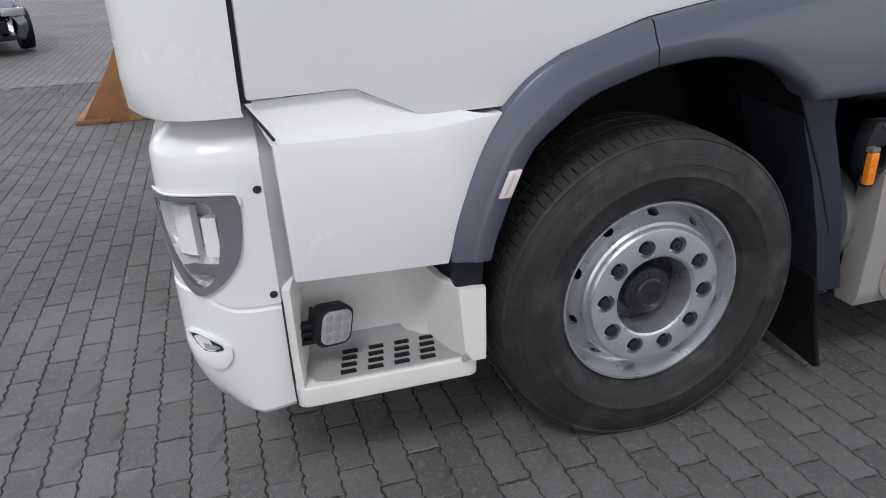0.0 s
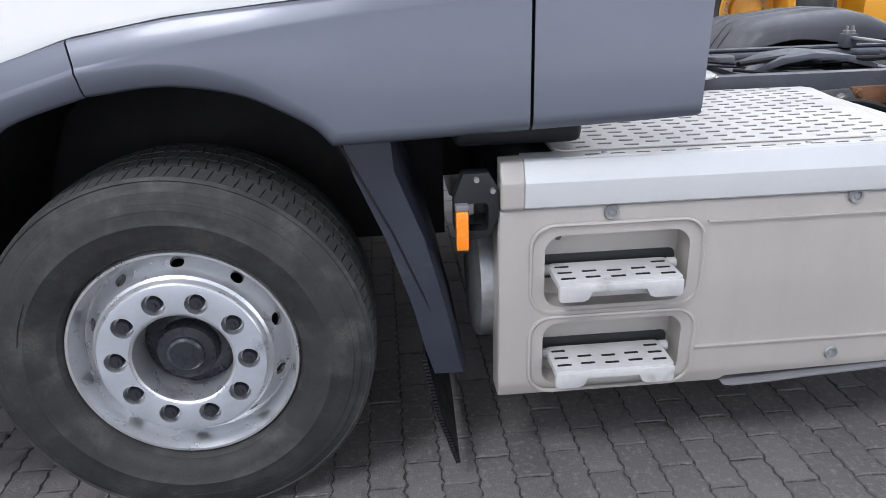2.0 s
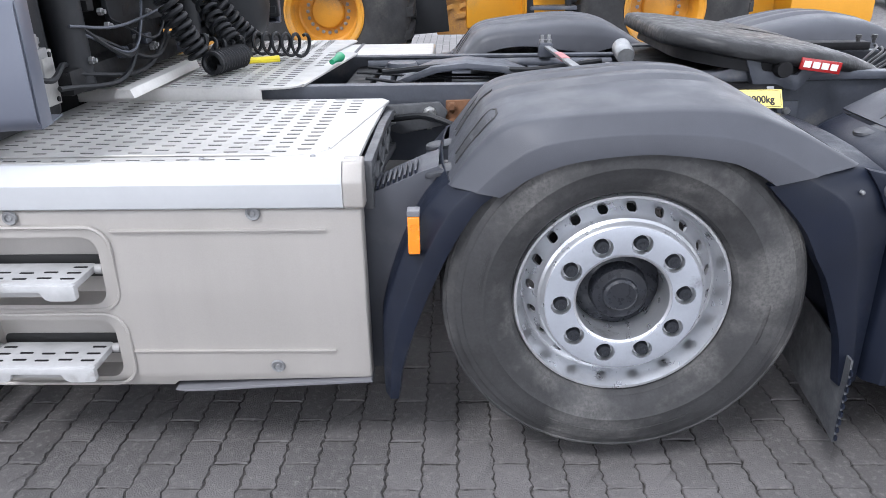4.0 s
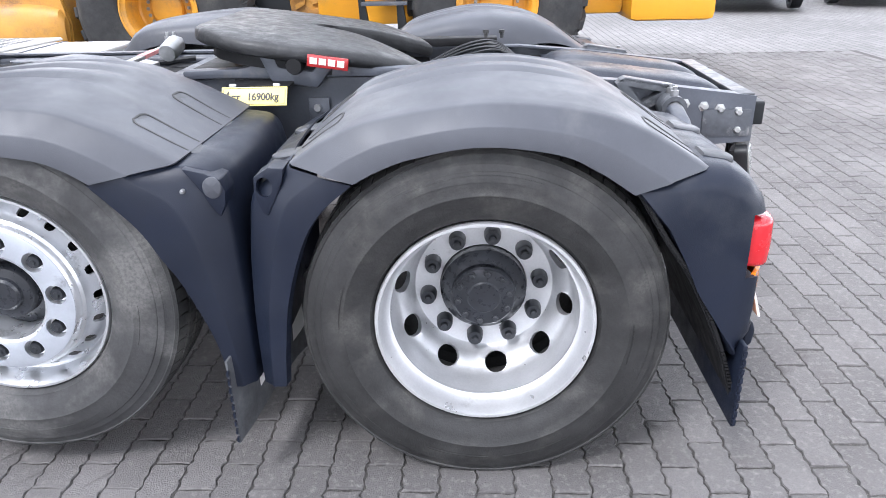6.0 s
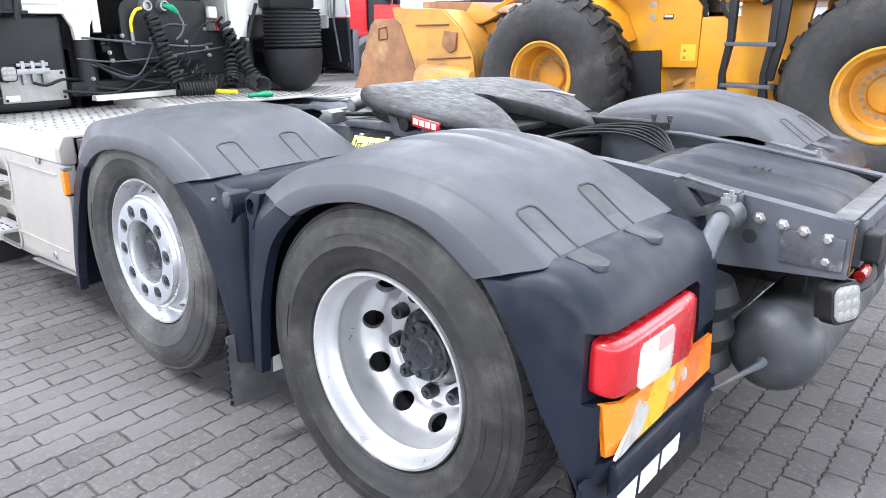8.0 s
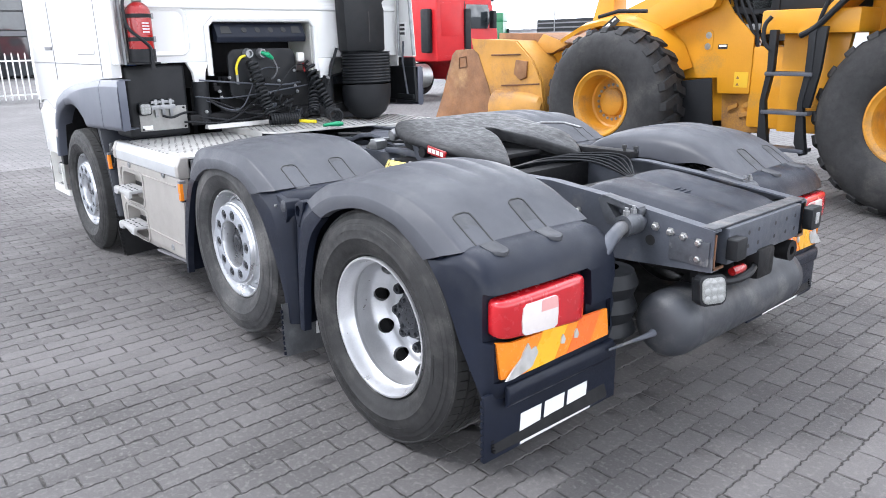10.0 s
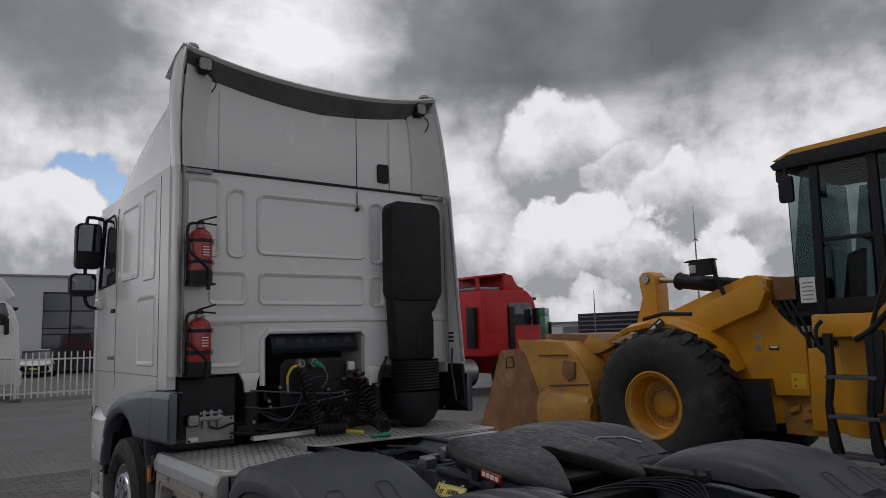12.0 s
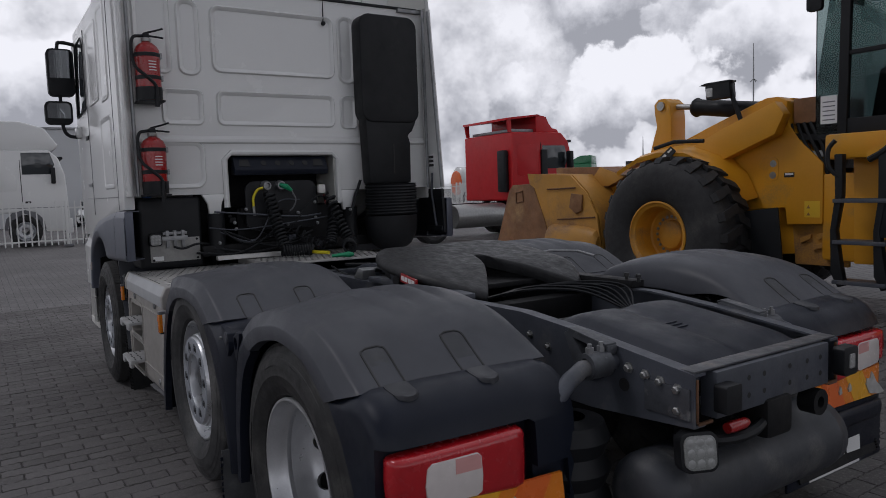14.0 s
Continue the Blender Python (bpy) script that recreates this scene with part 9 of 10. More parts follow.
# rear frame, platform and hood
part("rear_frame", bm_box(3.0, 5.6, 6.1, 7.4, 0.70, 1.3, 0.05), loader, "yellow rear frame", material=CAT_YELLOW)
part("platform", bm_box(2.86, 3.75, 5.50, 2 * LY - 5.50, 1.62, 1.84, 0.03), loader, "yellow cab platform", material=CAT_YELLOW)
part("platform_panel", bm_prism([(3.0, 1.62), (3.02, 0.68), (3.5, 0.68), (3.62, 1.62)], "y", 5.72, 5.80, 0.01), loader, "yellow side panel behind ladder", material=CAT_YELLOW)
hood = [(3.65, 1.2), (3.65, 2.30), (5.5, 2.22), (6.1, 2.10), (6.3, 1.9), (6.35, 1.1), (5.6, 1.05)]
part("engine_hood", bm_prism(hood, "y", 5.98, 2 * LY - 5.98, 0.05, 3), loader, "yellow engine hood", material=CAT_YELLOW)
part("counterweight", bm_box(5.6, 6.45, 5.75, 2 * LY - 5.75, 0.65, 1.15, 0.08), loader, "yellow counterweight", material=CAT_YELLOW)
for k in range(7):
    part("hood_louvre", bm_box(4.9, 5.5, 5.966, 5.985, 1.45 + 0.07 * k, 1.49 + 0.07 * k, 0.004), loader, "black louvre", material=BLACK)
for right in (False, True):
    rows = []
    for x, z in ((3.26, 1.66), (3.40, 1.75), (3.62, 1.98), (3.82, 2.12), (4.30, 2.16), (4.80, 2.08), (5.15, 1.80), (5.3, 1.5)):
        rows.append([(x + 0.03, 5.46, z - 0.07), (x, 5.42, z - 0.05), (x, 5.42, z), (x, 6.02, z + 0.02)])
    part("rear_fender", lflip(bm_loft(rows, thickness=0.03), right), loader, "yellow rear fender", material=CAT_YELLOW)
    part("fender_edge", lflip(bm_tube(curve_points([(3.28, 5.425, 1.60), (3.42, 5.415, 1.68), (3.64, 5.415, 1.90), (3.84, 5.415, 2.04), (4.3, 5.415, 2.08), (4.8, 5.415, 2.0), (5.15, 5.415, 1.74)], 5), 0.028, 8), right), loader, "black rubber fender edge", material=BLACK)
# ladder
for (x0, x1) in ((3.0, 3.03), (3.36, 3.40)):
    post = [(x0, 1.66), (x0 + 0.07, 1.66), (x0 + 0.07, 1.30), (x0 + 0.02, 1.0), (x0 + 0.06, 0.72), (x0 + 0.10, 0.52), (x0 + 0.04, 0.50), (x0 - 0.02, 0.62), (x0 - 0.03, 1.0), (x0 + 0.01, 1.30)]
    part("ladder_post", bm_prism(post, "y", 5.40, 5.47, 0.008), loader, "black ladder side", material=BLACK)
part("ladder_belt", bm_prism([(3.36, 1.68), (3.52, 1.68), (3.50, 1.30), (3.44, 0.95), (3.36, 0.95)], "y", 5.41, 5.46, 0.008), loader, "black ladder cover", material=BLACK)
for z in (0.53, 0.88, 1.24):
    part("ladder_step", bm_box(3.0, 3.44, 5.38, 5.58, z, z + 0.035, 0.006), loader, "scuffed steel ladder step", material=CHASSIS)
part("grab_rail", bm_tube(curve_points([(3.05, 5.42, 1.45), (2.96, 5.40, 1.55), (2.95, 5.40, 1.70), (3.0, 5.42, 1.78)], 5), 0.02, 8), loader, "black hand rail", material=BLACK)
part("grab_rail", bm_tube(curve_points([(3.42, 5.44, 1.66), (3.46, 5.42, 1.80), (3.62, 5.42, 2.25), (3.74, 5.44, 2.6)], 5), 0.02, 8), loader, "black hand rail", material=BLACK)
# cab
CX0, CX1, CY0, CY1 = 2.72, 4.0, 5.62, 2 * LY - 5.62
for x, y, lean in ((CX0 + 0.22, CY0, 0.03), (CX0 + 0.22, CY1, 0.03), (CX1, CY0, 0.0), (CX1, CY1, 0.0), (3.50, CY0, 0.0), (3.50, CY1, 0.0)):
    part("cab_post", bm_prism([(x - 0.042, 1.84), (x + 0.042, 1.84), (x + 0.042 + lean, 3.30), (x - 0.042 + lean, 3.30)], "y", y - 0.05, y + 0.05, 0.012), loader, "black cab post", material=BLACK)
lg = glass("cab_glass", (0.20, 0.26, 0.255))
for y in (CY0, CY1):
    part("cab_door_base", bm_box(CX0 + 0.25, CX1, y - 0.03, y + 0.03, 1.84, 1.98, 0.01), loader, "black door base", material=BLACK)
    part("cab_sill", bm_box(CX0 + 0.25, CX1, y - 0.035, y + 0.035, 2.53, 2.57, 0.008), loader, "black door bar", material=BLACK)
    part("side_glass", bm_box(CX0 + 0.25, CX1, y - 0.005, y + 0.005, 1.98, 3.28), loader, "tinted cab side glass", material=lg)
    part("front_quarter_glass", bm_prism([(CX0 - 0.02, 1.86), (CX0 + 0.2, 1.86), (CX0 + 0.2, 3.26), (CX0 + 0.12, 3.26), (CX0 - 0.02, 2.3)], "y", y - 0.005, y + 0.005), loader, "clear quarter glass", material=lg)
part("paper_notice", bm_box(CX0 + 0.02, CX0 + 0.17, CY0 - 0.014, CY0 - 0.007, 1.95, 2.20), loader, "white paper notice with grey bars", material=WHITE_INK)
for k in range(5):
    part("notice_bar", bm_box(CX0 + 0.04, CX0 + 0.15, CY0 - 0.016, CY0 - 0.013, 1.98 + 0.04 * k, 1.99 + 0.04 * k), loader, material=GREY_TRIM)
part("windscreen", bm_box(CX0 - 0.03, CX0 - 0.02, CY0, CY1, 1.9, 3.27), loader, "clear windscreen", material=lg)
part("rear_glass", bm_box(CX1 - 0.005, CX1 + 0.005, CY0, CY1, 2.2, 3.27), loader, "clear rear glass", material=lg)
part("cab_floor", bm_box(CX0, CX1, CY0, CY1, 1.82, 1.86), loader, "black cab floor", material=BLACK)
part("cab_roof", bm_prism([(2.56, 3.36), (2.60, 3.30), (4.1, 3.30), (4.2, 3.40), (4.1, 3.47), (2.75, 3.44)], "y", 5.50, 2 * LY - 5.50, 0.02), loader, "black cab roof with yellow top", material=BLACK)
part("roof_top", bm_prism([(2.58, 3.405), (4.16, 3.44), (4.05, 3.52), (2.8, 3.49)], "y", 5.54, 2 * LY - 5.54, 0.01), loader, "yellow roof top", material=CAT_YELLOW)
part("driver_seat", bm_prism([(3.35, 2.15), (3.40, 2.30), (3.62, 2.30), (3.68, 2.85), (3.80, 2.85), (3.80, 2.15)], "y", 6.5, 7.0, 0.04, 3), loader, "black driver's seat", material=BLACK)
part("steering_console", bm_prism([(2.85, 1.86), (2.95, 2.45), (3.10, 2.50), (3.05, 1.86)], "y", 6.65, 6.85, 0.02), loader, "black console", material=BLACK)
part("steering_wheel", bm_lathe([(0.19, -0.012), (0.205, 0.0), (0.19, 0.012), (0.178, 0.0)], 28, "z", closed=True, m=Matrix.Translation((3.08, 6.75, 2.58)) @ Matrix.Rotation(radians(30), 4, "Y")), loader, "black steering wheel", material=BLACK)
part("cab_mirror", bm_prism(round_rect(2.66, 2.80, 2.95, 3.22, 0.03, 3), "y", 5.42, 5.50, 0.02), loader, "black cab mirror", material=BLACK)
part("mirror_stalk", bm_tube([(2.72, 5.47, 3.22), (2.72, 5.50, 3.32)], 0.015, 6), loader, material=BLACK)
part("roof_light", bm_box(2.60, 2.70, 5.55, 5.67, 3.18, 3.30, 0.02), loader, "black roof work light", material=BLACK)
part("teal_screen", bm_box(2.80, 2.82, 6.2, 6.6, 3.05, 3.2, 0.005), loader, "teal sun visor", material=mat("teal_visor", (0.02, 0.30, 0.28), 0.4, var=0.05, bump=0.0))
part("exhaust_stack", bm_tube([(4.7, 6.75, 2.2), (4.7, 6.75, 2.9)], 0.07, 14), loader, "black exhaust stack", material=BLACK)

# the frame, works and cab stand inboard of the wheels
def inboard(names, grow, narrow):
    """Sets parts of the loader nearer to its middle line, and larger by grow about a point beside its tail."""
    at = Vector((6.25, LY, 1.6))
    m = Matrix.Translation(at) @ Matrix.Diagonal((grow, narrow, grow, 1)) @ Matrix.Translation(-at)
    for ob in loader.children:
        if ob.name.split(".")[0] in names:
            ob.matrix_basis = m @ ob.matrix_basis


inboard({"front_frame", "warning_sticker", "name_plate", "belly_plate", "frame_bracket", "works_box", "works_case", "works_shelf", "works_tray", "works_hose", "steer_cylinder"}, 1.111, 0.3725)
inboard({"front_fender", "name_sticker", "sticker_bar", "fender_rubber", "rubber_skirt"}, 1.065, 0.66)
inboard({"light_arm", "front_light", "arm_bracket"}, 1.09, 0.47)
inboard({"cab_post", "cab_door_base", "cab_sill", "side_glass", "front_quarter_glass", "paper_notice", "notice_bar", "windscreen", "rear_glass", "cab_floor", "cab_roof", "roof_top", "driver_seat", "steering_console",
         "cab_mirror", "mirror_stalk", "roof_light", "teal_screen"}, 1.06, 0.63)

# ---- what stands round the yard ----
FENCE_WHITE = mat("white_fence_paint", (0.72, 0.72, 0.70), 0.45, var=0.05, bump=0.02)
RED_CAB = mat("red_truck_paint", (0.52, 0.014, 0.018), 0.42, var=0.06, bump=0.0, coat=0.1, spec=0.3)
GREEN_CAB = mat("green_truck_paint", (0.012, 0.16, 0.06), 0.35, var=0.06, bump=0.0, coat=0.3)
CLADDING = mat("pale_wall_cladding", (0.58, 0.59, 0.60), 0.6, var=0.05, scale=0.4, bump=0.02)
ORANGE_PAINT = mat("orange_paint", (0.75, 0.13, 0.02), 0.4, var=0.04, bump=0.0)
BLUE_PAINT = mat("faded_blue_paint", (0.12, 0.24, 0.38), 0.5, var=0.2, scale=1.5, bump=0.0)
CAR_DARK = mat("dark_car_paint", (0.012, 0.014, 0.018), 0.22, var=0.05, bump=0.0, coat=0.8)
CAR_GREY = mat("grey_car_paint", (0.06, 0.07, 0.09), 0.25, var=0.05, bump=0.0, coat=0.8)


def fence(name, x, y0, y1, label, along="y", height=1.45, step=0.185):
    f = thing(name, (x, (y0 + y1) / 2, 0) if along == "y" else ((y0 + y1) / 2, x, 0), label, "fence")
    def place(a0, a1, t, z0, z1, bevel=0.0):
        return bm_box(x - t, x + t, a0, a1, z0, z1, bevel) if along == "y" else bm_box(a0, a1, x - t, x + t, z0, z1, bevel)
    slat = from_bm("slat", bm_prism([(-0.02, 0.0), (0.02, 0.0), (0.02, height - 0.05), (0.0, height), (-0.02, height - 0.05)], "x" if along == "y" else "y", -0.012, 0.012), FENCE_WHITE)
    n = int((y1 - y0) / step)
    for k in range(n):
        a = y0 + step * (k + 0.5)
        part("slat", slat, f, "", Matrix.Translation((x + 0.03, a, 0.07) if along == "y" else (a, x - 0.03, 0.07)))
    for z in (0.22, height - 0.18):
        part("rail", place(y0, y1, 0.018, z - 0.025, z + 0.025), f, material=FENCE_WHITE)
    k = y0
    while k <= y1:
        part("post", place(k - 0.04, k + 0.04, 0.04, 0.0, height + 0.05, 0.006), f, material=FENCE_WHITE)
        part("post_foot", place(k - 0.15, k + 0.15, 0.15, 0.0, 0.08, 0.02), f, "concrete post foot", material=GREY_TRIM)
        k += 2.5
    return f


fence("palisade_fence", -20.0, -13.4, 5.1, "white steel palisade fence along the yard")
fence("palisade_fence", 34.0, -48.0, -30.0, "white steel palisade fence along the yard", "x", 1.75, 0.16)

# white office building with a large window
hall = thing("office_building", (-47.0, 0.0, 0.0), "pale flat-roofed office building with a dark glass front", "building")
W0, W1, Z0, Z1 = 5.45, 13.0, 0.15, 4.85
bm = bm_box(-52.0, -42.0, -30.0, W0, 0.0, 5.75)
part("wall", bm, hall, material=CLADDING)
part("wall", bm_box(-52.0, -42.0, W1, 14.5, 0.0, 5.75), hall, material=CLADDING)
part("wall", bm_box(-52.0, -42.0, W0, W1, Z1, 5.75), hall, material=CLADDING)
part("wall", bm_box(-52.0, -43.6, W0, W1, 0.0, Z1), hall, "dark room wall", material=GREY_TRIM)
part("roof_edge", bm_box(-52.1, -41.9, -30.1, 14.6, 5.75, 5.88, 0.02), hall, "grey roof edge", material=GALV)
part("floor_slab", bm_box(-43.5, -42.05, W0, W1, 2.35, 2.65), hall, material=GREY_TRIM)
win = part("window", bm_box(-42.12, -42.02, W0, W1, Z1 - 0.08, Z1), hall, "dark framed glass front", material=BLACK)
cols = 5
for k in range(cols + 1):
    y = W0 + (W1 - W0) * k / cols
    part("mullion", bm_box(-42.12, -42.02, y - 0.05, y + 0.05, Z0, Z1), win, material=BLACK)
for r, (a, b) in enumerate(((0.15, 2.3), (2.7, 3.7), (3.75, 4.8))):
    for k in range(cols):
        y = W0 + (W1 - W0) * k / cols
        part("pane", bm_box(-42.09, -42.06, y + 0.05, y + (W1 - W0) / cols - 0.05, a, b), win, material=DARK_GLASS)
    part("transom", bm_box(-42.12, -42.02, W0, W1, b - 0.01, b + 0.06), win, material=BLACK)
part("roof_vent", bm_box(-44.0, -43.0, 8.0, 9.0, 5.88, 6.1, 0.05), hall, material=GREY_TRIM)


def far_truck(name, label, paint, m, roof=0.45, chassis=True, roof_open=False, trim=None, length=2.1, tall=0.0):
    """A tractor truck at a distance. Local: x ahead, y to its left, z up, front axle at x = 0."""
    t = thing(name, m.translation[:], label, "truck", "parked trucks")
    def p(pname, bm, parent=t, material=paint, lab=""):
        return part(pname, bm, parent, lab, m, material)
    top = 3.0
    back = 1.25 - length
    cabp = [(back, 1.05), (back, top), (0.75 + 0.3 * tall, top), (1.02 + 0.3 * tall, 2.75), (1.28, 1.9 + tall), (1.34, 1.0), (1.34, 0.45), (0.58, 0.45), (0.50, 0.85), (0.30, 1.08), (-0.30, 1.08)]
    cab_ = p("cab", bm_prism(cabp, "y", -1.24, 1.24, 0.06, 3), lab="painted cab")
    if roof_open:
        p("roof_fairing", bm_prism([(back + 0.95, top - 0.01), (back + 0.95, top + 0.50), (back + 1.05, top + 0.52), (back + 1.35, top + 0.46), (0.40, top + 0.26), (0.52, top + 0.14), (0.70, top + 0.10), (0.78, top - 0.01)], "y", -1.12, 1.12, 0.04, 2))
        p("roof_lid", bm_prism([(back - 0.12, top + 0.33), (back - 0.10, top + 0.40), (back + 1.05, top + 0.525), (back + 1.05, top + 0.47)], "y", -1.14, 1.14, 0.012), lab="red roof spoiler lid")
        for s in (-1, 1):
            p("lid_stay", bm_prism([(back - 0.02, top), (back + 0.08, top), (back + 0.06, top + 0.36), (back - 0.08, top + 0.34)], "y", s * 1.08 - 0.03, s * 1.08 + 0.03))
        p("side_duct", bm_box(back + 1.00, back + 1.22, -1.31, -1.20, 1.25, 2.50, 0.03), material=BLACK, lab="tall black duct on the cab side")
        p("roof_frame", bm_box(back + 0.15, back + 0.95, -1.0, 1.0, top + 0.02, top + 0.10, 0.01), material=GALV)
    else:
        p("roof_fairing", bm_prism([(back, top - 0.02), (back, top + roof + 0.35), (back + 0.9, top + roof + 0.34), (0.45 + tall, top + roof + 0.15), (0.85 + tall, top + 0.15), (0.88 + 0.3 * tall, top - 0.02)], "y", -1.16, 1.16, 0.08, 3))
    for s in (-1, 1):
        y0, y1 = (1.235, 1.25) if s > 0 else (-1.25, -1.235)
        p("side_window", bm_prism([(0.02, 1.95 + tall), (0.85, 1.95 + tall), (0.98, 2.25 + tall), (0.86, 2.62 + tall), (0.02, 2.62 + tall)], "y", y0, y1, 0.004), material=DARK_GLASS)
        p("bunk_panel", bm_prism(round_rect(back + 0.15, -0.15, 1.75, 2.65, 0.06, 3), "y", y0 * 0.998, y1 * 0.999, 0.004))
        p("wheel_arch", bm_prism([(-0.62, 0.55), (-0.55, 0.85), (-0.32, 1.08), (0.0, 1.16), (0.32, 1.08), (0.55, 0.85), (0.60, 0.55), (0.50, 0.55), (0.42, 0.82), (0.0, 1.05), (-0.42, 0.82), (-0.52, 0.55)], "y", y0 * 0.99, y1 * 1.005, 0.01), material=GREY_TRIM)
        p("mirror", bm_box(0.85, 0.98, s * 1.42 - 0.1, s * 1.42 + 0.1, 1.95, 2.45, 0.03), material=BLACK)
        p("step_panel", bm_box(0.62, 1.3, y0 * 0.99, y1 * 1.003, 0.46, 1.0, 0.01), material=CREAM if not trim else trim)
        p("lower_line", bm_box(back + 0.02, 1.3, y0 * 0.999, y1 * 1.002, 1.16, 1.22, 0.002), material=trim or GREY_TRIM)
        # black strip painted where the door gap is shaded
        p("sill_gap", bm_box(-0.04, -0.02, y0 * 0.999, y1 * 1.001, 1.15, 2.7), material=INK_AND_SHADE)
        p("handle", bm_box(0.05, 0.22, y0 * 0.999, y1 * 1.002, 1.36, 1.42, 0.004), material=INK_AND_SHADE)
    p("windscreen", bm_prism([(1.03, 2.72), (1.29, 1.92), (1.31, 1.92), (1.05, 2.72)], "y", -1.1, 1.1), material=DARK_GLASS)
    p("sun_visor", bm_box(1.0, 1.25, -1.1, 1.1, 2.72, 2.80, 0.02), material=BLACK)
    p("bumper", bm_box(1.2, 1.42, -1.24, 1.24, 0.35, 0.85, 0.06, 3))
    axles = [0.0] + ([-3.7] if chassis else [])
    for ax in axles:
        for s in (-1, 1):
            mm = m @ Matrix.Translation((ax, s * 1.24, 0.49)) @ Matrix.Rotation(0.0 if s < 0 else math.pi, 4, "Z")
            w = part("wheel", WHEEL_PARTS["front"]["rim"], t, "silver rim", mm)
            part("tyre", WHEEL_PARTS["front"]["tyre"], w, "", mm)
    if chassis:
        for s in (-1, 1):
            p("chassis_rail", bm_box(-4.4, back + 0.1, s * 0.4 - 0.04, s * 0.4 + 0.04, 0.75, 1.0), material=CHASSIS_BLACK)
            p("mudguard", bm_prism([(-4.3, 0.62), (-4.2, 0.92), (-3.95, 1.06), (-3.45, 1.06), (-3.2, 0.92), (-3.15, 0.80), (-3.25, 0.80), (-3.5, 1.0), (-3.9, 1.0), (-4.12, 0.88), (-4.2, 0.62)], "y", min(s * 0.65, s * 1.26), max(s * 0.65, s * 1.26), 0.01), material=BLACK)
            p("tail_lamp", bm_box(-4.33, -4.28, s * 0.95 - 0.25, s * 0.95 + 0.25, 0.62, 0.76, 0.01), material=RED)
            p("mud_flap", bm_box(-4.29, -4.27, s * 0.95 - 0.3, s * 0.95 + 0.3, 0.2, 0.62), material=BLACK)
            p("fuel_tank", bm_lathe([(0.0001, -2.9), (0.30, -2.9), (0.33, -2.85), (0.33, -1.25), (0.30, -1.2), (0.0001, -1.2)], 20, "x", m=Matrix.Translation((0, s * 0.92, 0.68))), material=STEEL)
        p("fifth_wheel", bm_box(-4.0, -3.2, -0.45, 0.45, 1.08, 1.16, 0.03), material=WORN)
        p("exhaust_shield", bm_box(back - 0.18, back, -1.05, -0.70, 1.3, 2.5, 0.06), material=BLACK)
    return t


far_truck("tractor_truck", "white high-roof truck parked behind the palisade fence", WHITE, Matrix.Translation((-22.3, 0.52, 0)) @ Matrix.Rotation(radians(88), 4, "Z") @ Matrix.Diagonal((1, 1, 1.07, 1)), 0.55, tall=0.3)
far_truck("tractor_truck", "red sleeper-cab truck with an empty roof rack", RED_CAB, Matrix.Translation((-10.75, 13.05, 0)) @ Matrix.Rotation(radians(88), 4, "Z"), roof_open=True, trim=RED_CAB, length=2.3)
green = far_truck("tractor_truck", "green and yellow truck cab far across the yard", GREEN_CAB, Matrix.Translation((-35.6, 40.2, 0)) @ Matrix.Rotation(radians(215), 4, "Z"), 0.3, trim=GREEN_CAB)
fence("palisade_fence", 26.0, -33.0, -24.5, "white steel palisade fence before the far trailers", "x", 1.75, 0.16)
far_truck("tractor_truck", "white truck parked far across the yard", WHITE, Matrix.Translation((-47.5, 39.5, 0)) @ Matrix.Rotation(radians(200), 4, "Z"), 0.1)

# tank trailer end, dark container and blue box body in the far row
tank_t = thing("tank_trailer", (-53.0, 40.0, 0), "white tank trailer with an orange end", "trailer")
part("barrel", bm_lathe([(0.0001, -0.1), (0.9, 0.0), (1.2, 0.3), (1.2, 8.0), (0.0001, 8.2)], 28, "y", m=Matrix.Translation((-53.6, 40.0, 2.0)) @ Matrix.Diagonal((1.0, 1, 1.3, 1))), tank_t, "white tank", material=WHITE)
part("end_plate", bm_lathe([(0.0001, -0.14), (0.92, -0.05), (1.0, 0.05)], 28, "y", m=Matrix.Translation((-53.5, 39.95, 1.9)) @ Matrix.Diagonal((1.0, 1, 1.25, 1))), tank_t, "orange end", material=ORANGE_PAINT)
for dx in (-0.9, 0.7):
    part("wheel", bm_lathe([(0.0001, 0), (0.5, 0), (0.5, 0.3), (0.0001, 0.3)], 20, "y", m=Matrix.Translation((-53.5 + dx, 40.4, 0.5))), tank_t, material=BLACK)
box_t = thing("box_trailer", (-44.5, 42.0, 0), "faded blue box body in the far row", "trailer")
part("box_body", bm_box(-46.2, -43.0, 41.0, 45.0, 0.9, 3.3, 0.05), box_t, material=BLUE_PAINT)
part("box_foot", bm_box(-46.0, -43.2, 41.2, 44.8, 0.0, 0.9, 0.02), box_t, material=BLACK)
cont = thing("container", (-28.3, 41.5, 0), "black slatted container far across the yard", "container")
part("container_body", bm_box(-31.0, -24.2, 40.0, 43.0, 0.9, 3.0, 0.03), cont, material=BLACK)
for k in range(6):
    part("slat_bar", bm_box(-30.9, -24.3, 39.95, 40.0, 1.1 + 0.32 * k, 1.2 + 0.32 * k), cont, material=GREY_TRIM)
part("container_foot", bm_box(-30.8, -24.4, 40.2, 42.8, 0.0, 0.9), cont, material=CHASSIS_BLACK)
low = thing("warehouse", (-40.0, 75.0, 0), "low grey warehouse on the horizon", "building")
part("wall", bm_box(-75.0, -5.0, 70.0, 80.0, 0.0, 2.7), low, material=CLADDING)
part("roof", bm_box(-75.3, -4.7, 69.7, 80.3, 2.7, 2.95), low, "grey roof", material=GREY_TRIM)
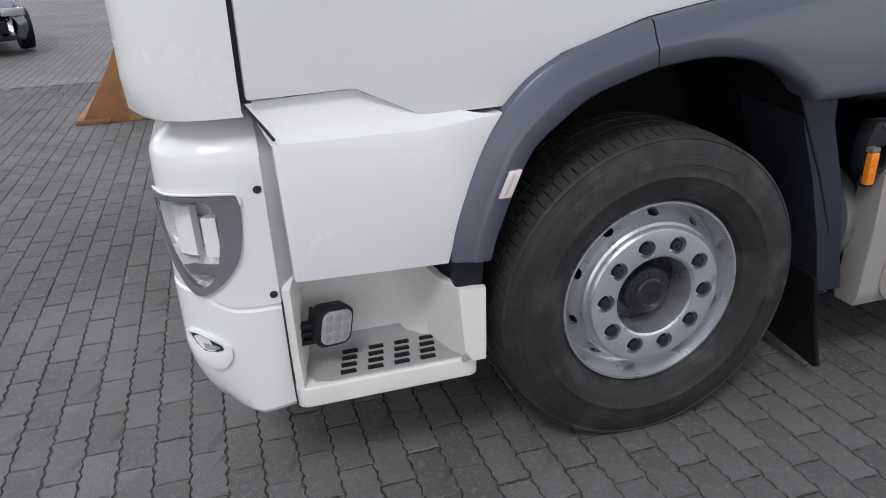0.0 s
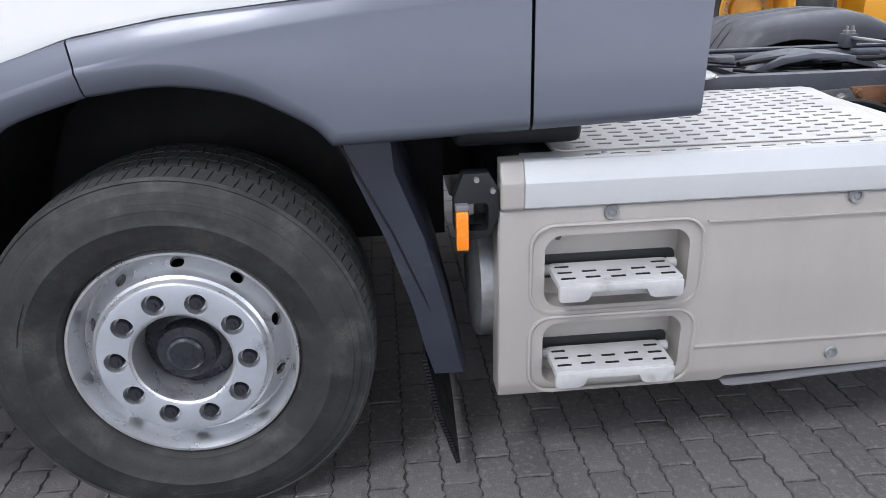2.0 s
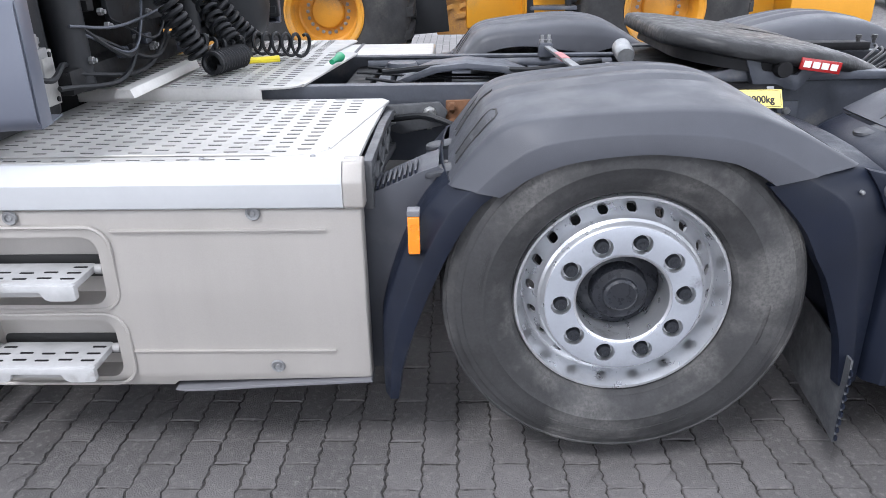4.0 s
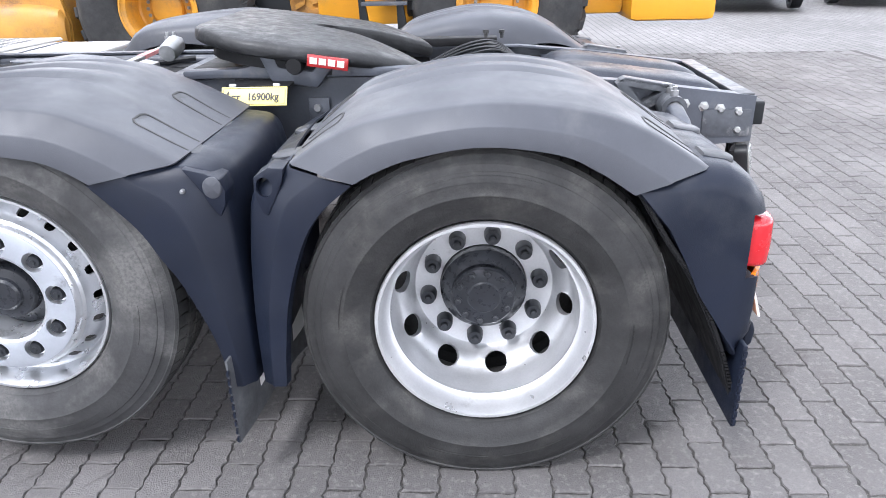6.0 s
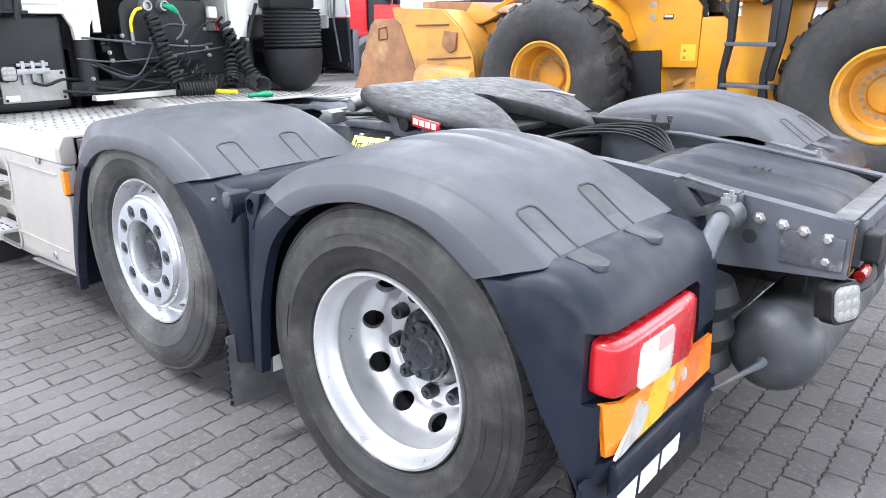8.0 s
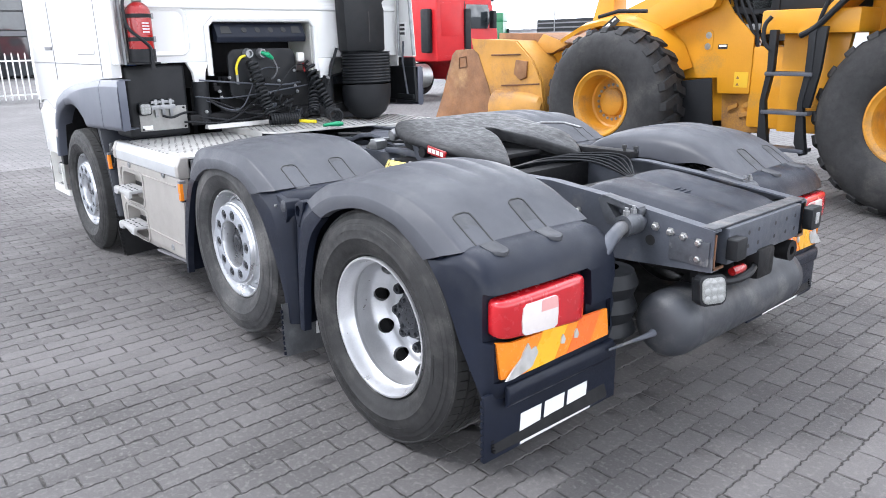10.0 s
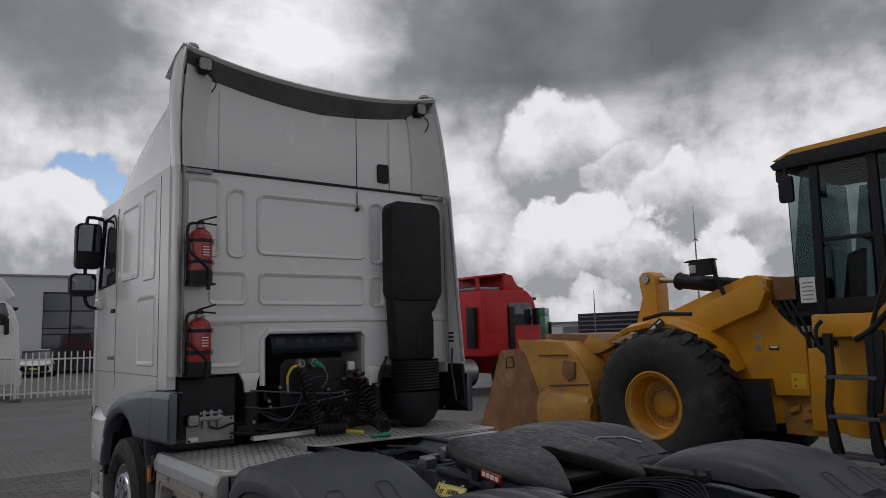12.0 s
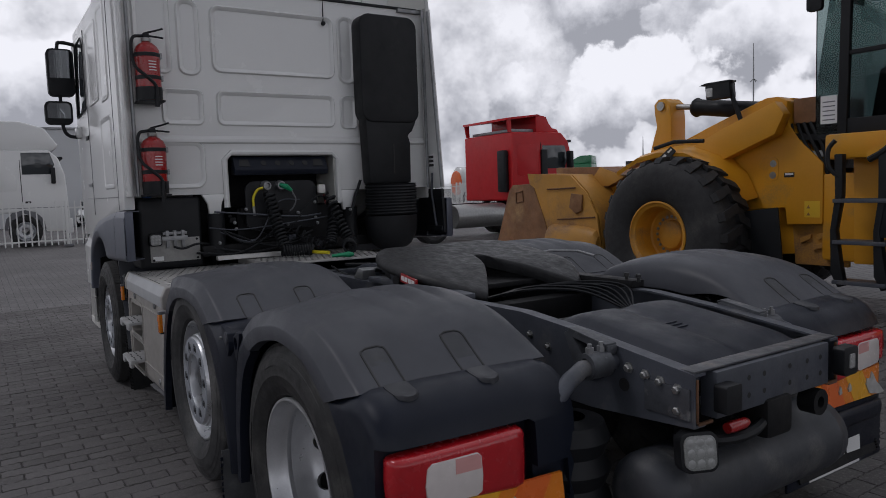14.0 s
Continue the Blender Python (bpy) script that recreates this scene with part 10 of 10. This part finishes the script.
for k in range(11):
    part("door", bm_box(-73.0 + 6.2 * k, -69.6 + 6.2 * k, 69.93, 70.0, 0.0, 2.3), low, material=GREY_TRIM)
crane = thing("loading_crane", (-52.0, 46.0, 0), "green loading crane folded above a far truck", "crane")
part("column", bm_box(-52.3, -51.8, 45.8, 46.2, 0.0, 3.4, 0.03), crane, material=GREEN_CAB)
part("boom", bm_tube([(-52.0, 46.0, 3.3), (-50.6, 46.0, 4.9)], 0.16, 8), crane, material=GREEN_CAB)

# masts and lamp
for x, y, h, lab in ((-20.5, 40.0, 9.7, "thin radio mast"), (-29.3, 40.0, 4.7, "thin grey pole")):
    mast = thing("radio_mast" if h > 6 else "pole", (x, y, 0), lab + " far across the yard", "mast")
    part("shaft", bm_tube([(x, y, 0), (x, y, h * 0.75), (x, y, h)], [0.06, 0.045, 0.02], 8), mast, material=GALV)
    if h > 6:
        for a in range(4):
            part("radial", bm_tube([(x, y, h * 0.78), (x + 0.25 * math.cos(a * 1.57), y + 0.25 * math.sin(a * 1.57), h * 0.76)], 0.02, 5), mast, material=GALV)
sl_ = thing("street_lamp", (-12.0, 40.0, 0), "grey street lamp far across the yard", "street lamp")
part("pole", bm_tube([(-12.0, 40.0, 0), (-12.0, 40.0, 6.0), (-12.2, 40.0, 6.15)], 0.06, 8), sl_, material=GALV)
part("lamp_head", bm_box(-12.9, -12.1, 39.85, 40.15, 6.1, 6.22, 0.03), sl_, material=GALV)


def car(m, paint, label):
    """A parked car, its nose towards local -y."""
    c = thing("car", m.translation[:], label, "car", "parked cars")
    rows = []
    for y, hw, zl, zh in ((0.0, 0.70, 0.30, 0.62), (0.12, 0.84, 0.22, 0.76), (0.9, 0.90, 0.2, 0.95), (1.3, 0.90, 0.2, 1.0), (3.4, 0.90, 0.2, 1.0), (4.1, 0.86, 0.24, 0.98), (4.3, 0.75, 0.35, 0.85)):
        rows.append([(-hw * 0.9, y, zl), (-hw, y, zl + 0.15), (-hw, y, zl + 0.5 * (zh - zl)), (-hw * 0.86, y, zh), (hw * 0.86, y, zh), (hw, y, zl + 0.5 * (zh - zl)), (hw, y, zl + 0.15), (hw * 0.9, y, zl)])
    part("body", bm_loft(rows, closed=True), c, "", m, paint)
    cabin = [(0.95, 0.95), (1.7, 1.42), (3.2, 1.45), (4.0, 1.0)]
    part("cabin", bm_prism([(y, z) for y, z in cabin], "x", -0.70, 0.70, 0.06, 2), c, "", m, DARK_GLASS)
    part("roof", bm_box(-0.64, 0.64, 1.7, 3.2, 1.42, 1.47, 0.02), c, "", m, paint)
    part("grille", bm_box(-0.55, 0.55, -0.02, 0.08, 0.34, 0.52, 0.02), c, "", m, BLACK)
    part("number_plate", bm_box(-0.26, 0.26, -0.04, -0.02, 0.40, 0.51, 0.003), c, "yellow plate with dark bar", m, YELLOW_PLATE)
    part("plate_bar", bm_box(-0.2, 0.2, -0.043, -0.039, 0.44, 0.475), c, "", m, INK_AND_SHADE)
    for s in (-1, 1):
        part("headlamp", bm_box(s * 0.66 - 0.16, s * 0.66 + 0.16, -0.01, 0.15, 0.58, 0.70, 0.03), c, "", m, LENS)
        for y in (0.85, 3.4):
            w = part("wheel", bm_lathe([(0.0001, -0.02), (0.2, -0.02), (0.22, 0.0), (0.22, 0.1), (0.0001, 0.1)], 20, "x", m=Matrix.Translation((s * 0.88 - 0.04, y, 0.32))), c, "", m, GALV)
            part("tyre", bm_lathe([(0.21, -0.1), (0.32, -0.1), (0.33, 0.0), (0.32, 0.1), (0.21, 0.1)], 24, "x", closed=True, m=Matrix.Translation((s * 0.86, y, 0.33))), w, "", m, BLACK)
    return c


car(Matrix.Translation((9.55, 13.0, 0)) @ Matrix.Rotation(radians(-10), 4, "Z"), CAR_DARK, "black car with a yellow plate parked on the paving")
car(Matrix.Translation((12.4, 13.6, 0)) @ Matrix.Rotation(radians(-10), 4, "Z"), CAR_DARK, "black car parked on the paving")
car(Matrix.Translation((6.9, 14.4, 0)) @ Matrix.Rotation(radians(-8), 4, "Z"), CAR_GREY, "dark grey car parked beyond the loader")
car(Matrix.Translation((-4.6, 10.9, 0)) @ Matrix.Rotation(radians(20), 4, "Z"), CAR_GREY, "dark blue-grey car with a yellow plate")
car(Matrix.Translation((-38.0, 4.6, 0)) @ Matrix.Rotation(radians(80), 4, "Z"), WHITE, "white van-like car before the office building")

# ---- the pavers nearest to the walk, one by one ----
for shape, m in PAVERS_NEAR:
    part("paver", PAVERS_SHARED[shape], joint_bed, "", m)
